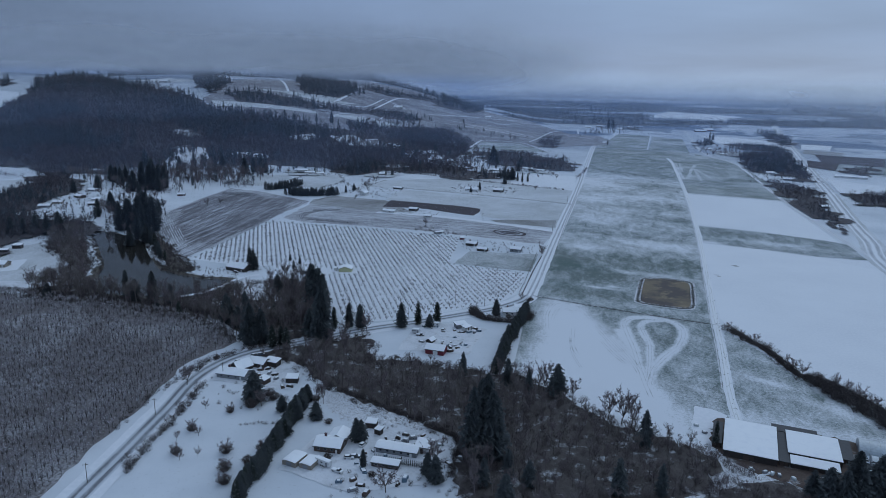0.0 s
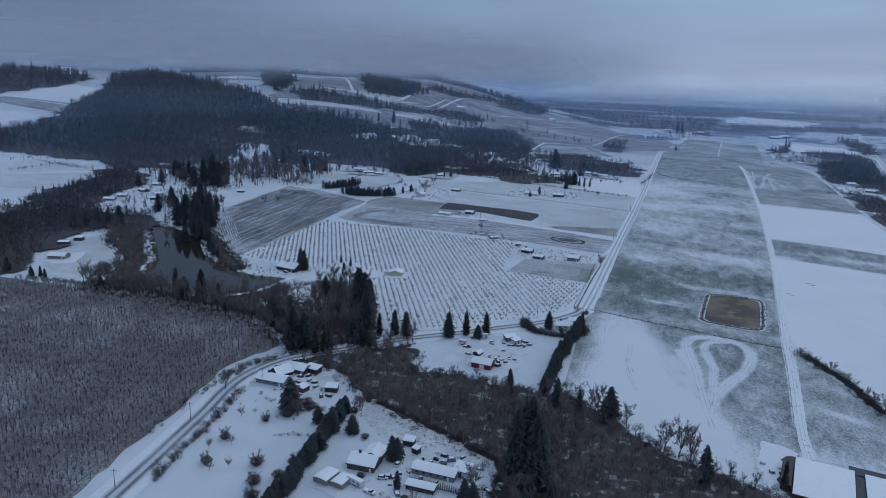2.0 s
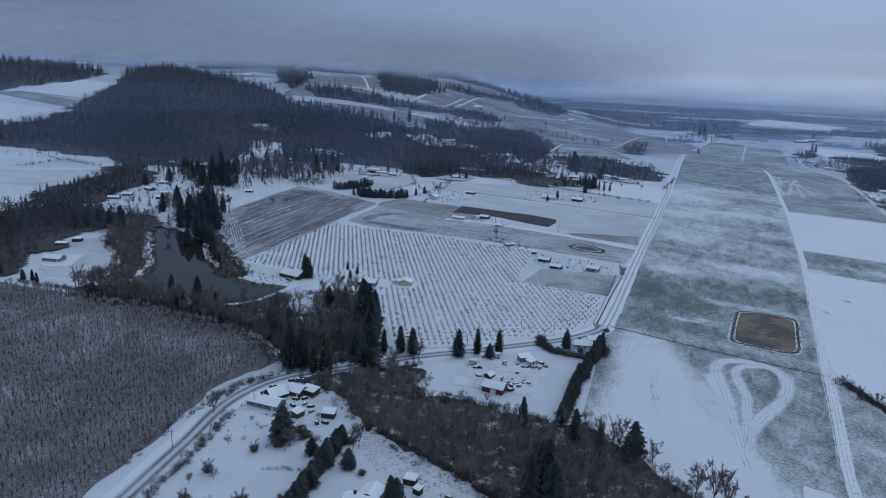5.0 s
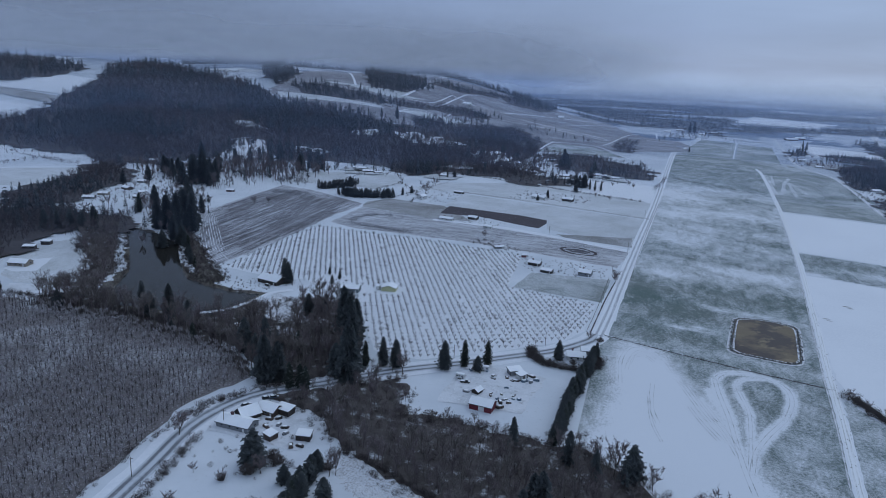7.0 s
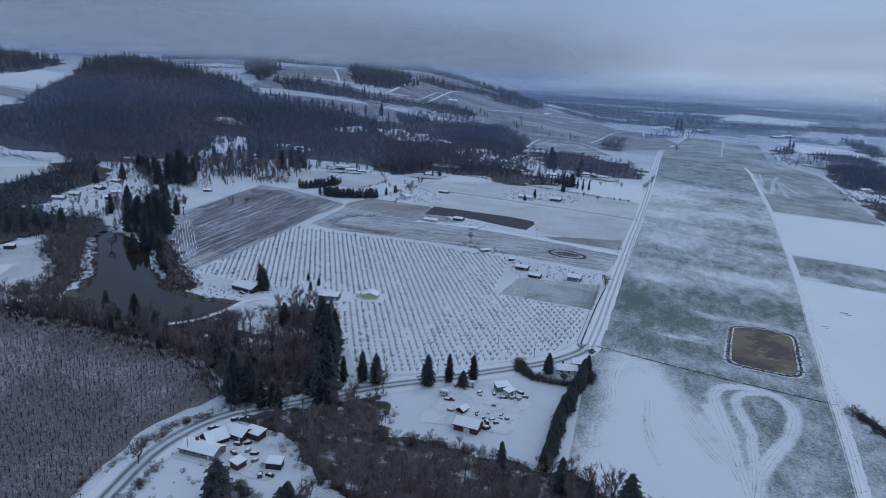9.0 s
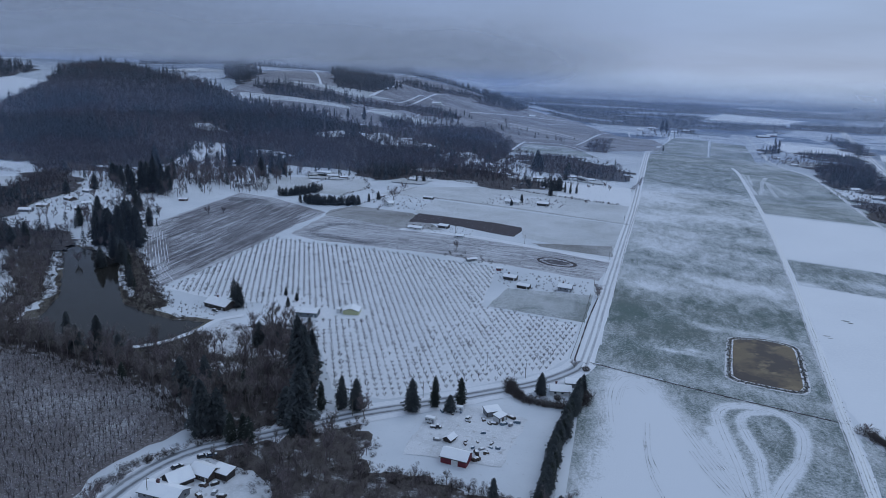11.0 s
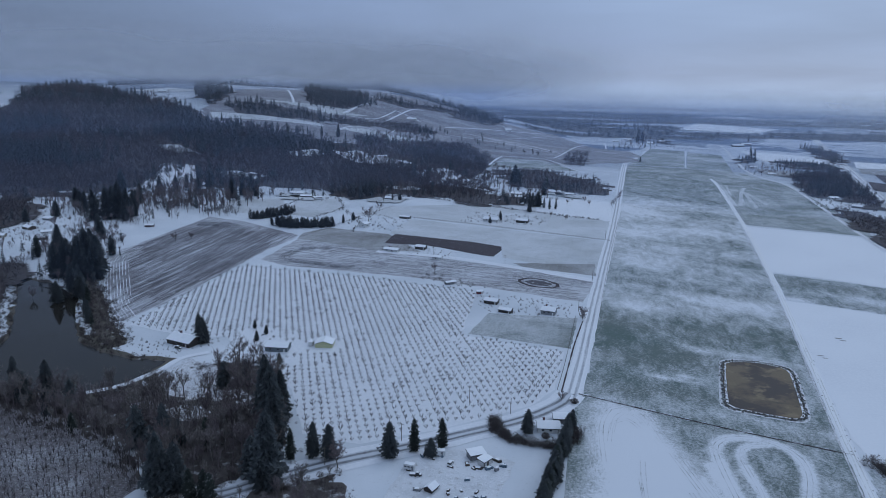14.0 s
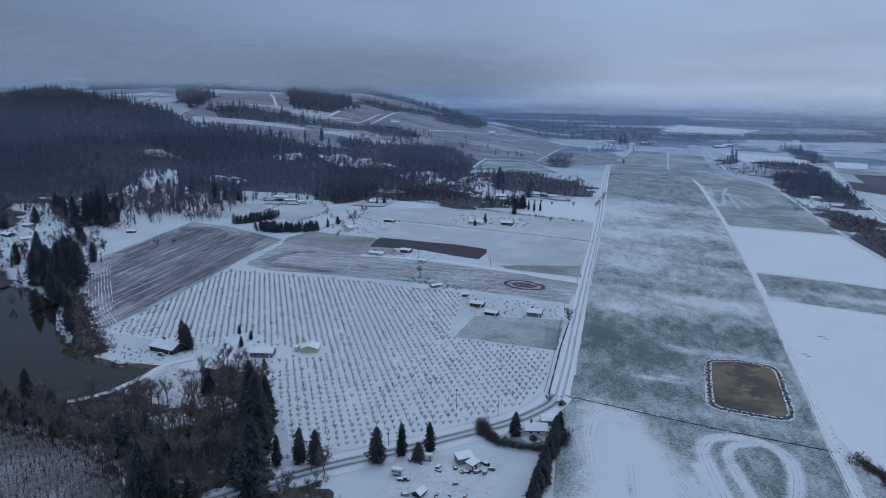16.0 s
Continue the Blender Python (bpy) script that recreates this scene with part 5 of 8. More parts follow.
for x, y, h, w in ((-120.8, 213.2) + (2.8, 1.0), (-108.8, 186.7) + (3.4, 1.2), (-98.1, 190.8) + (3.2, 1.1), (-127.2, 197.7) + (3.0, 1.1), (-124.3, 182.6) + (3.0, 1.1), (-104.2, 177.0) + (3.4, 1.3), (-100.8, 170.2) + (3.2, 1.3), (-99.1, 182.6) + (3.0, 1.2), (-113.1, 229.6) + (3.4, 1.4), (-109.8, 227.4) + (3.2, 1.3),
                  (-115.4, 219.0) + (4.2, 1.2), (-94.1, 229.6) + (2.6, 1.5), (-82.9, 213.4) + (2.2, 1.3), (-75.0, 190.4) + (2.6, 1.0), (-58.2, 183.7) + (2.2, 1.2), (-52.1, 224.0) + (2.2, 1.5), (-45.9, 218.4) + (2.4, 1.8), (-31.4, 341.6) + (2.6, 1.2), (-49.3, 343.8) + (4.0, 1.1), (-45.9, 339.4) + (3.6, 1.2), (-22.4, 373.0) + (2.6, 1.2)):
    plant(SHRUB, x, y, h, w, rng.uniform(0, 360))
# orchard: a grid of small vase-shaped trees in snow
ORCHARD = [(-248.6, 529.8), (-168.0, 525.3), (-86.2, 514.1), (-80.6, 437.9), (-29.1, 427.8), (-30.8, 384.2), (-39.2, 366.2), (-67.2, 340.5), (-94.1, 320.9), (-116.5, 322.6), (-135.5, 356.2), (-149.0, 371.8), (-153.4, 392.0), (-179.2, 394.2), (-192.6, 405.4), (-206.1, 398.7), (-247.5, 407.7)]
patch("orchard_floor", ORCHARD, 0.07, M["snow"], 0.5, 5.0, "snow-covered orchard ground between tree rows", "orchard floor", seed=30)
prng = np.random.RandomState(4)
ca, sa = math.cos(radians(25)), math.sin(radians(25))
ox, oy = (q.ravel() + prng.uniform(-0.15, 0.15, q.size) for q in np.meshgrid(np.arange(-180, 180, 3.05), np.arange(-180, 180, 4.3)))
ox, oy = -140 + ox * ca - oy * sa, 420 + ox * sa + oy * ca
ok = inside(ORCHARD, ox, oy) & (prng.uniform(0, 1, ox.size) < 0.985)
ox, oy = ox[ok], oy[ok]
clear = np.ones(len(ox), dtype=bool)
for hx, hy, r in ((-162.4, 394.2) + (12,), (-141.1, 404.3) + (9,), (-207.2, 390.9) + (14,), (-178.1, 411.0) + (9,), (-151.2, 379.7) + (7,), (-153.4, 398.7) + (8,)):
    clear &= np.hypot(ox - hx, oy - hy) > r
ox, oy = ox[clear], oy[clear]
small = []
for s in range(6):
    (tv, tf), (cv, cf) = vase_arrays(50 + s, 10, 0.036, (0.14, 0.44), 10, 0.14)
    small.append((np.concatenate([tv, cv]).astype(np.float32), np.concatenate([tf, cf + len(tv)])))
scatter("orchard_trees", small, [(x, y, 0.05, h * 1.06, 1.25) for x, y, h in zip(ox, oy, prng.choice([1.5, 1.7, 1.8, 1.9, 2.0, 2.0, 2.1, 2.1, 2.2, 2.7], len(ox)))], M["orchard_twigs"], "rows of small leafless orchard trees in snow", "orchard trees", 1)

# plantation: dense slender stems with frosted tops
PLANT = [(-336.0, 312.5), (-261.0, 311.9), (-208.3, 305.8), (-172.5, 296.8), (-151.8, 280.0), (-160.2, 248.6), (-155.7, 215.0), (-153.4, 185.9), (-149.0, 140.0), (-196.0, 117.6), (-336.0, 224.0)]
px, py = fill(PLANT, 2.75, 41, 0.30, 0.96, 12.0)
thin = np.exp(-((px + 272) / 62) ** 2 - ((py - 282) / 20) ** 2)
ok = prng.uniform(0, 1, len(px)) > 0.45 * thin
px, py = px[ok], py[ok]
vases = [vase_arrays(60 + s) for s in range(6)]
tall = [(x, y, 0.05, h, w) for x, y, h, w in zip(px, py, prng.uniform(4.2, 6.8, len(px)), prng.uniform(0.8, 1.15, len(px)))]
scatter("plantation_stems", [v[0] for v in vases], tall, M["grey_twigs"], "dark stems of a dense young plantation", "plantation trees", 2)
scatter("plantation_twigs", [v[1] for v in vases], tall, M["frost"], "frosted twig tops of the young plantation", "plantation trees", 2)

# creek and lakeside woods
wood_kinds = []
for s in range(6):
    (tv, tf), (cv, cf) = bare_arrays(70 + s, 7, 6, 7, 0.24, 0.012, 1, 0.38)
    wood_kinds.append((np.concatenate([tv, cv]), np.concatenate([tf, cf + len(tv)])))
shrubs = [shrub_arrays(80 + s, 42, 0.6, 0.028) for s in range(5)]
LAKE_W = [(-293.4, 320.3), (-297.9, 327.0), (-293.4, 336.0), (-294.6, 369.6), (-308.0, 386.4), (-336.0, 420.0), (-369.6, 461.4), (-386.4, 453.6), (-358.4, 408.8), (-319.2, 380.8), (-300.2, 347.2)]
LAKE_E = [(-328.2, 464.8), (-302.4, 446.9), (-273.3, 409.9), (-250.9, 386.4), (-237.4, 376.3), (-231.6, 383.4), (-250.6, 401.4), (-265.8, 416.1), (-299.4, 453.2), (-325.2, 477.8), (-342.0, 504.0), (-362.4, 494.8)]
patch("woodland_floor", LAKE_W, 0.14, M["litter"], 1.5, 4.0, "dark brushy ground on the lake shore", "woodland floor", seed=33)
patch("woodland_floor", LAKE_E, 0.15, M["bank"], 1.5, 4.0, "snowy wooded shore of the lake", "woodland floor", seed=34)
GARDEN = [(-189, 344), (-196, 364), (-193, 376), (-178, 371), (-160, 346), (-168, 337), (-180, 339)]
patch("clearing", GARDEN, 0.16, M["rough_snow"], 1.5, 3.0, "snowy clearing with dead stalks between the lake and the wood", "clearing", seed=35)
THIN = [(-200, 338), (-160, 348), (-146, 360), (-136, 345), (-148, 322), (-170, 314), (-192, 322)]
for pts, s in (([(-176, 326), (-168, 333), (-158, 331), (-154, 324), (-164, 320)], 36), ([(-152, 340), (-146, 350), (-141, 343), (-144, 334)], 37), ([(-190, 328), (-184, 333), (-179, 327), (-185, 323)], 39), ([(-168, 343), (-156, 352), (-150, 347), (-158, 338)], 41)):
    patch("clearing", pts, 0.17, M["rough_snow"], 1.2, 2.0, "snow lying between leafless trees", "clearing", seed=s)
spots, low = [], []
for poly, sp, seed, hh in ((WOOD_A, 3.5, 42, (7, 15)), (WOOD_B, 3.5, 43, (6, 13)), (LAKE_W, 4.0, 44, (6, 12)), (LAKE_E, 5.2, 45, (3.0, 6.5))):
    x, y = fill(poly, sp, seed, 0.5, 0.75)
    open_side = inside([(-203.8, 336.0), (-199.4, 356.2), (-168.0, 383.0), (-143.4, 376.3), (-154.6, 356.2), (-184.8, 340.5)], x, y) & (prng.uniform(0, 1, len(x)) < 0.65) | inside(GARDEN, x, y) & (prng.uniform(0, 1, len(x)) < 0.93) | inside(THIN, x, y) & (prng.uniform(0, 1, len(x)) < 0.4)
    ok = (line_distance(ROAD_W, x, y) > 6.5) & ((line_distance(DAM, x, y) > 20) | (line_distance(DAM[:2], x, y) < 14) & (line_distance(DAM, x, y) > 8)) & ~open_side
    x, y = x[ok], y[ok]
    spots += [(a, b, 0.05, h * (0.68 if a > -12 else 1.0) * (0.55 if a > -95 and b > 0.2 * a + 268 else 0.8 if b < 262 else 1.0) * (0.5 if line_distance(ROAD_W, a, b) < 13 else 1.0), 1.0 if a < -12 else 1.2) for a, b, h in zip(x, y, prng.uniform(*hh, len(x)))]
    x, y = fill(poly, 3.6, seed + 20, 0.5, 0.8)
    ok = (line_distance(DAM, x, y) > 6) & (~inside(GARDEN, x, y) & ~inside(THIN, x, y) | (prng.uniform(0, 1, len(x)) < 0.3))
    x, y = x[ok], y[ok]
    low += [(a, b, 0.05, h, 1.0) for a, b, h in zip(x, y, prng.uniform(1.5, 4.0, len(x)))]
scatter("creek_wood", wood_kinds, spots[0::2], M["dark_twigs"], "leafless dark woodland along the creek", "woodland", 3)
scatter("creek_wood", wood_kinds, spots[1::2], M["twigs"], "leafless grey-brown woodland along the creek", "woodland", 4)
SCRUB = [(52, 219), (62, 210), (76, 204), (98, 198), (98, 160), (30, 160), (44, 197), (50, 214)]
x, y = fill(SCRUB, 2.1, 71, 0.5, 0.72)
low += [(a, b, 0.05, h, 1.2) for a, b, h in zip(x, y, prng.uniform(1.2, 3.8, len(x))) if abs(b - 207 + 0.35 * (a - 60)) > 1.6]
scatter("undergrowth", shrubs, low, M["dark_twigs"], "dark leafless undergrowth below the trees", "undergrowth", 5)
# roadside bushes, ditch and hedge lines
bushes = []
for line, sp, h, w in (([(-154.0, 238.6), (-152.3, 253.1), (-145.6, 264.3)], 0.6, 2.6, 2.2), ([(-142.2, 233.0), (-140.6, 219.5), (-138.3, 207.2), (-136.6, 190.4), (-133.3, 168.0)], 0.7, 2.5, 1.8), ([(-112.3, 205.4), (-107.5, 207.2), (-98.4, 209.9)], 1.0, 1.3, 0.8),
                       ([(78.4, 351.5), (91.1, 320.7), (97.1, 297.7), (110.5, 286.2), (121.0, 262.1), (125, 246)], 0.42, 2.8, 2.6), ([(-23.5, 350), (-25.5, 333.6), (-27.5, 311.4), (-30, 296)], 0.35, 2.8, 1.3), ([(100, 294), (106, 281), (113, 267), (119, 250)], 0.3, 4.2, 4.4), ([(-51, 351), (-50.4, 344.6), (-46.8, 338.7), (-41.3, 335.9), (-35.2, 335.5), (-30.2, 335.5), (-25.3, 336.2), (-21.6, 341.5), (-20.6, 349)], 0.35, 3.2, 1.6), ([(-112.0, 225.1), (-104.2, 227.4)], 0.8, 2.0, 2.0), ([(-94.1, 239.7), (-88.5, 239.7), (-61.6, 227.4), (-38.1, 213.9), (-34.7, 199.4), (-33.6, 188.2)], 0.5, 1.8, 1.3),) + ( ([(-149, 286), (-170, 303.5), (-204, 315.0), (-240, 318), (-263.2, 319.6), (-336.0, 320.0)], 0.7, 2.6, 2.4), ([(-153.4, 239.7), (-155.7, 219.5), (-153.4, 192.6)], 1.5, 2.2, 1.5), ([(-146.7, 266.6), (-132.2, 280.0), (-116.5, 296.8)], 0.9, 2.4, 1.6),
                       ([(-91.8, 269.9), (-78.4, 268.8), (-61.6, 273.3), (-47.0, 269.9)], 1.0, 2.2, 2.5), ([(-242, 848), (-194, 846), (-94, 806), (-41, 786), (-13, 777)], 1.6, 2.2, 1.0), ([(17.4, 869.1), (67.2, 834.4), (114.2, 800.8)], 2.0, 0.9, 0.8),
                       ([(20.2, 972.2), (114.2, 896.0)], 2.0, 1.3, 0.8), ([(4.5, 730.2), (62.7, 716.8), (99.7, 692.2)], 2.5, 0.6, 0.7), ([(-21.3, 382.5), (31.4, 366.6), (73.9, 356.5)], 0.9, 0.6, 0.4),):
    for x, y in curve_points(line, sp):
        bushes.append((x + rng.gauss(0, w * 0.5), y + rng.gauss(0, w * 0.5), 0.05, h * rng.uniform(0.5, 1.25), 1.2))
for poly in (WOOD_A, WOOD_B, LAKE_W, LAKE_E, LAKE_E, LAKE):
    for (ax, ay), (bx, by) in zip(poly, poly[1:] + poly[:1]):
        for _ in range(int(math.hypot(bx - ax, by - ay) * 1.7)):
            u = rng.random()
            x, y = ax + (bx - ax) * u + rng.gauss(0, 2.5), ay + (by - ay) * u + rng.gauss(0, 2.5)
            if line_distance(ROAD_W, x, y) > 4.5 and line_distance(DAM, x, y) > 4 and not inside(LAKE, x, y) and x < 50:
                bushes.append((float(x), float(y), 0.05, rng.uniform(0.5, 2.3), 1.3))
scatter("hedge_bushes", shrubs, bushes, M["shrub_twigs"], "leafless bushes along ditches and field edges", "bushes", 6)



def land(name, poly, material, cell=8.0, lift=0.5, label="", category="field", ragged=0.0):
    """A piece of hilly land, in cells that follow the slope."""
    p = np.array(poly)
    x, y = np.meshgrid(np.arange(p[:, 0].min() - cell, p[:, 0].max() + 2 * cell, cell), np.arange(p[:, 1].min() - cell, p[:, 1].max() + 2 * cell, cell))
    n = x.shape[1]
    i = (np.arange(x.shape[0] - 1)[:, None] * n + np.arange(n - 1)).ravel()
    cx, cy = x[:-1, :-1].ravel() + cell / 2, y[:-1, :-1].ravel() + cell / 2
    if ragged:
        cx = cx + np.array([ragged * noise.noise(Vector((a * 0.035, b * 0.035, 2))) for a, b in zip(cx, cy)])
        cy = cy + np.array([ragged * noise.noise(Vector((a * 0.035, b * 0.035, 7))) for a, b in zip(cx, cy)])
    i = i[inside(poly, cx, cy)]
    return mesh_ob(name, np.dstack([x, y, rise_at(x, y) + lift]).reshape(-1, 3), np.stack([i, i + 1, i + n + 1, i + n], 1), material, label=label, category=category, kind="structure", smooth=True)


# ---- hill fields, vineyards and lanes ----
for k, (corners, key, label) in enumerate((
        (((-683, 1243), (-499, 1298), (-489, 1286), (-661, 1212)), "thin_snow", "snowy strip of vineyard between woods"),
        (((-756, 1472), (-740, 1780), (-590, 1386), (-675, 1362)), "vineyard", "hilltop vineyard under thin snow"),
        (((-682, 1366), (-620, 1360), (-420, 1520), (-506, 1373)), "thin_snow", "snowy meadow below the hilltop wood"),
        (((-497, 1423), (-504, 1564), (-424, 1634), (-428, 1477)), "vineyard", "sloping grey vineyard block"),
        (((-423, 1640), (-363, 1618), (-379, 1531), (-426, 1488)), "vineyard", "small vineyard block by the lane"),
        (((-468, 1299), (-442, 1345), (-348, 1347), (-346, 1300)), "thin_snow", "pale terraced vineyard above the wood"),
        (((-330, 1552), (-243, 1690), (-118, 1846), (-171, 1606)), "vineyard", "wide grey vineyard on the slope"),
        (((-302, 1462), (-330, 1545), (-167, 1600), (-90, 1418)), "vineyard", "grey winter vineyard beside the lane"),
        (((-205, 1415), (-290, 1450), (-95, 1405), (-106, 1335)), "vineyard", "lower vineyard under thin snow"),
        (((-178, 1162), (-172, 1275), (-108, 1286), (-48, 1160)), "pasture_thin", "smooth green winter field on the slope"),
        (((-40, 1600), (52, 1350), (9, 1286), (-72, 1361)), "vineyard", "striped vineyard beside the road"),) + (
        (((-1024, 951), (-995, 1068), (-935, 1076), (-912, 972)), "clean_snow", "bright snowfield on the far slope"),
        (((-1045, 927), (-1018, 951), (-895, 962), (-890, 925)), "stubble", "brown stubble slope beyond the wood"),
        (((-1000, 886), (-902, 906), (-876, 851), (-887, 785)), "clean_snow", "snowfield on the slope above the meadow"),
        (((-873, 1380), (-990, 1430), (-950, 1540), (-800, 1440)), "thin_snow", "snowy clearing on the hilltop"),
        (((-562, 922), (-530, 936), (-445, 803), (-520, 805)), "snow", "snowy clearing at the foot of the wood"),
        (((-418, 1139), (-300, 1139), (-277, 1077), (-370, 1080)), "snow", "snowy clearing with scattered trees"),
        (((-277, 1077), (-225, 1103), (-139, 916), (-220, 960)), "snow", "snowy yards of houses below the wood"),
        (((350, 1190), (386, 1155), (351, 1061), (326, 1097)), "soil", "reddish bare field beside the main road"),
        (((256, 1628), (420, 1534), (354, 1357), (265, 1391)), "clean_snow", "white field beyond the hedgerow"),
        (((422, 1483), (474, 1471), (439, 1371), (392, 1372)), "clean_snow", "white field beside the main road"),
        (((201, 2313), (307, 2725), (525, 2500), (401, 2243)), "clean_snow", "broad distant snowfield"),)):
    drape("field_hill", *corners, M[key], (0.8 if float(rise_at(*corners[0])) > 2 else 0.25) + 0.02 * k, 16, label)
for line, w in (([(-312, 1469), (-192, 1488), (-84, 1411)], 7), ([(-93, 1320), (-83, 1391), (-64, 1562), (-37, 1643)], 8), ([(-180, 1174), (-174, 1287), (-106, 1299), (-41, 1145), (-25, 1140), (10, 1125)], 6),
                ([(-497, 1423), (-507, 1574)], 10), ([(-428, 1456), (-424, 1634), (-403, 1655)], 10), ([(-466, 1294), (-444, 1350), (-359, 1349), (-298, 1358)], 7), ([(-590, 1386), (-700, 1600), (-740, 1700)], 12),
                ([(115, 1266), (147, 1566)], 4), ([(30, 1276), (114, 1264), (180, 1205)], 4), ([(-330, 1545), (-128, 1850)], 9), ([(-30, 1500), (20, 1450)], 8), ([(-500, 1407), (-503, 1490), (-506, 1553), (-503, 1608)], 8), ([(-484, 1403), (-450, 1436), (-443, 1488), (-443, 1575)], 7), ([(-443, 1575), (-402, 1553), (-380, 1538)], 8),
                ([(-463, 1272), (-459, 1301), (-428, 1334), (-400, 1344), (-357, 1341), (-325, 1338)], 7), ([(-390, 1330), (-393, 1394)], 6), ([(-279, 1534), (-161, 1513), (-90, 1430)], 8), ([(-203, 1570), (-175, 1644), (-129, 1771)], 6), ([(-7, 1695), (-4, 1553)], 7), ([(-181, 1180), (-178, 1300)], 7)):
    ribbon("vineyard_lane", line, w * 0.42, 0.95, M["snow"], "white snow-covered farm lane", "lane", 12.0, 0.6)

land("field_hill", [(-700, 1240), (-760, 1480), (-700, 1850), (-420, 1900), (-120, 1850), (-40, 1600), (60, 1340), (0, 1290), (-170, 1150), (-260, 1240), (-440, 1200), (-640, 1190)], M["vineyard"], 9.0, 0.3, "winter vineyards covering the hillside")
drape("field_top", (31, 1280), (114, 1268), (146, 1572), (84, 1610), M["pasture_thin"], 0.2, 10, "dull green field with little snow")
drape("field_top", (117, 1261), (178, 1209), (206, 1520), (150, 1560), M["pasture_thin"], 0.2, 10, "dull green field beside the side road")
for k, line in enumerate(([(139, 1086), (136, 1040), (131, 960), (129, 908)], [(136, 1074), (152, 1078), (174, 1073)], [(165, 1063), (152, 1010), (142, 950), (134, 912)], [(158, 1022), (153, 960), (149, 903)], [(159, 1020), (162, 970), (164, 928)], [(146, 1082), (141, 1030), (137, 985)], [(176, 1070), (196, 1040), (215, 1020)])):
    ribbon("snow_track", line, (5.5, 2.4, 4.5, 4.0, 4.5, 3.0, 2.0)[k], 0.09 + 0.004 * k, M["thin_snow"] if k in (1, 6) else M["worked_pale"], "pale wheel track swept across the corner field", "track", 6.0, 0.9, seed=140 + k)
for poly, key, label in (([(222, 1300), (262, 1290), (335, 1245), (330, 1205), (280, 1190), (225, 1225)], "stubble", "brown stubble field behind the trees"), ([(395, 1370), (452, 1340), (425, 1260), (375, 1300)], "stubble", "brown field beyond the main road"),
                         ([(390, 1288), (490, 1262), (440, 1128), (366, 1170)], "soil", "dark reddish field beyond the main road"), ([(366, 1166), (440, 1124), (400, 1020), (346, 1080)], "pasture_thin", "dull winter field beyond the main road"), ([(312, 972), (362, 915), (338, 850), (286, 832)], "clean_snow", "snowy yard round the long shed"), ([(-60, 1500), (-20, 1560), (40, 1520), (60, 1400), (0, 1440)], "vineyard", "grey vineyard block near the hamlet")):
    land("field_far", poly, M[key], 2.5, 0.3, label)
for x, y, r in ((106.5, 484.5, 1.5), (108, 481.5, 1.2), (90.5, 456, 1.3), (91.5, 453, 1.0), (67.2, 245.3) + (2.5,), (53.8, 239.7) + (2.0,)):
    patch("bare_spot", [(x + r * math.cos(q) * (1.6 if q < 3 else 1.0), y + r * 0.55 * math.sin(q)) for q in (0, 0.9, 1.8, 2.7, 3.6, 4.5, 5.4)], 0.16, M["stubble"], 0.4, 1.0, "bare wet patch in the snow", "bare ground", seed=int(x))

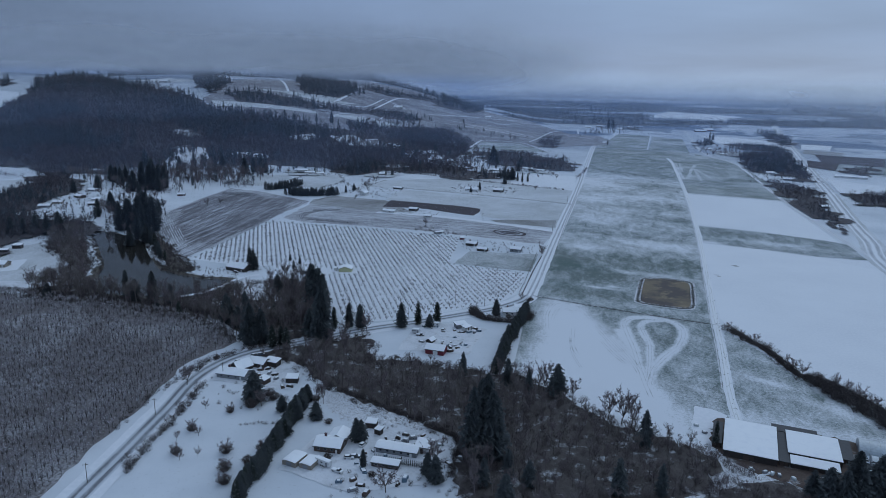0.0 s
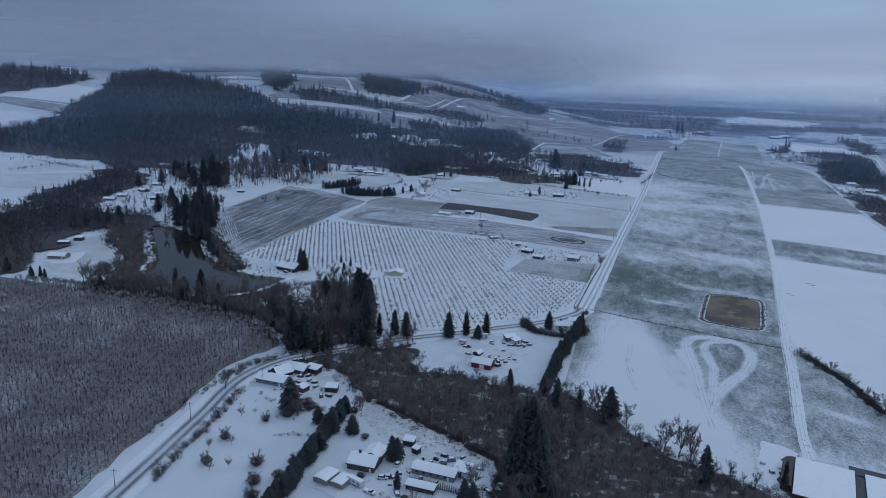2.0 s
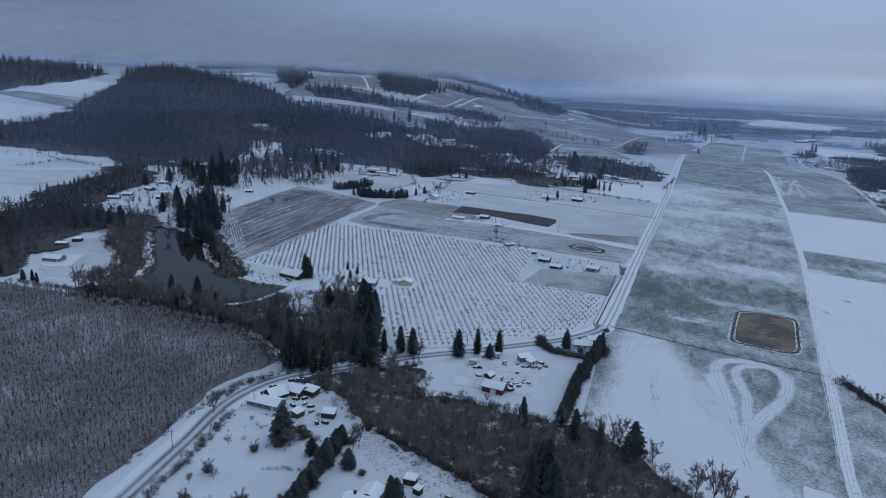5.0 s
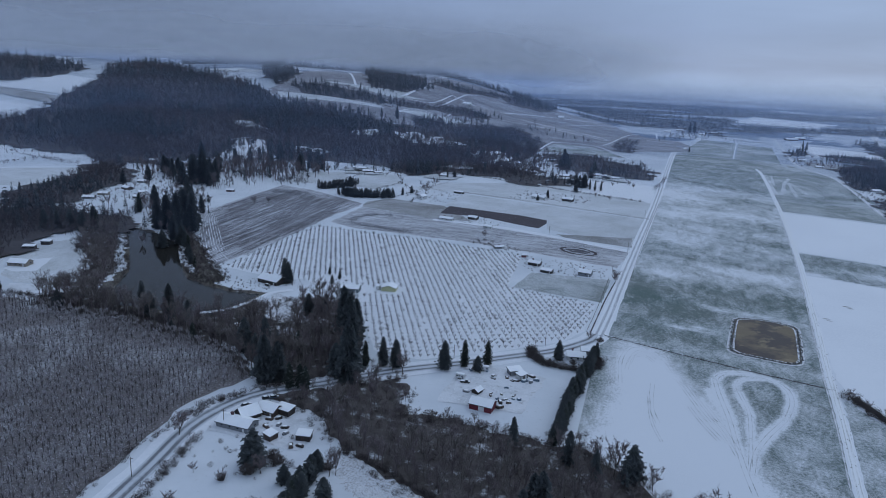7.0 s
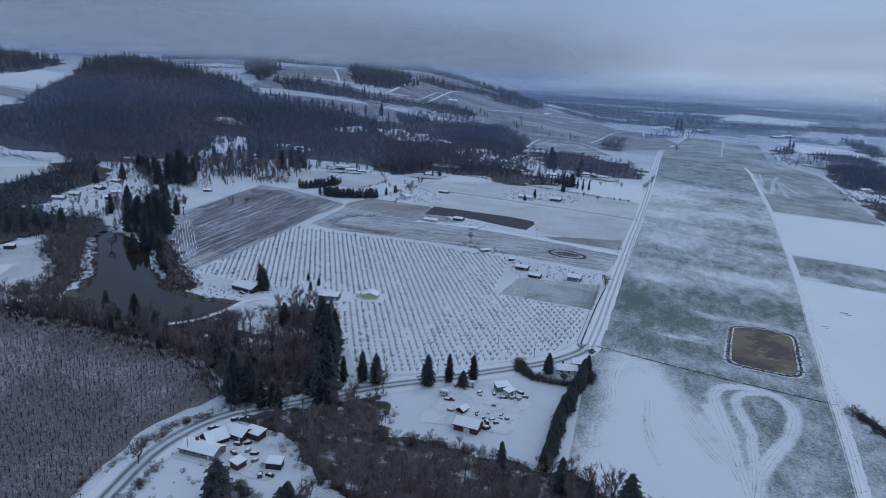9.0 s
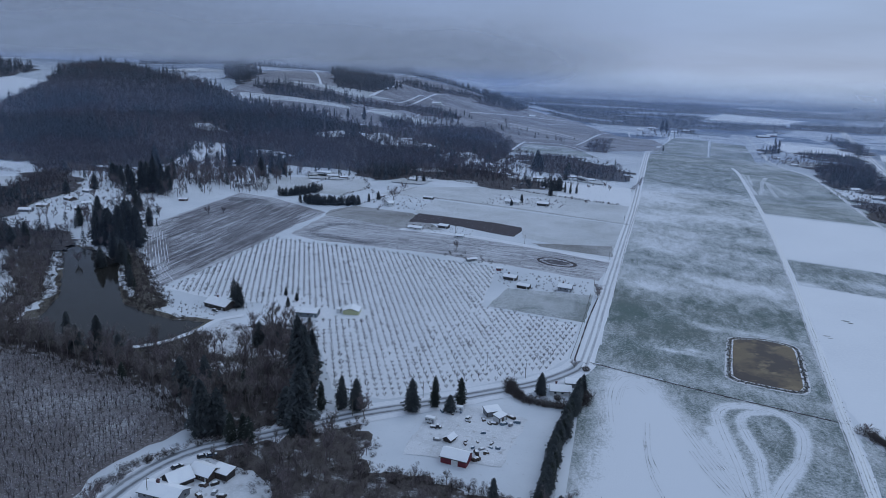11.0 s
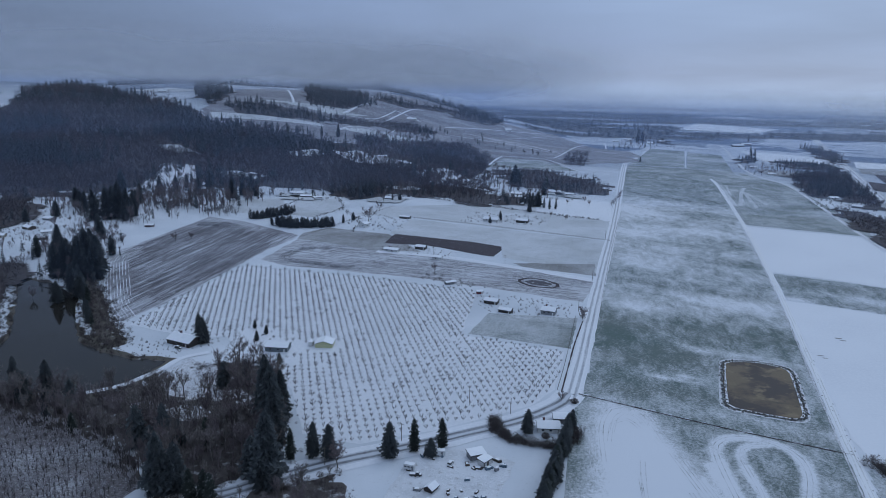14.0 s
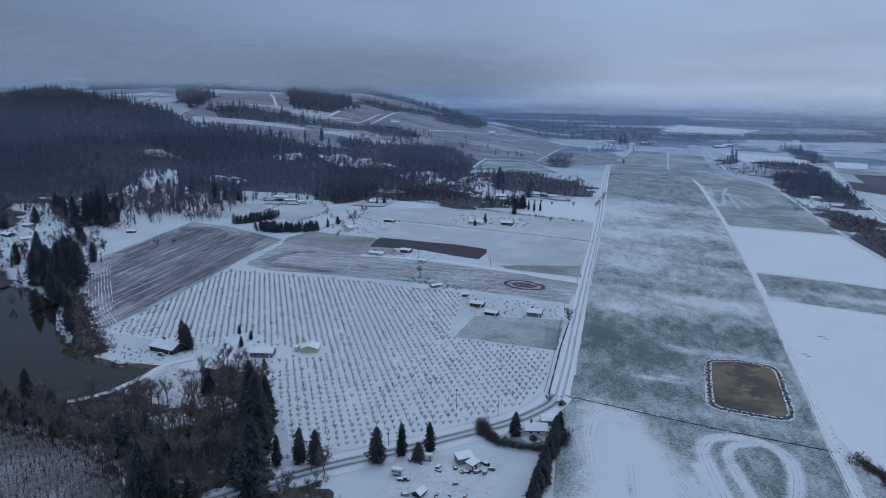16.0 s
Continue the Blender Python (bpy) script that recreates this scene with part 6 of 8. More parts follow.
# ---- woods ----
WOODS = (
    ([(-1013, 1192), (-1088, 1405), (-883, 1298), (-748, 1262), (-649, 1192), (-581, 1206), (-503, 1209), (-441, 1201), (-382, 1044), (-323, 862), (-403, 864), (-463, 833), (-533, 938), (-565, 927), (-569, 862), (-571, 805), (-579, 745), (-589, 711), (-700, 760)], 7.6, 0.30, 17),
    ([(-441, 1190), (-375, 1245), (-330, 1215), (-304, 1260), (-250, 1290), (-180, 1159), (-140, 930), (-175, 880), (-225, 860), (-300, 850), (-330, 880), (-382, 1044)], 8.5, 0.32, 14),
    ([(-592, 716), (-607, 764), (-595, 807), (-582, 851), (-562, 918), (-535, 940), (-512, 860), (-524, 812), (-534, 770), (-550, 738), (-566, 718)], 7.0, 0.55, 16),
    ([(-382, 1044), (-333, 1046), (-277, 1077), (-245, 956), (-246, 863), (-249, 829), (-273, 808), (-309, 835)], 7.0, 0.35, 15),) + (
    ([(-368, 1257), (-307, 1351), (-240, 1323), (-180, 1159), (-165, 1039), (-212, 1080), (-260, 1149), (-304, 1149), (-332, 1215)], 7.5, 0.3, 14),
    ([(-239, 935), (-204, 970), (-139, 916), (-129, 813), (-177, 843), (-217, 851)], 7.0, 0.12, 8),
    ([(-164, 1110), (-101, 1153), (-44, 1081), (-2, 1020), (-5, 931), (-67, 949), (-115, 971)], 5.5, 0.05, 7),
    ([(-260, 1400), (-189, 1269), (-189, 1096), (-165, 1013), (-137, 864), (-225, 852), (-250, 1000), (-300, 1300)], 7.5, 0.22, 12),
    ([(-139, 882), (-93, 916), (-84, 840), (-125, 826)], 7.0, 0.35, 9),) + (
    ([(-771, 1853), (-700, 1881), (-530, 1645), (-481, 1571), (-517, 1400), (-564, 1392)], 9.0, 0.75, 17),
    ([(-688, 1292), (-663, 1328), (-592, 1341), (-520, 1366), (-498, 1309), (-563, 1276), (-627, 1256)], 8.0, 0.7, 14),
    ([(-517, 1357), (-465, 1380), (-388, 1498), (-330, 1470), (-322, 1440), (-358, 1420), (-424, 1385), (-484, 1310)], 6.5, 0.6, 13),
    ([(-520, 1655), (-447, 1632), (-386, 1695), (-335, 1728), (-320, 1800), (-390, 1775), (-450, 1715), (-525, 1735)], 8.0, 0.7, 13),
    ([(-1150, 1600), (-900, 1860), (-700, 1950), (-450, 1930), (-330, 1850), (-330, 1960), (-500, 2060), (-900, 2060), (-1250, 1760)], 11.0, 0.7, 16),
    ([(-405, 1215), (-370, 1228), (-352, 1268), (-396, 1305), (-425, 1255)], 6.5, 0.8, 15),
    ([(-345, 1205), (-303, 1172), (-245, 1180), (-262, 1290), (-275, 1372), (-325, 1340), (-348, 1287)], 7.0, 0.35, 12),

    ([(-889, 1534), (-822, 1533), (-719, 1401), (-705, 1282), (-768, 1344)], 8.0, 0.8, 17),
    ([(-79, 1310), (-63, 1402), (-33, 1377), (-39, 1226), (-66, 1240)], 9.0, 0.1, 14),
    ([(-341, 1663), (-370, 2030), (-250, 1934), (-259, 1729)], 11.0, 0.6, 15),) + (
    ([(250, 1199), (280, 1268), (346, 1272), (303, 1040), (288, 940), (268, 935), (262, 1010), (243, 1064)], 6.0, 0.25, 12),
    ([(219, 1441), (261, 1510), (238, 1381), (208, 1351)], 8.0, 0.6, 10),
    ([(396, 1653), (422, 1546), (382, 1411), (374, 1529)], 9.0, 0.7, 15),
    ([(404, 1772), (400, 1617), (398, 1512), (412, 1512), (418, 1617), (420, 1772)], 6.0, 0.5, 13),
    ([(265, 1368), (354, 1303), (352, 1292), (262, 1355)], 4.5, 0.8, 8),
    ([(216, 700), (219, 830), (224, 925), (240, 930), (266, 862), (262, 815), (248, 760), (236, 705), (226, 640), (219, 610)], 3.9, 0.12, 6), ([(230, 1005), (234, 1100), (250, 1199), (300, 1230), (262, 1010)], 5.0, 0.12, 8),
    ([(272, 1408), (284, 1440), (368, 1420), (352, 1318), (338, 1290)], 4.6, 0.95, 6), ([(352, 1060), (400, 1120), (420, 1110), (372, 1000)], 7.0, 0.1, 6),
    ([(293, 772), (330, 846), (372, 830), (330, 738)], 6.0, 0.35, 10),) + (
    ([(290, 827), (340, 845), (320, 760), (275, 752)], 6.5, 0.3, 11),
    ([(-1390, 1234), (-1232, 1228), (-1055, 1176), (-998, 1113), (-1012, 1009), (-1053, 934), (-1250, 1020)], 10.0, 0.6, 17),
    ([(-883, 781), (-859, 854), (-903, 968), (-925, 1064), (-860, 1100), (-769, 990), (-638, 822), (-613, 748), (-643, 725), (-713, 726), (-796, 704)], 7.5, 0.3, 14),
    ([(-540, 530), (-552, 589), (-575, 654), (-625, 722), (-590, 722), (-548, 678), (-503, 625), (-492, 588), (-473, 542), (-462, 510), (-466, 482), (-520, 495)], 4.6, 0.05, 10),) + (
    ([(-505, 448), (-460, 488), (-383, 491), (-359, 461), (-370, 438), (-398, 414), (-387, 388), (-355, 340), (-352, 315), (-420, 320)], 5.0, 0.25, 12),
)
hill_firs, hill_bares = [], []
for s in range(5):
    hill_firs.append(fir_arrays(90 + s, 10, 6, 0.17, 0, 0, 0.04, 0.3, 0.7, 0.7, 1.3)[1])
    (tv, tf), (cv, cf) = bare_arrays(95 + s, 5, 4, 4, 0.36, 0.046, 1, 0.25)
    hill_bares.append((np.concatenate([tv, cv]), np.concatenate([tf, cf + len(tv)])))
firs, bares, browns = [], [], []
YARDS = ((-107, 906), (-66, 935), (-48, 923), (-199, 1000), (-221, 1066), (-338, 825), (-322, 810), (-462, 920), (-440, 923), (-235, 826), (-340, 1147), (-290, 1110), (-218, 1205), (-171, 985), (-377, 1150))


def in_yard(x, y):
    """Open ground round a house in the wood, wider on its south side."""
    return any(abs(x - hx) < 13 and -26 < y - hy < 9 for hx, hy in YARDS)


CLEARINGS = ([(-470, 1075), (-440, 1130), (-418, 1120), (-425, 1070)], [(-640, 1010), (-610, 1030), (-560, 1000), (-590, 985)], [(-270, 905), (-235, 930), (-215, 905), (-240, 885)], [(-190, 1030), (-172, 1075), (-150, 1060), (-160, 1015)])
for k, (poly, spacing, share, height) in enumerate(WOODS):
    land("forest_floor", poly, M["forest_litter"], 4.0, 0.30 + 0.025 * k, "dark forest floor under leafless trees and firs", "forest floor", 26.0)
    x, y = fill(poly, spacing, 46 + k, 0.5, 0.95)
    for a, b in zip(x, y):
        if in_yard(a, b) or any(inside(c, a, b) for c in CLEARINGS):
            continue
        patchy = noise.noise(Vector((a * 0.008, b * 0.008, 0.3)))
        q = 1.1 * patchy + 0.4 * noise.noise(Vector((a * 0.03, b * 0.03, 5.3))) + rng.gauss(0, 0.16)
        z = float(rise_at(a, b)) - 0.3
        fir = q > (0.5 - share) * 1.3
        h = height * (rng.choice((0.75, 0.85, 1.0, 1.1, 1.35)) * rng.uniform(0.9, 1.1) if fir else rng.uniform(0.6, 0.95))
        if line_distance(poly + poly[:1], a, b) < 18 and rng.random() < 0.35:
            continue
        h *= 1 + 0.35 * noise.noise(Vector((a * 0.014, b * 0.014, 9.1)))
        (firs if fir else browns if noise.noise(Vector((a * 0.007, b * 0.007, 3.7))) + rng.gauss(0, 0.12) > 0 else bares).append((a, b, z, h, rng.uniform(0.9, 1.25)))
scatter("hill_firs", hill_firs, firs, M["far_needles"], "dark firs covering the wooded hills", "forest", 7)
scatter("hill_bare_wood", hill_bares, bares, M["far_twigs"], "leafless grey woodland covering the hills", "forest", 8)
scatter("hill_bare_wood", hill_bares, browns, M["hill_brown"], "leafless brown woodland covering the hills", "forest", 9)

# single firs and groves between the fields
for x, y, h in ((-268, 403, 9), (-262, 399, 7.5), (-274, 411, 10), (-281, 418, 8), (-289, 430, 11), (-296, 436, 12), (-314, 448, 17), (-306, 446, 14), (-357, 519, 21), (-352, 512, 18), (-408, 592, 16), (-402, 586, 13), (-505, 687, 19), (-498, 682, 17), (-491, 676, 18), (-482, 670, 19), (-476, 664, 14), (-510, 694, 15), (-527, 784, 24), (-520, 778, 20), (-396, 535, 15), (-402, 541, 17), (-425, 652, 26), (-418, 640, 20), (-443, 634, 22), (-342, 479, 24), (-331, 475, 27), (-331, 482, 30), (-324, 483, 26), (-326, 470, 22), (-318, 474, 24), (-336, 488, 20), (-393, 511, 16), (-377, 513, 14), (-389, 573, 15), (-478, 702, 20), (-485, 684, 18), (-437, 641, 30), (-430, 648, 33), (-436, 655, 30),
                (-424, 660, 24), (-396, 515, 14), (-307, 428, 13), (-302, 440, 14), (-335, 497, 22), (-349, 530, 15), (-493, 611, 13), (-486, 638, 16), (-344, 470, 23), (-338, 472, 25), (-435, 786, 20), (-483, 788, 17), (-467, 794, 19), (-466, 814, 17), (-443, 821, 22),) + (
                (-391, 800, 19), (-393, 780, 20), (-391, 820, 21), (-400, 795, 20), (-384, 806, 21), (-410, 815, 18), (-375, 800, 17), (-117, 972, 27), (-113, 968, 22), (-82, 833, 14), (-77, 836, 16), (-86, 838, 15), (-77, 915, 15), (-79, 983, 14), (-111, 731, 6), (-104, 748, 9),
                (-82, 800, 10), (67, 1791, 24), (77, 1796, 22), (-409, 435, 15), (-402, 439, 14), (-395, 443, 16), (-385, 443, 15), (-381, 450, 17), (-375, 446, 14), (-334, 322, 6), (-330, 324, 7), (-326, 323, 6), (-302, 338, 4.5), (-304, 337, 4), (-356, 326, 10), (-338, 325, 6),) + ( (-450, 700, 17), (-460, 715, 14),
                (-455, 690, 15), (-470, 735, 18), (-498, 745, 14), (-510, 790, 13), (-205, 905, 12), (-160, 1000, 12), (-188, 1010, 13), (-66, 940, 9), (270, 1585, 14), (255, 1500, 13), (265, 1520, 15), (242, 1400, 12), (-236, 690, 8), (-232, 705, 8), (-229, 820, 8), (-222, 824, 9), (50, 1330, 9)):
    plant(FIRS[rng.randrange(4)], x, y, h, rng.uniform(0.85, 1.1), rng.uniform(0, 360))
for x, y, h in ((-236, 812, 9), (-224, 758, 9), (-60, 780, 5), (-45, 768, 5), (-48, 862, 5), (-25, 860, 6), (-30, 880, 6), (-95, 880, 7), (-130, 900, 7), (-150, 870, 6), (-60, 870, 5), (-500, 590, 8), (-455, 600, 8), (-430, 520, 9), (-360, 500, 7), (-325, 430, 7), (-120, 1340, 9), (-130, 1352, 8)):
    plant(BARES[rng.randrange(3)], x, y, h, rng.uniform(0.9, 1.2), rng.uniform(0, 360))
for x, y, h in ((-564, 1181, 25), (-548, 1179, 22), (-537, 1201, 24), (-516, 1195, 26), (-505, 1204, 22), (-446, 1238, 27), (-491, 1216, 24), (-578, 1190, 21), (-470, 1225, 20), (-640, 1205, 20), (-620, 1200, 22), (-604, 1203, 19), (-525, 1210, 19), (-431, 1232, 20), (-350, 1250, 18), (-161, 1038, 16), (-52, 942, 13), (-64, 822, 15), (-70, 828, 14), (-58, 826, 15), (-92, 845, 12), (-240, 1420, 14), (-330, 1500, 15), (-318, 1490, 13), (-310, 1478, 15), (-255, 1560, 13)):
    plant(FIRS[rng.choice((0, 2))], x, y, h * rng.uniform(0.55, 0.85), rng.uniform(0.6, 0.9), rng.uniform(0, 360))
# clipped dark groves north of the ploughed field
grove_kinds = [fir_arrays(130 + s, 16, 8, 0.24, 2, 0, 0.02, 0.35, 0.42)[1] for s in range(4)]
for line, n, h, w, label in (([(-318, 684), (-309, 694), (-302, 706), (-298, 722)], 46, 8.5, 3.2, "dense dark grove of bushy conifers beside the paddock"), ([(-288, 664), (-276, 660.5), (-264, 661), (-252, 667), (-242, 676)], 80, 8.5, 2.8, "long dense dark grove of conifers above the stubble field")):
    path = curve_points(line, 1.0)
    scatter("conifer_grove", grove_kinds, [(path[int(k * (len(path) - 1) / (n - 1))][0] + rng.gauss(0, w), path[int(k * (len(path) - 1) / (n - 1))][1] + rng.gauss(0, w), 0.0, h * rng.uniform(0.7, 1.15), rng.uniform(0.9, 1.3)) for k in range(n)], M["needles"], label, "grove", 38)
for line in ([(-741, 719), (-704, 694), (-667, 689), (-640, 682), (-609, 679)], [(-760, 738), (-692, 724), (-650, 735)], [(-375, 702), (-322, 707)], [(-320, 710), (-320, 796)], [(-269, 707), (-262, 756), (-285, 810)], [(-215, 655), (-225, 700), (-262, 756)]):
    scatter("hedgerow", hill_bares, [(x + rng.gauss(0, 1.0), y + rng.gauss(0, 1.0), float(rise_at(x, y)), rng.uniform(1.2, 3.2), 1.4) for x, y in curve_points(line, 2.2)], M["shrub_twigs"], "low leafless hedgerow round a paddock", "hedgerow", 37)
# open wood of leafless trees on the snow slope
for poly, n in (([(-470, 700), (-390, 690), (-360, 720), (-400, 790), (-470, 780)], 55), ([(-410, 1135), (-300, 1135), (-280, 1080), (-360, 1075)], 26), ([(-225, 1000), (-150, 960), (-150, 900), (-215, 930)], 22)):
    x, y = fill(poly, 11, 5, 0.5, 0.8)
    scatter("open_wood", wood_kinds, [(a, b, float(rise_at(a, b)), rng.uniform(8, 13), 0.8) for a, b in zip(x, y)][:n * 2], M["dark_twigs"], "scattered leafless trees on a snowy slope", "woodland", 31)
for poly, sp, hh, label in (([(-425, 560), (-395, 500), (-352, 486), (-342, 506), (-356, 540), (-385, 600), (-420, 610)], 3.4, (1.5, 5.0), "leafless scrub on the snowy slope above the lake"),
                            ([(-445, 630), (-400, 625), (-375, 672), (-340, 690), (-345, 712), (-410, 740), (-455, 700)], 4.2, (3.0, 9.0), "thicket of grey leafless trees above the ploughed field"),
                            ([(-600, 700), (-520, 690), (-450, 720), (-470, 800), (-520, 840), (-545, 760)], 6.5, (2.0, 8.0), "leafless thicket and scrub between snowy yards")):
    x, y = fill(poly, sp, 57, 0.5, 0.75)
    scatter("thicket", hill_bares, [(a, b, float(rise_at(a, b)) - 0.1, rng.uniform(*hh), rng.uniform(0.9, 1.3)) for a, b in zip(x, y) if not in_yard(a, b) and noise.noise(Vector((a * 0.03, b * 0.03, 2.2))) > -0.12], M["far_twigs"], label, "thicket", 39)
zone_firs, zone_bares = [], []
for poly, sp, share, h in (([(-600, 690), (-560, 800), (-520, 850), (-430, 870), (-330, 865), (-300, 830), (-340, 790), (-400, 700), (-380, 640), (-440, 620), (-500, 650)], 11.5, 0.4, 12), ([(-470, 690), (-380, 690), (-350, 740), (-380, 800), (-470, 800)], 9, 0.15, 14),
                           ([(-300, 840), (-240, 830), (-180, 870), (-120, 840), (-20, 950), (-10, 1060), (-150, 1100), (-280, 1080)], 9.5, 0.3, 10), ([(-420, 560), (-350, 500), (-310, 480), (-300, 460), (-340, 455), (-420, 520)], 9, 0.35, 13),
                           ([(-620, 720), (-520, 550), (-480, 510), (-420, 500), (-400, 560), (-430, 640), (-480, 680), (-560, 720)], 15, 0.25, 7), ([(-392, 495), (-345, 478), (-322, 474), (-325, 500), (-360, 560), (-395, 610), (-430, 600)], 8.5, 0.22, 8),) + ( ([(-560, 930), (-470, 800), (-440, 810), (-500, 930)], 12, 0.5, 13), ([(-800, 690), (-700, 715), (-640, 690), (-660, 670)], 11, 0.3, 6),
                           ([(-430, 1140), (-300, 1150), (-270, 1090), (-380, 1050)], 14, 0.4, 12), ([(-408, 1297), (-330, 1440), (-263, 1231), (-360, 1148)], 12, 0.45, 13), ([(-300, 1420), (-120, 1330), (-90, 1400), (-250, 1500)], 26, 0.6, 10), ([(200, 1200), (300, 1210), (300, 1330), (205, 1330)], 13, 0.3, 9), ([(-60, 1440), (0, 1520), (60, 1850), (130, 1850), (90, 1600)], 16, 0.4, 9),) + ( ([(-250, 1150), (-180, 1165), (-100, 1120), (-40, 1130), (-160, 1060)], 10, 0.1, 8),):
    x, y = fill(poly, sp, 91, 0.5, 0.7)
    for a, b in zip(x, y):
        if in_yard(a, b):
            continue
        (zone_firs if rng.random() < share else zone_bares).append((a, b, float(rise_at(a, b)) - 0.1, h * rng.uniform(0.55, 1.3), rng.uniform(0.9, 1.25)))
scatter("settlement_firs", hill_firs, zone_firs, M["needles"], "dark firs scattered among snowy yards", "trees", 33)
scatter("settlement_trees", wood_kinds, zone_bares, M["dark_twigs"], "leafless trees scattered among snowy yards", "trees", 34)
for line, h, sp, wd in (([(259, 1351), (295, 1332), (331, 1280)], 8, 3.0, 4.0), ([(-677, 627), (-672, 660), (-666, 686), (-616, 681)], 4, 2.5, 2.5), ([(119, 1642), (208, 1560)], 6, 9.0, 0.3), ([(0, 868), (10, 960)], 4, 3.5, 1.5)):
    scatter("hedgerow", hill_bares, [(x + rng.gauss(0, wd), y + rng.gauss(0, wd), float(rise_at(x, y)), h * rng.uniform(0.7, 1.2), 1.3) for x, y in curve_points(line, sp)], M["dark_twigs"], "dark leafless hedgerow between fields", "hedgerow", 32)
for ob in spare:
    for o in (ob, *ob.children_recursive):
        bpy.data.objects.remove(o)

# distant woods of the valley floor: ragged belts, each with its dark floor
dist = []
drng = np.random.RandomState(9)


def belt(a, b):
    """Above zero where the valley floor is wooded."""
    q = noise.noise(Vector((a * 0.0015, b * 0.0058, 4.4))) + 0.45 * noise.noise(Vector((a * 0.006, b * 0.014, 1.1)))
    q += 0.35 * smoothstep(900, 300, abs(a + 100)) * smoothstep(2500, 1800, b) + 0.02 + 0.26 * smoothstep(2080, 2250, b - 0.25 * a) * (1 - 0.9 * smoothstep(150, 620, a))
    if inside([(190, 2190), (290, 2760), (560, 2560), (420, 2200)], a, b) or (a > 130 and b < 1900) or (-380 < a < 120 and b < 1880) or b < 1720 or float(rise_at(a, b)) > 18:
        q = -1
    return q


CELL = 26.0
xx, yy = np.meshgrid(np.arange(-1500, 2100, CELL), np.arange(1720, 3560, CELL))
wooded = np.array([[(-0.44 * b - 150 < a < 0.55 * b + 60) and belt(a + CELL / 2, b + CELL / 2) > 0 for a, b in zip(ra, rb)] for ra, rb in zip(xx, yy)])
nw = xx.shape[1]
cells = np.argwhere(wooded[:-1, :-1])
i = cells[:, 0] * nw + cells[:, 1]
wx, wy = xx + 7 * np.sin(yy * 0.9), yy + 7 * np.sin(xx * 1.3)
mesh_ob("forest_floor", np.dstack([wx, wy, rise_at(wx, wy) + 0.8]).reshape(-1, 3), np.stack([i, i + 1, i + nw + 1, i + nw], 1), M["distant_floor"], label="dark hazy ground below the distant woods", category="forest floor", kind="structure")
for r, c in cells:
    far_off = yy[r, c] > 2600
    for _ in range(2 if far_off else 4):
        a, b = float(xx[r, c] + drng.uniform(-4, CELL + 4)), float(yy[r, c] + drng.uniform(-4, CELL + 4))
        dist.append((a, b, float(rise_at(a, b)) - 0.3, drng.choice([6, 8, 9, 10, 12, 16]) * drng.uniform(0.8, 1.15), drng.uniform(0.7, 1.2)))
crude = [fir_arrays(120 + s, 4, 5, 0.30, 0, 0, 0.05, 0.4, 0.6, 0.8, 1.3)[1] for s in range(5)]
scatter("distant_wood", crude, [d for d in dist if d[1] > 2250], M["distant_wood"], "distant woods across the valley floor, haze put into their colour", "forest", 10)
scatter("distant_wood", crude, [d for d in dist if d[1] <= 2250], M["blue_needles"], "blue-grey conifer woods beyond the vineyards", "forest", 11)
for c in CLEARINGS + tuple([(hx - 15, hy - 20), (hx - 17, hy + 4), (hx, hy + 12), (hx + 16, hy + 5), (hx + 14, hy - 22)] for hx, hy in YARDS):
    land("field_clearing", c, M["thin_snow"], 2.5, 1.0, "snowy clearing in the wooded hillside", "field", 14.0)

# ---- mist over the valley and low cloud on the hilltops: see-through sheets that add haze ----
def mist_curtain(radius, low, cloud, base, label):
    """A bent curtain of mist across the valley; low: its thickness near the ground, cloud: that of the deck above the height base on the hill side."""
    n, rows = 96, 22
    az, zz = np.meshgrid(np.linspace(radians(-52), radians(52), n), np.linspace(-6, 250, rows))
    r = radius * (1 + 0.03 * np.sin(az * 9 + radius))
    x, y = -20 + r * np.sin(az), 80 + r * np.cos(az)
    hill = smoothstep(0.08, -0.28, az)
    dip = 10 * np.sin(az * 13 + radius * 0.01) + 6 * np.sin(az * 31)
    t = low * (1 + (0.6 * smoothstep(0.05, 0.4, az) if radius > 2000 else 0)) * (1 - smoothstep(70, 130, zz)) + cloud * hill * smoothstep(base - 24, base + 34, zz + dip)
    t = t * (1 - smoothstep(165, 245, zz))
    i = (np.arange(rows - 1)[:, None] * n + np.arange(n - 1)).ravel()
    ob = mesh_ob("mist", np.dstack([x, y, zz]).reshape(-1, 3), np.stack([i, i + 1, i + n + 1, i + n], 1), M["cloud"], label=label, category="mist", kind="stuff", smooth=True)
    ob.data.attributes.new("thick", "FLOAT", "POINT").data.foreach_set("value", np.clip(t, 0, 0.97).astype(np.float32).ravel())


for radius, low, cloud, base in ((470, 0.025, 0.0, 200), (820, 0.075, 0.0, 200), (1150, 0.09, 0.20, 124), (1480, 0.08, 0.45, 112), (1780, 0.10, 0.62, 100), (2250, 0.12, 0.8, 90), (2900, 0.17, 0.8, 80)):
    mist_curtain(radius, low, cloud, base, "thin sheet standing in for haze and mist under the low cloud")


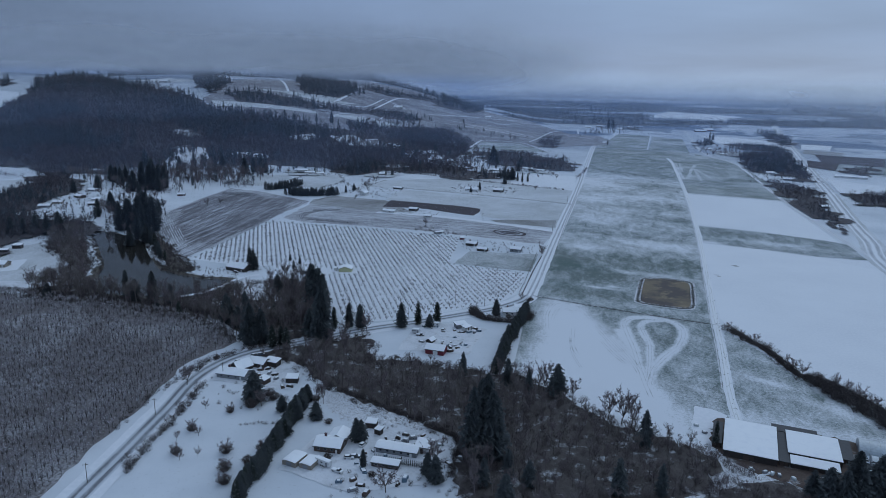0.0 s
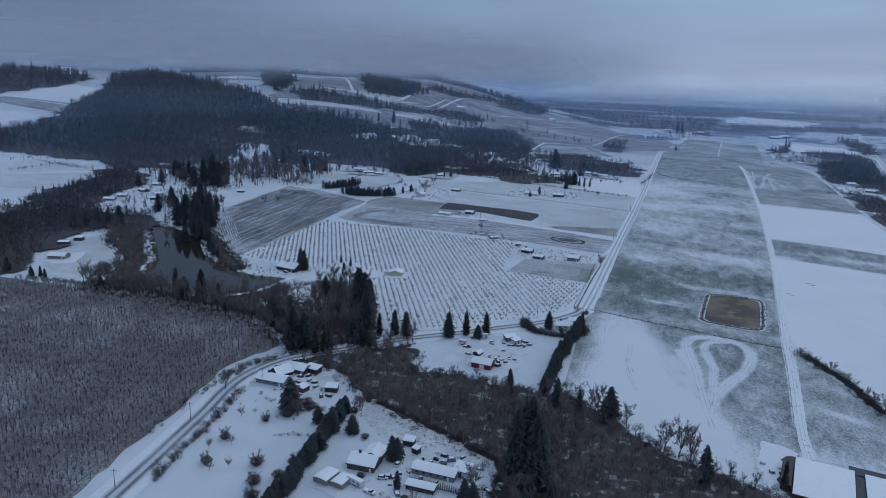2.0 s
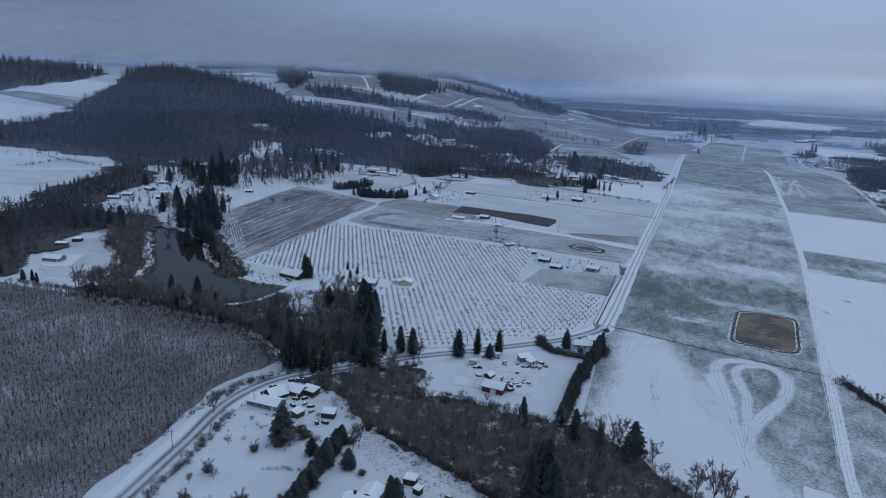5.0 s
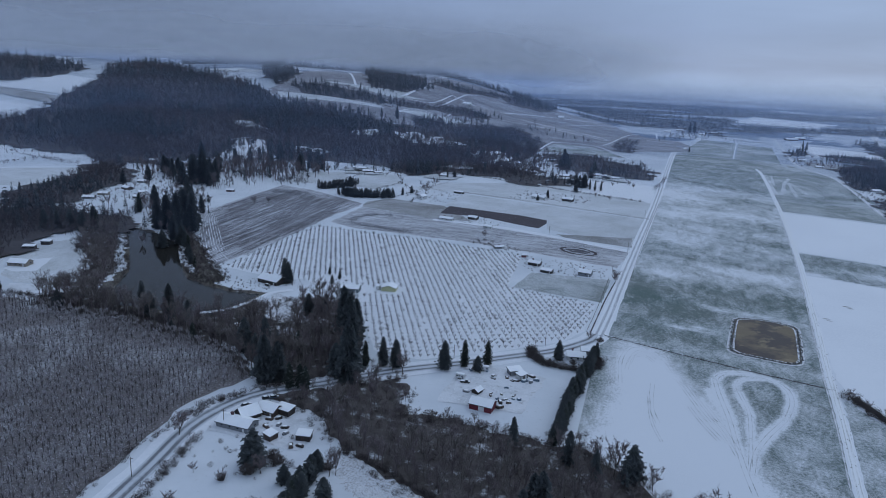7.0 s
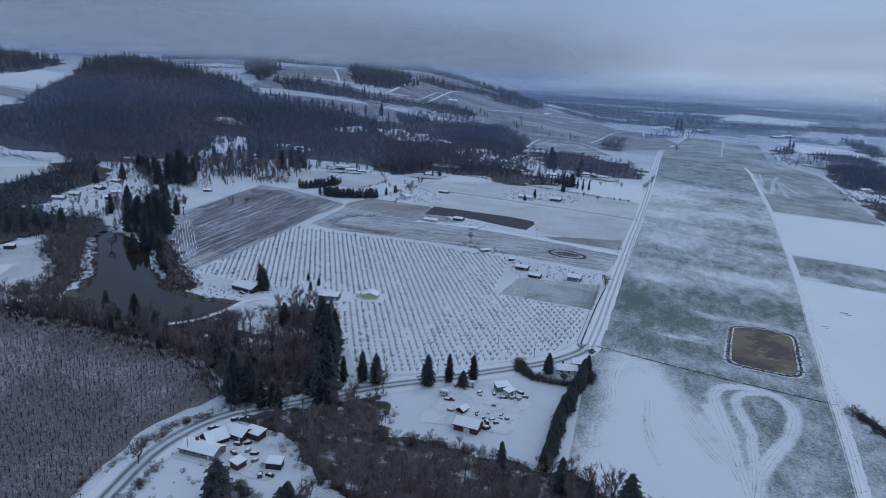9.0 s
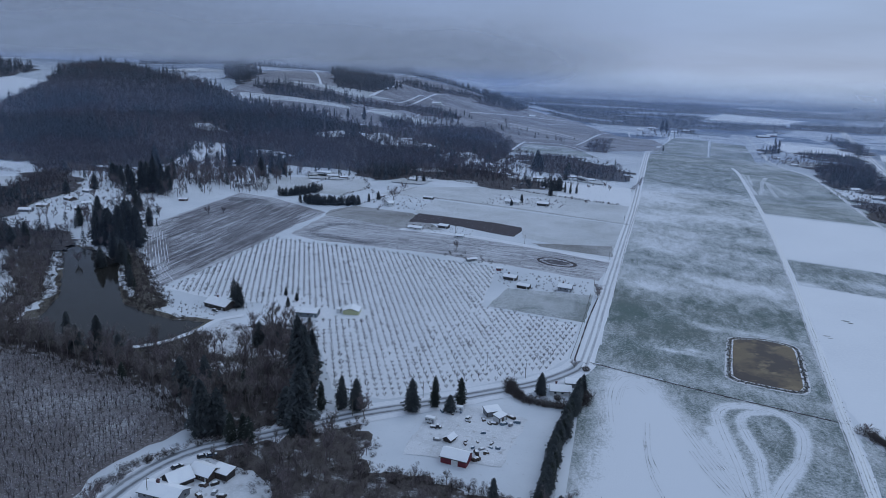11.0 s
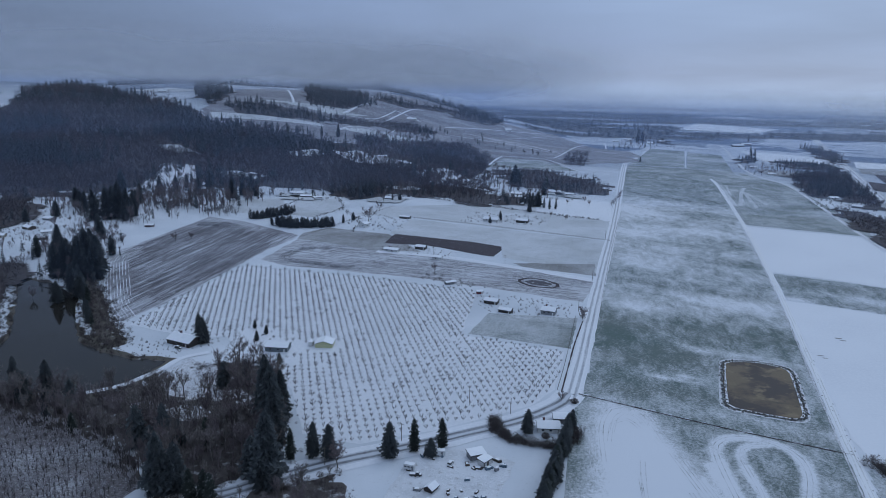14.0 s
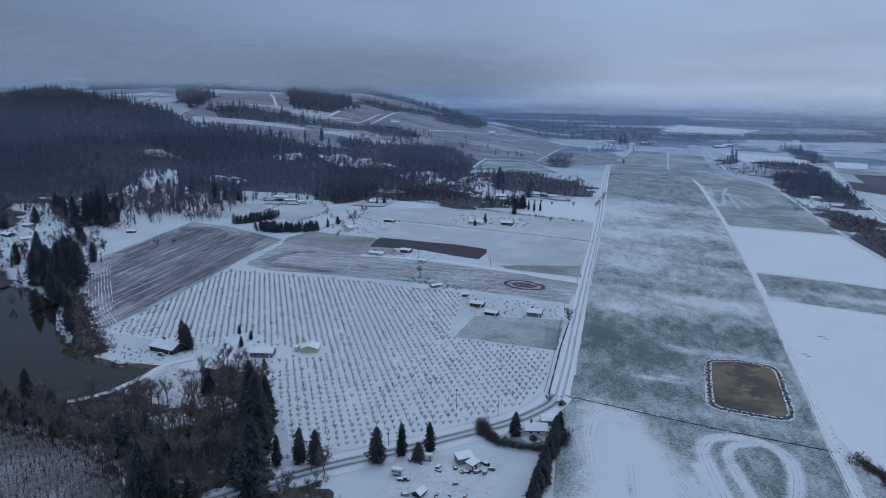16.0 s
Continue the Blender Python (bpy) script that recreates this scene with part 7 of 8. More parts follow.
# ---- buildings ----
def box(bm, x0, y0, z0, x1, y1, z1):
    r = bmesh.ops.create_cube(bm, size=1.0)
    bmesh.ops.scale(bm, vec=(x1 - x0, y1 - y0, z1 - z0), verts=r["verts"])
    bmesh.ops.translate(bm, vec=((x0 + x1) / 2, (y0 + y1) / 2, (z0 + z1) / 2), verts=r["verts"])
    return r["verts"]


def slab(bm, a, b, c, d, thick):
    """A sloping board: four corners and its thickness upwards."""
    lo = [bm.verts.new(v) for v in (a, b, c, d)]
    hi = [bm.verts.new((v[0], v[1], v[2] + thick)) for v in (a, b, c, d)]
    bm.faces.new(lo[::-1])
    bm.faces.new(hi)
    for i in range(4):
        j = (i + 1) % 4
        bm.faces.new((lo[i], lo[j], hi[j], hi[i]))


def window(parent, x, y, z, w, h, face):
    """A framed pane on a wall; face is the wall's outward side: 's', 'n', 'e' or 'w'."""
    ax, sg = ("x", -1 if face == "s" else 1) if face in "sn" else ("y", -1 if face == "w" else 1)
    bm = bmesh.new()
    t = 0.08
    for u0, u1, v0, v1 in ((-w / 2, w / 2, 0, 0.1), (-w / 2, w / 2, h - 0.1, h), (-w / 2, -w / 2 + 0.1, 0.1, h - 0.1), (w / 2 - 0.1, w / 2, 0.1, h - 0.1)):
        if ax == "x":
            box(bm, x + u0, y, z + v0, x + u1, y + sg * t, z + v1)
        else:
            box(bm, x, y + u0, z + v0, x + sg * t, y + u1, z + v1)
    bmesh.ops.recalc_face_normals(bm, faces=bm.faces)
    fr = part("window", bm, M["grey_wall"], parent, "weathered grey window frame")
    bm = bmesh.new()
    if ax == "x":
        box(bm, x - w / 2 + 0.1, y, z + 0.1, x + w / 2 - 0.1, y + sg * 0.04, z + h - 0.1)
    else:
        box(bm, x, y - w / 2 + 0.1, z + 0.1, x + sg * 0.04, y + w / 2 - 0.1, z + h - 0.1)
    part("pane", bm, M["glass"], fr)


def gable_house(name, x, y, turn, L, W, eave, ridge, wall, label, category="house", windows=2, door="s", chimney=False, barn_door=False, over=0.45, snow=0.16, group="", bare_roof=""):
    """A house with a saddle roof; the ridge runs along its own x."""
    ob = thing(name, pose(x, y, float(rise_at(x, y)) + 0.02, 0, 0, turn), label, category, group)
    eave, ridge = eave * 0.76, eave * 0.76 + (ridge - eave) * 0.9
    a, b = L / 2, W / 2
    bm = bmesh.new()
    ends = []
    for sx in (-a, a):
        ends.append([bm.verts.new(v) for v in ((sx, -b, -0.15), (sx, b, -0.15), (sx, b, eave), (sx, 0, ridge), (sx, -b, eave))])
    bm.faces.new(ends[0][::-1])
    bm.faces.new(ends[1])
    for i in range(5):
        j = (i + 1) % 5
        bm.faces.new((ends[0][i], ends[0][j], ends[1][j], ends[1][i]))
    bmesh.ops.recalc_face_normals(bm, faces=bm.faces)
    part("wall", bm, M[wall], ob)
    slope = (ridge - eave) / b
    for nm, th, lift, ov, mat in (("roof", 0.14, 0.02, over, M[bare_roof] if bare_roof else M["roofing"]), ("roof_snow", snow, 0.165, over - 0.06, M["roof_snow"])):
        if nm == "roof_snow" and bare_roof:
            continue
        bm = bmesh.new()
        for s in (-1, 1):
            ze = eave - slope * ov + lift
            slab(bm, (-a - ov, s * (b + ov), ze), (a + ov, s * (b + ov), ze), (a + ov, 0, ridge + lift), (-a - ov, 0, ridge + lift), th)
        if nm == "roof_snow":
            bmesh.ops.bevel(bm, geom=bm.edges[:], offset=0.05, segments=1, affect="EDGES")
        bmesh.ops.recalc_face_normals(bm, faces=bm.faces)
        part(nm, bm, mat, ob, "thick snow lying on the roof" if nm == "roof_snow" else "")
    h = min(0.9, eave * 0.42)
    z = eave * 0.42
    if windows:
        for i in range(windows):
            u = -a + L * (i + 0.7) / (windows + 0.9)
            window(ob, u, -b, z, 0.95, h, "s")
            window(ob, u, b, z, 0.95, h, "n")
        window(ob, a, b * 0.35, z, 1.1, h, "e")
        window(ob, -a, -b * 0.35, z, 1.1, h, "w")
    if door:
        bm = bmesh.new()
        w, hh = (2.2, min(2.3, eave - 0.2)) if barn_door else (0.7, 1.5)
        u = a * 0.1 if barn_door else a * 0.72
        if door == "s":
            box(bm, u - w / 2, -b - 0.06, -0.02, u + w / 2, -b + 0.02, hh)
        elif door == "e":
            box(bm, a - 0.02, -w / 2, -0.02, a + 0.06, w / 2, hh)
        d = part("door", bm, M["trim"], ob, "wide white barn door" if barn_door else "white door")
        bm = bmesh.new()
        if door == "s":
            box(bm, u + w * 0.32, -b - 0.12, hh * 0.45, u + w * 0.38, -b - 0.06, hh * 0.52)
        else:
            box(bm, a + 0.06, w * 0.32, hh * 0.45, a + 0.12, w * 0.38, hh * 0.52)
        part("handle", bm, M["steel"], d)
    if chimney:
        bm = bmesh.new()
        box(bm, -a * 0.4 - 0.35, 0.4, eave, -a * 0.4 + 0.35, 1.1, ridge + 0.9)
        box(bm, -a * 0.4 - 0.45, 0.3, ridge + 0.9, -a * 0.4 + 0.45, 1.2, ridge + 1.05)
        part("chimney", bm, M["dull_red"], ob, "brick chimney")
    return ob


def shed_roof(name, x, y, turn, L, W, low, high, wall, label, category="shed", bare=False, group=""):
    """A plain building with one gently sloping roof; the high side is at its own +y."""
    ob = thing(name, pose(x, y, float(rise_at(x, y)) + 0.02, 0, 0, turn), label, category, group)
    a, b = L / 2, W / 2
    bm = bmesh.new()
    v = [bm.verts.new(p) for p in ((-a, -b, -0.15), (a, -b, -0.15), (a, b, -0.15), (-a, b, -0.15), (-a, -b, low), (a, -b, low), (a, b, high), (-a, b, high))]
    for f in ((0, 3, 2, 1), (4, 5, 6, 7), (0, 1, 5, 4), (1, 2, 6, 5), (2, 3, 7, 6), (3, 0, 4, 7)):
        bm.faces.new([v[i] for i in f])
    part("wall", bm, M[wall], ob)
    o = 0.35
    sl = (high - low) / W
    for nm, th, lift, mat in (("roof", 0.16, 0.02, M["roofing"]), ("roof_snow", 0.18, 0.185, M["roof_snow"])):
        if bare and nm == "roof_snow":
            continue
        oo = o if nm == "roof" else o - 0.07
        bm = bmesh.new()
        slab(bm, (-a - oo, -b - oo, low - sl * oo + lift), (a + oo, -b - oo, low - sl * oo + lift), (a + oo, b + oo, high + sl * oo + lift), (-a - oo, b + oo, high + sl * oo + lift), th)
        if nm == "roof_snow":
            bmesh.ops.bevel(bm, geom=bm.edges[:], offset=0.06, segments=1, affect="EDGES")
        part(nm, bm, mat, ob, "smooth snow on the roof" if nm == "roof_snow" else "")
    n = max(2, int(L / 4))
    for i in range(n + 1):
        bm = bmesh.new()
        u = -a + L * i / n
        box(bm, u - 0.12, -b - 0.1, -0.1, u + 0.12, -b + 0.02, low - 0.05)
        part("post", bm, M["dark_wall"], ob)
    bm = bmesh.new()
    box(bm, -a * 0.25, -b - 0.05, 0, a * 0.15, -b + 0.02, low * 0.8)
    part("door", bm, M["brown_wall"], ob, "brown sliding door")
    return ob


def arched(name, x, y, turn, L, W, wall_h, rise, cover, label, category="shed", snow=True):
    """A building with a barrel roof, running along its own x."""
    ob = thing(name, pose(x, y, 0.02, 0, 0, turn), label, category)
    b = W / 2
    prof = [(-b, -0.1)] + [(-b * math.cos(math.pi * i / 10), wall_h + rise * math.sin(math.pi * i / 10)) for i in range(11)] + [(b, -0.1)]

    def tube(p, x0, x1, caps):
        bm = bmesh.new()
        r = [[bm.verts.new((q, u, w)) for u, w in p] for q in (x0, x1)]
        for i in range(len(p) - 1):
            bm.faces.new((r[0][i], r[0][i + 1], r[1][i + 1], r[1][i]))
        if caps:
            bm.faces.new(r[0])
            bm.faces.new(r[1][::-1])
        bmesh.ops.recalc_face_normals(bm, faces=bm.faces)
        return bm

    part("wall", tube(prof, -L / 2, L / 2, True), M[cover], ob)
    if snow:
        outer = [(u * 1.03, w + 0.16) for u, w in prof[2:-2]]
        ring = outer + [(u * 1.005, w + 0.01) for u, w in prof[2:-2]][::-1]
        part("roof_snow", tube(ring + ring[:1], -L / 2 - 0.2, L / 2 + 0.2, False), M["roof_snow"], ob, "snow on a barrel roof")
    else:
        for i in range(7):
            q = -L / 2 + L * i / 6
            part("hoop", tube([(u * 1.01, w * 1.01 + 0.01) for u, w in prof], q - 0.05, q + 0.05, False), M["steel"], ob)
    bm = bmesh.new()
    box(bm, -L / 2 - 0.05, -W * 0.2, 0, -L / 2 + 0.02, W * 0.2, wall_h * 0.95)
    part("door", bm, M["grey_wall"], ob)
    return ob


# ---- vehicles and small things ----
def wheel(parent, x, y, r=0.33):
    bm = bmesh.new()
    q = bmesh.ops.create_cone(bm, cap_ends=True, segments=12, radius1=r, radius2=r, depth=0.22)
    bmesh.ops.rotate(bm, verts=q["verts"], matrix=Matrix.Rotation(math.pi / 2, 3, "X"))
    bmesh.ops.translate(bm, verts=q["verts"], vec=(x, y, r))
    w = part("wheel", bm, M["rubber"], parent)
    bm = bmesh.new()
    q = bmesh.ops.create_cone(bm, cap_ends=True, segments=10, radius1=r * 0.55, radius2=r * 0.5, depth=0.24)
    bmesh.ops.rotate(bm, verts=q["verts"], matrix=Matrix.Rotation(math.pi / 2, 3, "X"))
    bmesh.ops.translate(bm, verts=q["verts"], vec=(x, y, r))
    part("rim", bm, M["steel"], w)


def car(x, y, turn, paint, label, name="car", length=4.5, pickup=False):
    """A parked car: side outline swept across, with a narrower glasshouse, wheels and snow."""
    ob = thing(name, pose(x, y, 0.08, 0, 0, turn), label, "car", "", 0.8)
    s = length / 4.5
    side = [(-2.2, 0.35), (-2.22, 0.8), (-2.0, 0.95), (0.9, 0.98), (2.0, 0.85), (2.22, 0.6), (2.2, 0.35)]
    cab = [(0.0, 0.98), (0.25, 1.65), (1.0, 1.62), (1.35, 0.96)] if pickup else [(-1.9, 0.95), (-1.45, 1.45), (0.25, 1.48), (1.05, 0.97)]

    def sweep(prof, w0, w1):
        bm = bmesh.new()
        r = [[bm.verts.new((u * s, sg * (w0 if v < 1.2 else w1), v)) for u, v in prof] for sg in (-1, 1)]
        for i in range(len(prof)):
            j = (i + 1) % len(prof)
            bm.faces.new((r[0][i], r[0][j], r[1][j], r[1][i]))
        bm.faces.new(r[0][::-1])
        bm.faces.new(r[1])
        bmesh.ops.recalc_face_normals(bm, faces=bm.faces)
        return bm

    bm = sweep(side, 0.88, 0.88)
    bmesh.ops.bevel(bm, geom=bm.edges[:], offset=0.06, segments=1, affect="EDGES")
    part("body", bm, M[paint], ob)
    part("glasshouse", sweep(cab, 0.82, 0.68), M["glass"], ob)
    top = max(v for _, v in cab)
    xs = [u for u, v in cab if v > 1.2]
    bm = bmesh.new()
    box(bm, min(xs) * s - 0.05, -0.70, top, max(xs) * s + 0.05, 0.70, top + 0.12)
    bmesh.ops.bevel(bm, geom=bm.edges[:], offset=0.05, segments=1, affect="EDGES")
    roof = part("roof", bm, M["roof_snow"], ob, "snow on the roof")
    bm = bmesh.new()
    slab(bm, (1.1 * s, -0.75, 0.98), (2.05 * s, -0.7, 0.87), (2.05 * s, 0.7, 0.87), (1.1 * s, 0.75, 0.98), 0.07)
    part("bonnet_snow", bm, M["roof_snow"], ob, "snow on the bonnet")
    if pickup:
        bm = bmesh.new()
        box(bm, -2.1 * s, -0.75, 0.97, -0.1 * s, 0.75, 1.05)
        part("bed_snow", bm, M["roof_snow"], ob, "snow in the open bed")
    for u in (-1.4, 1.4):
        for v in (-0.8, 0.8):
            wheel(ob, u * s, v)
    return ob


def caravan(x, y, turn, L, label, paint="car_white", name="caravan"):
    """A white travel trailer or motor home with snow on top."""
    ob = thing(name, pose(x, y, 0.08, 0, 0, turn), label, "caravan", "", 0.8)
    bm = bmesh.new()
    box(bm, -L / 2, -1.15, 0.45, L / 2, 1.15, 2.7)
    bmesh.ops.bevel(bm, geom=bm.edges[:], offset=0.18, segments=2, affect="EDGES")
    part("body", bm, M[paint], ob)
    bm = bmesh.new()
    box(bm, -L / 2 + 0.15, -1.05, 2.70, L / 2 - 0.15, 1.05, 2.86)
    part("roof_snow", bm, M["roof_snow"], ob, "snow on the roof")
    for i in range(3):
        window(ob, -L / 2 + L * (i + 0.6) / 3.2, -1.15, 1.5, 1.0, 0.6, "s")
    bm = bmesh.new()
    box(bm, L * 0.28, -1.2, 0.5, L * 0.28 + 0.7, -1.13, 2.3)
    part("door", bm, M["grey_wall"], ob)
    for v in (-0.95, 0.95):
        wheel(ob, -0.5, v)
        wheel(ob, 0.5, v)
    return ob


def heap(x, y, turn, L, W, H, mat, label, name="scrap_heap", category="pile"):
    """Boards and scrap stacked unevenly under snow."""
    r = random.Random(int(x * 10 + y))
    ob = thing(name, pose(x, y, 0.08, 0, 0, turn), label, category)
    for i in range(4):
        bm = bmesh.new()
        u = L * (i - 1.5) / 4
        q = box(bm, u - L * 0.13, -W / 2 * r.uniform(0.6, 1), 0, u + L * 0.13, W / 2 * r.uniform(0.6, 1), H * r.uniform(0.4, 1))
        bmesh.ops.rotate(bm, verts=q, cent=(u, 0, 0), matrix=Matrix.Rotation(r.uniform(-0.5, 0.5), 3, "Z"))
        bmesh.ops.bevel(bm, geom=bm.edges[:], offset=0.04, segments=1, affect="EDGES")
        part("crate", bm, M[mat], ob)
    bm = bmesh.new()
    box(bm, -L * 0.3, -W * 0.3, H * 0.98, L * 0.25, W * 0.3, H * 1.08)
    part("snow_cap", bm, M["roof_snow"], ob, "cap of snow")
    return ob


def utility_pole(x, y, turn, h=9.5):
    ob = thing("utility_pole", pose(x, y, float(rise_at(x, y)), 0, 0, turn), "weathered wooden utility pole with a crossarm", "pole", "utility poles", 0.72)
    bm = bmesh.new()
    q = bmesh.ops.create_cone(bm, cap_ends=True, segments=8, radius1=0.17, radius2=0.11, depth=h)
    bmesh.ops.translate(bm, verts=q["verts"], vec=(0, 0, h / 2))
    part("post", bm, M["pole_wood"], ob)
    bm = bmesh.new()
    box(bm, -1.1, -0.2, h - 0.9, 1.1, -0.08, h - 0.75)
    arm = part("crossarm", bm, M["pole_wood"], ob)
    for u in (-0.95, 0.0, 0.95):
        bm = bmesh.new()
        q = bmesh.ops.create_cone(bm, cap_ends=True, segments=6, radius1=0.06, radius2=0.04, depth=0.2)
        bmesh.ops.translate(bm, verts=q["verts"], vec=(u, -0.14, h - 0.65))
        part("insulator", bm, M["steel"], arm)
    return ob


def fence(line, spacing, h, label, rails=2):
    """Wooden posts joined by thin rails."""
    ob = thing("fence", pose(0, 0, 0), label, "fence")
    pts = curve_points(line, spacing)
    base = None
    for x, y in pts:
        if base is None:
            bm = bmesh.new()
            box(bm, -0.07, -0.07, -0.1, 0.07, 0.07, h)
            base = part("post", bm, M["pole_wood"], ob)
            o = base
        else:
            o = new("post", base.data)
            o.parent = ob
        o.location = (x, y, float(rise_at(x, y)))
    for k in range(rails):
        z = h * (0.45 + 0.45 * k)
        for (ax, ay), (bx, by) in zip(pts, pts[1:]):
            bm = bmesh.new()
            d = Vector((bx - ax, by - ay)).normalized() * 0.03
            za, zb = float(rise_at(ax, ay)) + z, float(rise_at(bx, by)) + z
            slab(bm, (ax + d.y, ay - d.x, za), (bx + d.y, by - d.x, zb), (bx - d.y, by + d.x, zb), (ax - d.y, ay + d.x, za), 0.09)
            part("rail", bm, M["pole_wood"], ob)
    return ob


for pts, label in (([(-88, 181), (-62, 174), (-38, 184), (-36, 212), (-66, 219), (-84, 205)], "trodden snow in the homestead yard"), ([(-142, 237), (-108, 236), (-106, 256), (-127, 267), (-142, 257)], "trodden snow round the houses in the bend"), ([(-76, 286), (-44, 288), (-40, 322), (-58, 328), (-76, 314)], "trodden snow in the red barn's yard")):
    patch("yard", pts, 0.112, M["trodden"], 0.7, 4.0, label, "yard", seed=len(label))
# farm by the road with the red barn
gable_house("barn", *(-58.6, 287.5), -7, 8.6, 6.0, 3.0, 4.7, "red_paint", "small red timber barn with a snowy roof", "barn", 0, "s", barn_door=True)
gable_house("shed", *(-63.6, 299.3), 70, 3.6, 2.8, 1.6, 2.6, "dark_wall", "small dark shed half buried in snow", "shed", 0, "")
caravan(*(-66.5, 320.1), 8, 7.0, "old white travel trailer parked under firs")
car(*(-60.8, 315.5), 80, "car_white", "snow-covered light car in the farmyard")
caravan(*(-73.2, 309.1), -5, 4.5, "small white camper in the farmyard")
car(*(-70.3, 306.0), 10, "car_dark", "snow-covered dark pickup in the farmyard", pickup=True, length=5.2)
shed_roof("shed", *(-53.3, 322.1), 35, 5.6, 3.6, 1.9, 2.4, "grey_wall", "grey open shed among farmyard clutter")
shed_roof("shed", *(-49.8, 318.6), 60, 4.2, 2.8, 1.9, 2.3, "white_wall", "small white shed among farmyard clutter")
for k, (x, y, l) in enumerate(((-46, 281.5, 3.2), (-42.8, 282, 2.8), (-40.5, 281.8, 2.2), (-49.5, 283, 2.5), (-41, 287, 3.0), (-38.5, 284, 1.6), (-46.5, 265, 2.4), (-45, 263, 2.0), (-47.5, 262, 2.6), (-44, 266.5, 1.5), (-60.5, 266, 2.6), (-46.8, 258.5, 2.8), (-52, 268, 1.6), (-63.5, 284, 2.0))):
    heap(x * 1.12, y * 1.12, k * 37, l, l * 0.6, 0.5 + 0.3 * (k % 3), ("dark_wall", "tarp", "grey_wall", "brown_wall")[k % 4], "snow-capped heap of boards and scrap in the yard")
for k, (x, y) in enumerate(((-73.3, 308.4), (-70, 306), (-64.6, 319.8), (-60.5, 313.8), (-52.1, 321.5), (-48.8, 315.7), (-52.9, 314.5), (-64.9, 299.6), (-55.1, 296.3), (-54.4, 300.9), (-50.1, 294.8), (-43.8, 318.6), (-66.9, 317.3), (-51.1, 325), (-53.6, 307.2), (-49.5, 301.3), (-58, 298), (-47, 298.5))):
    heap(x, y, k * 53, 1.3 + 0.3 * (k % 4), 0.9, 0.4 + 0.2 * (k % 3), ("dark_wall", "brown_wall", "tarp")[k % 3], "small snow-dusted scrap heap in the farmyard")
# grey house in the road's bend
gable_house("house", *(-31.1, 348.5), 10, 8.0, 6.0, 2.5, 4.0, "white_wall", "low pale house with a snowy roof by the bend", "house", 2, "s", True)
gable_house("garage", *(-26.9, 356.7), 10, 5.6, 5.0, 2.6, 3.8, "grey_wall", "grey garage beside the low house", "garage", 1, "s")
# house on the lake shore and sheds in the orchard
gable_house("house", *(-206.3, 392.2), -14, 14.0, 9.0, 2.9, 5.2, "dark_wall", "dark timber house with a snowy roof above the lake", "house", 3, "s", True)
gable_house("farm_shed", *(-160.2, 395.9), 8, 10.5, 6.5, 3.0, 4.4, "blue_grey_wall", "blue-grey farm shed with a snowy roof", "shed", 2, "s")
gable_house("farm_shed", *(-141.1, 406.6), 100, 7.0, 8.0, 2.5, 4.0, "yellow_wall", "pale yellow shed standing in the orchard", "shed", 0, "")
caravan(*(-147.3, 404.9), 95, 4.5, "white trailer beside the yellow shed")
car(*(-205.0, 384.7), -10, "car_dark", "dark car under snow beside the lake house")
# houses by the curve of the west road
gable_house("house", *(-134.4, 243.3), -3, 12.5, 6.5, 2.5, 4.0, "grey_wall", "long low grey house with a snowy roof", "house", 3, "s", True)
gable_house("house", *(-134.7, 250.4), 60, 7.0, 6.0, 2.2, 4.9, "dark_wall", "steep-roofed dark cottage behind the long house", "house", 1, "")
gable_house("house", *(-129.2, 256.0), -10, 7.5, 6.0, 2.6, 4.2, "brown_wall", "brown house with a snowy roof", "house", 2, "s")
shed_roof("shed", *(-123.9, 257.2), -10, 6.0, 4.0, 2.1, 2.6, "dark_wall", "dark lean-to shed with snow on top")
shed_roof("shed", *(-119.6, 239.7), 75, 3.6, 3.0, 1.9, 2.4, "brown_wall", "little brown garden shed in the snow")
shed_roof("shed", *(-109.2, 243.6), 10, 4.6, 3.4, 1.9, 2.4, "dark_wall", "dark shed at the wood's edge")
car(*(-135.5, 264.5), 40, "car_dark", "dark parked car dusted with snow")
car(*(-133.3, 266.1), 40, "car_blue", "blue parked car dusted with snow")
car(*(-139.4, 257.0), 60, "car_dark", "dark van-like car by the road", length=5.0)
for k, (x, y) in enumerate(((-113, 224), (-110.5, 225.5), (-108.5, 222), (-111.5, 219.5), (-106, 221), (-104, 218), (-99, 212), (-96.5, 213))):
    heap(x * 1.12, y * 1.12, k * 50, 2.6, 1.6, 0.9, ("brown_wall", "dark_wall", "grey_wall")[k % 3], "snow-capped yard clutter beside the house")
# homestead below the hedge
gable_house("house", *(-76.6, 197.6), 0, 9.0, 7.2, 2.8, 4.4, "brown_wall", "brown house with a snow-covered roof", "house", 3, "s", True)
gable_house("house", *(-75.3, 203.4), 90, 6.5, 6.0, 2.7, 4.1, "grey_wall", "rear wing of the brown house under snow", "house", 1, "")
arched("garage", *(-84.7, 186.6), 76, 6.4, 5.2, 1.6, 0.45, "tan_wall", "tan garage with a barrel roof under snow", "garage")
arched("garage", *(-79.3, 185.8), 78, 5.6, 4.4, 1.5, 0.4, "tan_wall", "smaller tan garage with a barrel roof", "garage")
gable_house("mobile_home", *(-53.8, 199.9), -4, 14.0, 4.8, 2.5, 3.3, "grey_wall", "long grey mobile home with snow on the roof", "mobile home", 5, "s")
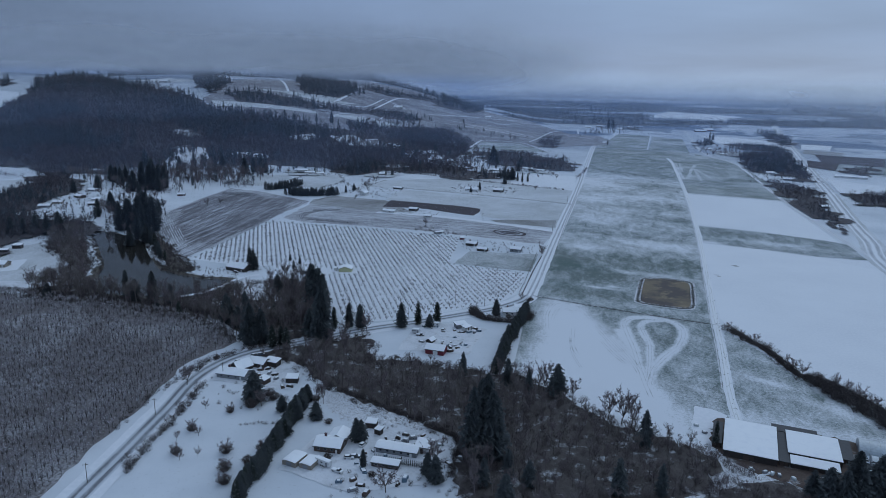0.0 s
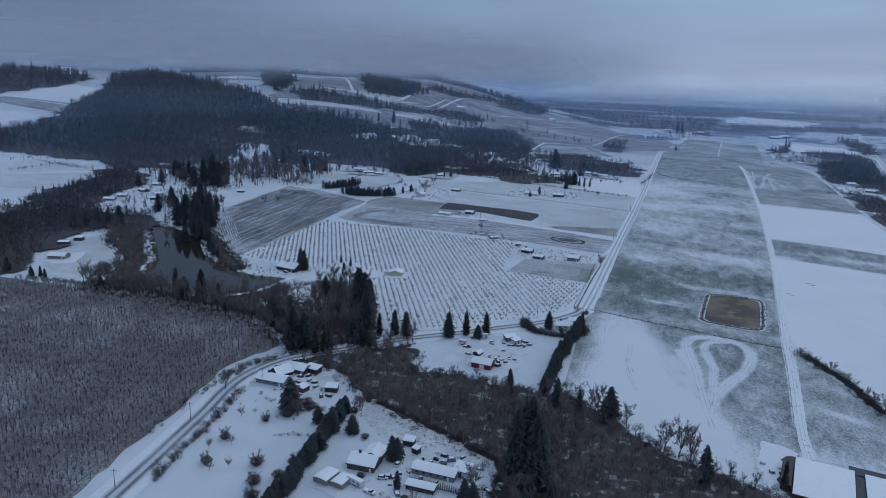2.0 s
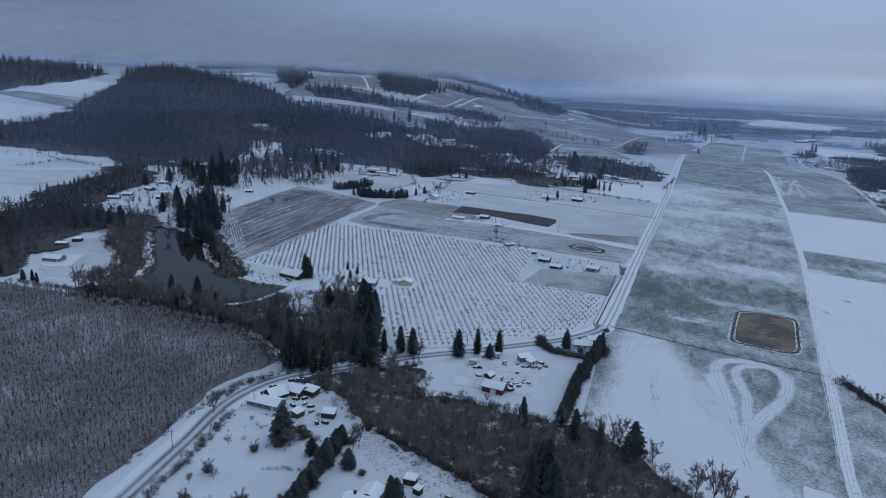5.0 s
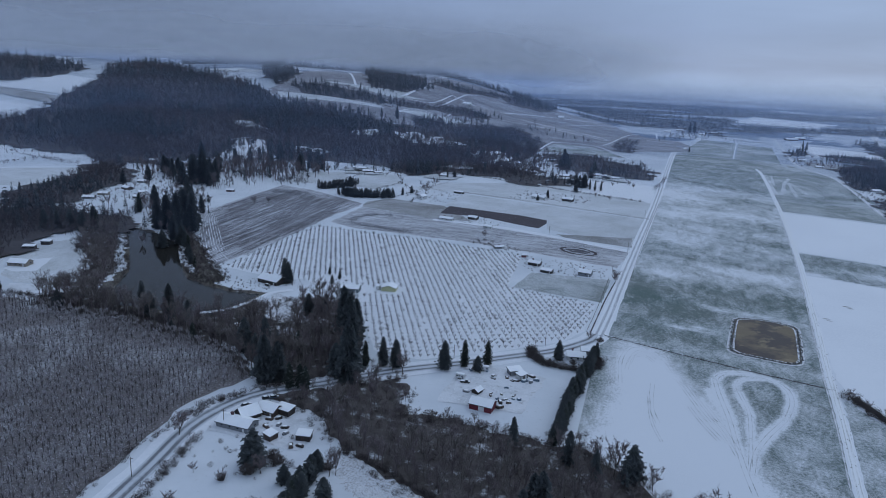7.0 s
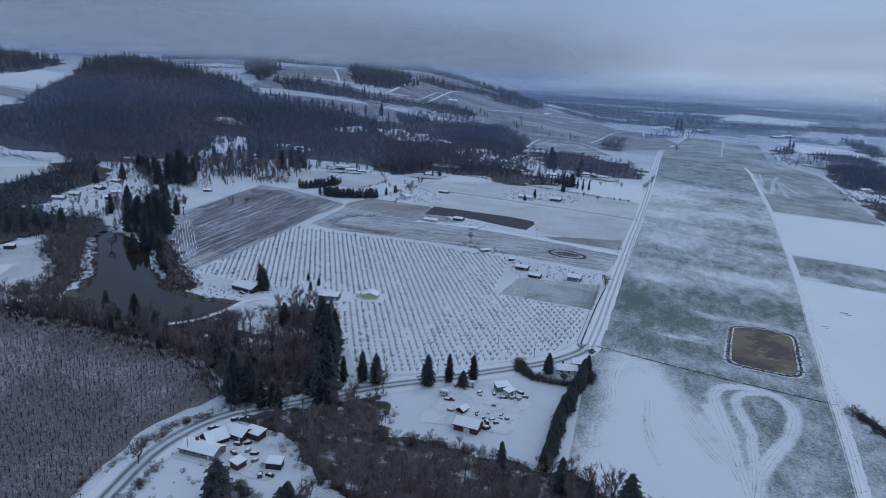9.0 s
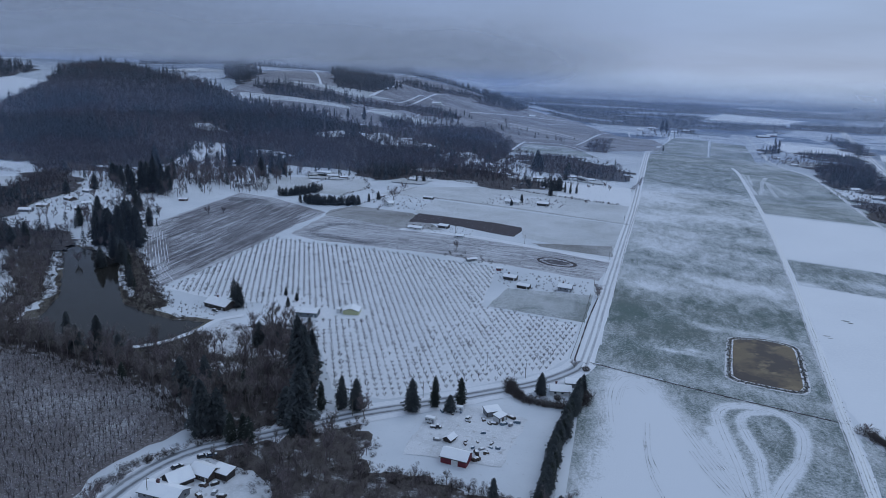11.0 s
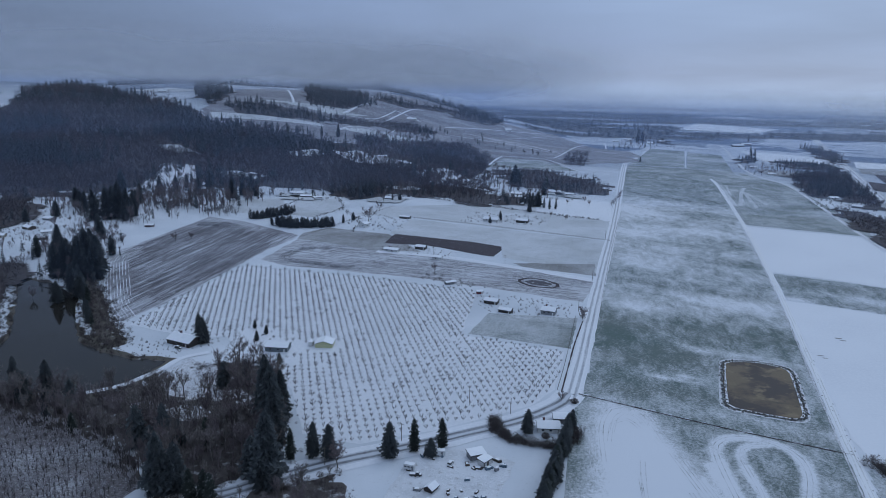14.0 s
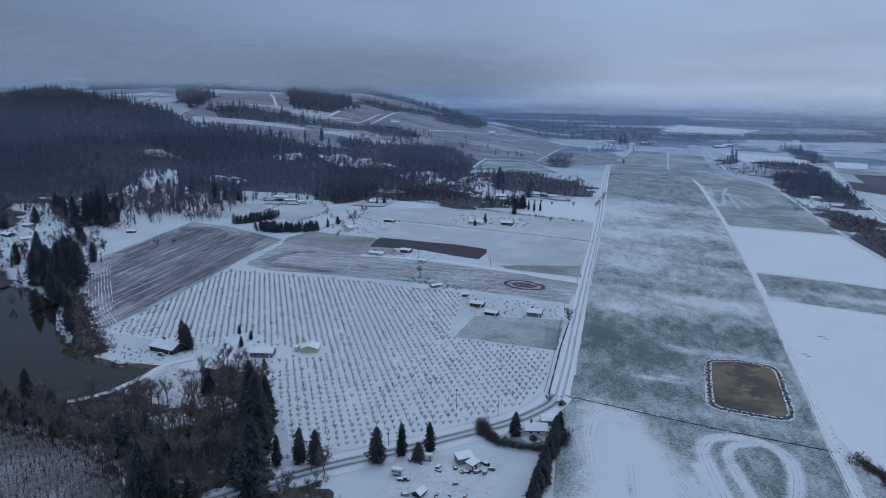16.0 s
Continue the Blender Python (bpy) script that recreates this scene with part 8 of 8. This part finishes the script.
shed_roof("carport", *(-45.5, 202.7), -5, 5.2, 5.2, 2.3, 2.7, "white_wall", "white carport beside the mobile home", "carport")
gable_house("mobile_home", *(-55.4, 190.6), -3, 8.8, 3.2, 2.2, 2.7, "dark_wall", "narrow dark trailer home under snow", "mobile home", 3, "")
shed_roof("shed", *(-67.2, 214.4), 0, 3.6, 2.8, 2.0, 2.4, "dark_wall", "small dark shed with a snowy roof")
shed_roof("shed", *(-63.3, 210.1), -20, 2.2, 2.0, 1.9, 2.2, "dark_wall", "narrow dark outhouse in the snow")
caravan(-75.0, 186.6, -22, 7.4, "long white motor home beside the garage")
car(-69.4, 183.8, -18, "car_white", "white pickup under snow in the yard", pickup=True, length=5.2)
car(-68.4, 192.2, 10, "car_white", "light car covered in snow in the yard")
car(-66.6, 193.2, 14, "car_dark", "dark car covered in snow in the yard")
car(-66.4, 201.2, 75, "car_white", "pale car by the tall fir", length=4.7)
for k, (x, y, l) in enumerate(((-60, 178, 3.0), (-61.5, 175, 3.4), (-57, 174, 3.2), (-61.5, 186, 3.6), (-54, 211, 2.5), (-51, 209, 2.8), (-48, 212, 2.2), (-45, 208, 3.0), (-56, 208, 2.0), (-41, 207, 2.4), (-63, 180, 2.4), (-47.5, 184, 3.2), (-36, 196, 3.0), (-33, 200, 2.4), (-39, 192, 2.2), (-57, 206, 1.8), (-60, 207, 1.6), (-53, 206.5, 2.4), (-49, 206, 1.6), (-44, 205.5, 1.8), (-58, 203.8, 1.4), (-62, 198, 1.6), (-64, 196, 1.2), (-57, 195.2, 1.6), (-52, 195.5, 1.5), (-72, 206, 1.6), (-71, 209, 1.3), (-65, 189.5, 1.3), (-49, 180.5, 1.8), (-56, 181, 1.4), (-58.5, 184.5, 1.5), (-67, 178, 1.8))):
    heap(x, y, k * 41, l, l * 0.55, 0.6 + 0.35 * (k % 3), ("dark_wall", "grey_wall", "brown_wall", "tarp")[k % 4], "snow-capped heap of yard clutter")
dwarf = tree_template("cypress", fir_arrays(22, 12, 7, 0.2, 2, 0, 0.02, 0.15), M["bark"], M["needles"], "small dark clipped cypress in a row", "tree")
for k in range(24):
    u = k / 23
    copy_thing(dwarf, pose(-59.9 + 16.5 * u, 193.0 - 1.5 * u, 0.05, 0, 0, k * 40) @ Matrix.Diagonal((2.0, 2.0, 2.6, 1)))["group"] = "cypress row"
for o in (*dwarf.children_recursive, dwarf):
    bpy.data.objects.remove(o)
fence([(-40.3, 192.6), (-33.6, 192.6), (-29.1, 191.5)], 2.4, 1.7, "dark board fence beside the mobile home", 3)
# barns and greenhouses at the end of the farm track
shed_roof("barn", 63.0, 230.6, -12, 16.4, 22.5, 2.3, 3.0, "dark_wall", "big dark barn with a smooth snow-covered roof", "barn")
shed_roof("lean_to", 53.0, 234.2, -12, 2.6, 15.0, 1.9, 2.3, "brown_wall", "narrow brown lean-to with a bare roof", "shed", True)
shed_roof("lean_to", 73.2, 228.6, -12, 2.6, 20.0, 1.7, 2.1, "brown_wall", "bare-roofed brown passage between two barns", "shed", True)
shed_roof("barn", 83.0, 230.2, -11, 15.8, 15.0, 2.2, 2.8, "brown_wall", "brown barn with a snow-covered roof", "barn")
shed_roof("barn", 80.5, 219.2, -11, 14.0, 4.6, 1.6, 2.0, "dark_wall", "low lean-to barn under snow", "barn")
shed_roof("shed", 93.2, 230.5, -11, 3.2, 13.0, 1.9, 2.2, "brown_wall", "rusty brown shed with a bare roof", "shed", True)
shed_roof("shed", 80.0, 241.5, -11, 14.0, 4.0, 1.8, 2.0, "brown_wall", "brown bare-roofed shed behind the barn", "shed", True)
patch("yard", [(55.5, 249), (50.4, 230), (53.5, 219), (66, 210), (77, 205), (97, 212), (101, 240), (79.5, 247)], 0.14, M["yard_dirt"], 1.2, 2.0, "wet brown farmyard round the barns", "yard", seed=64)
arched("greenhouse", 108.5, 234.5, -13, 19.0, 8.0, 1.2, 2.2, "plastic", "long pale plastic greenhouse tunnel", "greenhouse", False)
arched("greenhouse", 106.5, 224.5, -13, 14.0, 6.5, 1.0, 1.9, "plastic", "second pale greenhouse tunnel", "greenhouse", False)
patch("yard", [(49, 258), (56.3, 255.5), (60, 252), (56, 244), (53, 232), (46, 226), (45, 240)], 0.12, M["snow"], 0.5, 2.0, "trampled snowy apron beside the barn", "yard", seed=62)
for k, (x, y) in enumerate(((60, 214), (64, 213), (66, 212.6), (68, 212), (72, 211), (49, 236), (47, 241))):
    heap(x, y, k * 30, 1.8, 1.3, 0.9, ("plastic", "grey_wall")[k % 2], "wrapped bale covered with snow", "bale", "bale")
# lawn house and neighbours beside the lake
gable_house("house", -287.5, 333.5, 28, 14.0, 9.0, 2.6, 4.4, "grey_wall", "grey house with a snowy roof near the lake", "house", 3, "s", True)
gable_house("house", -353, 361.5, 12, 11.0, 7.0, 2.7, 4.4, "tan_wall", "long pale house at the lawn's edge", "house", 3, "s")
shed_roof("shed", -376, 390, 25, 7.0, 4.0, 2.2, 2.6, "dark_wall", "dark shed beside the lawn")
shed_roof("shed", -376.5, 404, 20, 5.5, 4.0, 2.2, 2.6, "dark_wall", "small dark shed at the wood")
# farmhouses of the middle distance
for name, x, y, turn, L, W, e, r, wall, label, ch in (
        ("house", -74.0, 495, -10, 11, 7, 2.7, 4.4, "dark_wall", "dark farmhouse beside the stubble plot", True), ("house", -64.0, 481, -12, 10, 6.5, 2.4, 3.8, "dark_wall", "low dark house beside the stubble plot", False), ("house", -40.5, 485, -8, 11, 9, 3.4, 5.6, "grey_wall", "two-storey grey farmhouse near the road", True),
        ("shed", -84, 512, 20, 5, 4, 2.2, 3, "red_paint", "small red shed beside the orchard", False), ("shed", -105, 527, 40, 10, 4, 2.2, 3, "grey_wall", "long grey shed among bushes", False),
        ("house", -165, 601, -8, 16, 8, 2.5, 4, "white_wall", "long pale farmhouse beside the dark soil", True), ("shed", -146, 615, -8, 11, 8, 2.8, 4.4, "dark_wall", "dark shed with a snowy roof by the field", False), ("shed", -127, 587, 0, 9, 7, 2.6, 4, "white_wall", "white shed beside a bare tree", False),
        ("house", -111, 741, -12, 20, 10, 3.2, 6.0, "white_wall", "large white farmhouse in its garden", True), ("barn", -83, 744, -8, 15, 9, 3.2, 5.4, "dark_wall", "dark barn beside the large farmhouse", False), ("shed", -190, 729, -8, 14, 6, 2.6, 3.8, "dark_wall", "dark field shed in the meadow", False),
        ("house", -213, 680, 70, 10, 9, 4.6, 7.0, "white_wall", "tall white gabled barn in the meadow", False),) + ( ("house", -235, 826, 10, 11, 8, 3, 5, "grey_wall", "grey house at the wood's foot", True), ("house", -107, 906, -5, 14, 9, 2.8, 4.8, "dark_wall", "dark bungalow in the trees", False),
        ("house", -66, 935, -5, 16, 8, 2.8, 4.4, "grey_wall", "grey bungalow near the road", False), ("house", -48, 923, -20, 12, 7, 2.6, 4, "white_wall", "pale bungalow near the road", False), ("house", -199, 1000, 0, 14, 9, 3.2, 5.4, "white_wall", "white house below the wood", True),
        ("house", -221, 1066, 0, 14, 8, 3, 5, "grey_wall", "grey house below the wood", False), ("shed", -338, 825, -5, 20, 9, 3.4, 5, "white_wall", "long white stable at the wood's foot", False), ("shed", -322, 810, 15, 14, 8, 2.8, 4.2, "dark_wall", "dark stable beside the white one", False),
        ("shed", -308, 806, 40, 10, 6, 2.6, 3.8, "dull_red", "reddish shed among the stables", False), ("house", -462, 920, -5, 24, 9, 4.2, 6.0, "white_wall", "long white house on the slope", False), ("house", -440, 923, -5, 16, 9, 3.6, 5.4, "grey_wall", "grey house on the slope", False),
        ("house", -340, 1147, 10, 15, 9, 3, 5, "white_wall", "pale house in a forest clearing", False),) + ( ("house", -290, 1110, -20, 14, 9, 3, 5, "dark_wall", "dark house in a forest clearing", False), ("house", -218, 1205, 15, 14, 9, 3, 5, "grey_wall", "grey house above the wooded slope", False), ("house", -171, 985, -8, 13, 8, 3, 5, "white_wall", "pale house among leafless trees", False),
        ("barn", 347, 990, -14, 44, 12, 3.2, 5, "white_wall", "long white shed beyond the main road", False), ("house", 251, 1000, 10, 12, 8, 2.8, 4.6, "white_wall", "pale house between the two roads", False), ("house", 258, 942, -10, 12, 8, 2.8, 4.6, "grey_wall", "grey house between the two roads", False), ("house", 232, 1226, 0, 13, 8, 2.8, 4.6, "white_wall", "white house at the road corner", False), ("house", 241, 742, 15, 12, 8, 2.8, 4.6, "dark_wall", "dark house close to the main road", False),
        ("shed", -561, 741, 8, 24, 10, 3.2, 5.0, "grey_wall", "long shed at the hill's foot", False), ("house", -343 * 1.12, 558 * 1.12, 20, 10, 6, 2.4, 3.6, "dull_red", "little red shed beside the ploughed field", False),
        ("house", -465, 537, 20, 14, 8, 2.6, 4.4, "grey_wall", "grey house in the snowy settlement", True), ("house", -467, 556, 20, 12, 8, 2.6, 4.4, "tan_wall", "tan house in the snowy settlement", False),) + ( ("house", -469, 588, -20, 14, 9, 2.8, 4.6, "brown_wall", "brown house in the snowy settlement", True),
        ("house", -432, 558, 15, 12, 8, 2.6, 4.2, "dark_wall", "dark house in the snowy settlement", False), ("house", -481, 624, 0, 13, 8, 2.6, 4.4, "grey_wall", "grey bungalow in the snowy settlement", False), ("house", -444, 578, 40, 11, 7, 2.6, 4.2, "white_wall", "pale house in the snowy settlement", False),
        ("barn", -221, 1714, 20, 16, 10, 5, 9, "white_wall", "white barn on the vineyard slope", False), ("house", -397, 1534, 0, 22, 12, 4, 7, "white_wall", "white winery building on the hill", False), ("barn", -873, 1398, -10, 24, 12, 4, 7, "white_wall", "long hilltop barn under snow", False),
        ("house", 222, 1310, 0, 14, 8, 2.8, 4.6, "white_wall", "pale house in the trees", False),
        ("house", 18, 1756, 0, 16, 10, 3, 6, "white_wall", "white house of the distant hamlet", False), ("house", 45, 1820, 0, 18, 10, 3, 6, "grey_wall", "grey house of the distant hamlet", False), ("house", 91, 1738, 0, 16, 10, 3, 6, "white_wall", "white house of the distant hamlet", False), ("house", 120, 1800, 0, 18, 10, 3, 6, "brown_wall", "brown house of the distant hamlet", False),) + (
        ("barn", 275, 1750, 10, 30, 12, 4, 7, "dark_wall", "dark barn of the distant hamlet", False), ("barn", 300, 1800, 10, 26, 12, 4, 7, "dull_red", "red barn of the distant hamlet", False), ("barn", 470, 1090, -20, 34, 10, 4, 6, "white_wall", "long white barn beyond the main road", False),):
    k = 0.70 if y < 800 else 0.85
    gable_house(name, x, y, turn, L * k, W * k, e * 0.9, e * 0.9 + (r - e) * k, wall, label, "barn" if name == "barn" else "house" if name == "house" else "shed", 2 if L > 9 else 1, "s", ch)
# poles, fences
for x, y in ((-62.7, 360.6), (-46.0, 357.3), (-80.9, 326.8), (-100.8, 304.6), (-26.9, 336.0), (-141, 161.5), (-146.1, 205.3), (-138.2, 241), (-24.6, 492.8), (-17.9, 560.0), (-9.0, 694.4), (-132.2, 595.8), (-78.4, 586.9), (2.2, 896.0)):
    utility_pole(x, y, 30 if x < -50 else 80)
fence([(-29.7, 384.2), (-28.0, 416.6), (-25.8, 481.6)], 4.0, 1.1, "fence along the orchard edge")
fence([(-13.4, 481.6), (-6.2, 627.2), (3.4, 784.0)], 6.0, 1.1, "roadside fence along the pasture")
fence([(-184.8, 733.6), (-112.0, 716.8), (-5.6, 686.6)], 6.0, 1.1, "fence across the snowy meadow")
fence([(-248.6, 622.7), (-239.7, 672.0), (-229.6, 733.6), (-218.4, 784.0)], 6.0, 1.1, "fence beside the stubble field")
# scattered bushes in gardens and yards
yard = []
for poly, sp, h in (([(-145.6, 224.0), (-112.0, 212.8), (-106.4, 235.2), (-115.4, 255.4), (-140.0, 253.1)], 5.0, 1.4), ([(-69.4, 227.4), (-38.1, 215.0), (-37.0, 201.6), (-65.0, 215.0)], 3.0, 1.2), ([(-67.2, 188.2), (-38.1, 184.8), (-35.8, 168.0), (-69.4, 168.0)], 3.6, 1.5), ([(-80, 477), (-26.9, 480), (-26.9, 506.2), (-86, 514)], 3.0, 1.1),
                    ([(-134.4, 537.6), (-87.4, 517.4), (-80.6, 526.4), (-123.2, 548.8)], 3.4, 1.8), ([(-480, 520), (-420, 530), (-400, 600), (-440, 700), (-560, 740), (-500, 600)], 5.5, 1.8), ([(-370, 800), (-290, 790), (-280, 840), (-330, 850)], 7.0, 2.2), ([(-150, 900), (-30, 880), (-20, 960), (-110, 960)], 7.0, 2.5),) + ( ([(-140, 728), (-66, 730), (-60, 775), (-130, 780)], 5.0, 1.8), ([(-172, 596), (-120, 594), (-118, 611), (-150, 622), (-176, 612)], 3.4, 1.1), ([(-226, 384), (-205, 376), (-194, 388), (-190, 404), (-216, 403)], 2.4, 0.9), ([(-240, 374), (-219, 369), (-201, 371), (-201, 375), (-219, 373), (-238, 379)], 1.6, 0.7),
                    ([(-245, 690), (-205, 668), (-180, 672), (-182, 735), (-225, 740)], 5.0, 1.6), ([(-205, 352), (-165, 378), (-146, 374), (-150, 352), (-186, 338)], 2.4, 1.2), ([(-152, 392), (-168, 402), (-172, 416), (-186, 418)], 2.6, 0.9),
                    ([(-229.6, 392.0), (-219.5, 373.0), (-199.4, 374.1), (-199.4, 383.0)], 3.0, 0.9), ([(-260, 860), (-140, 830), (-120, 900), (-240, 940)], 6.0, 2.6), ([(205, 900), (300, 930), (300, 1010), (230, 1060)], 6.0, 2.6), ([(200, 1230), (260, 1240), (250, 1330), (200, 1330)], 7.0, 2.6),):
    x, y = fill(poly, sp, 77, 0.5, 0.6)
    yard += [(a, b, float(rise_at(a, b)), h * rng.uniform(0.5, 1.4), 1.1) for a, b in zip(x, y)]
scatter("garden_bushes", shrubs, yard, M["shrub_twigs"], "leafless garden bushes in the snow", "bushes", 40)

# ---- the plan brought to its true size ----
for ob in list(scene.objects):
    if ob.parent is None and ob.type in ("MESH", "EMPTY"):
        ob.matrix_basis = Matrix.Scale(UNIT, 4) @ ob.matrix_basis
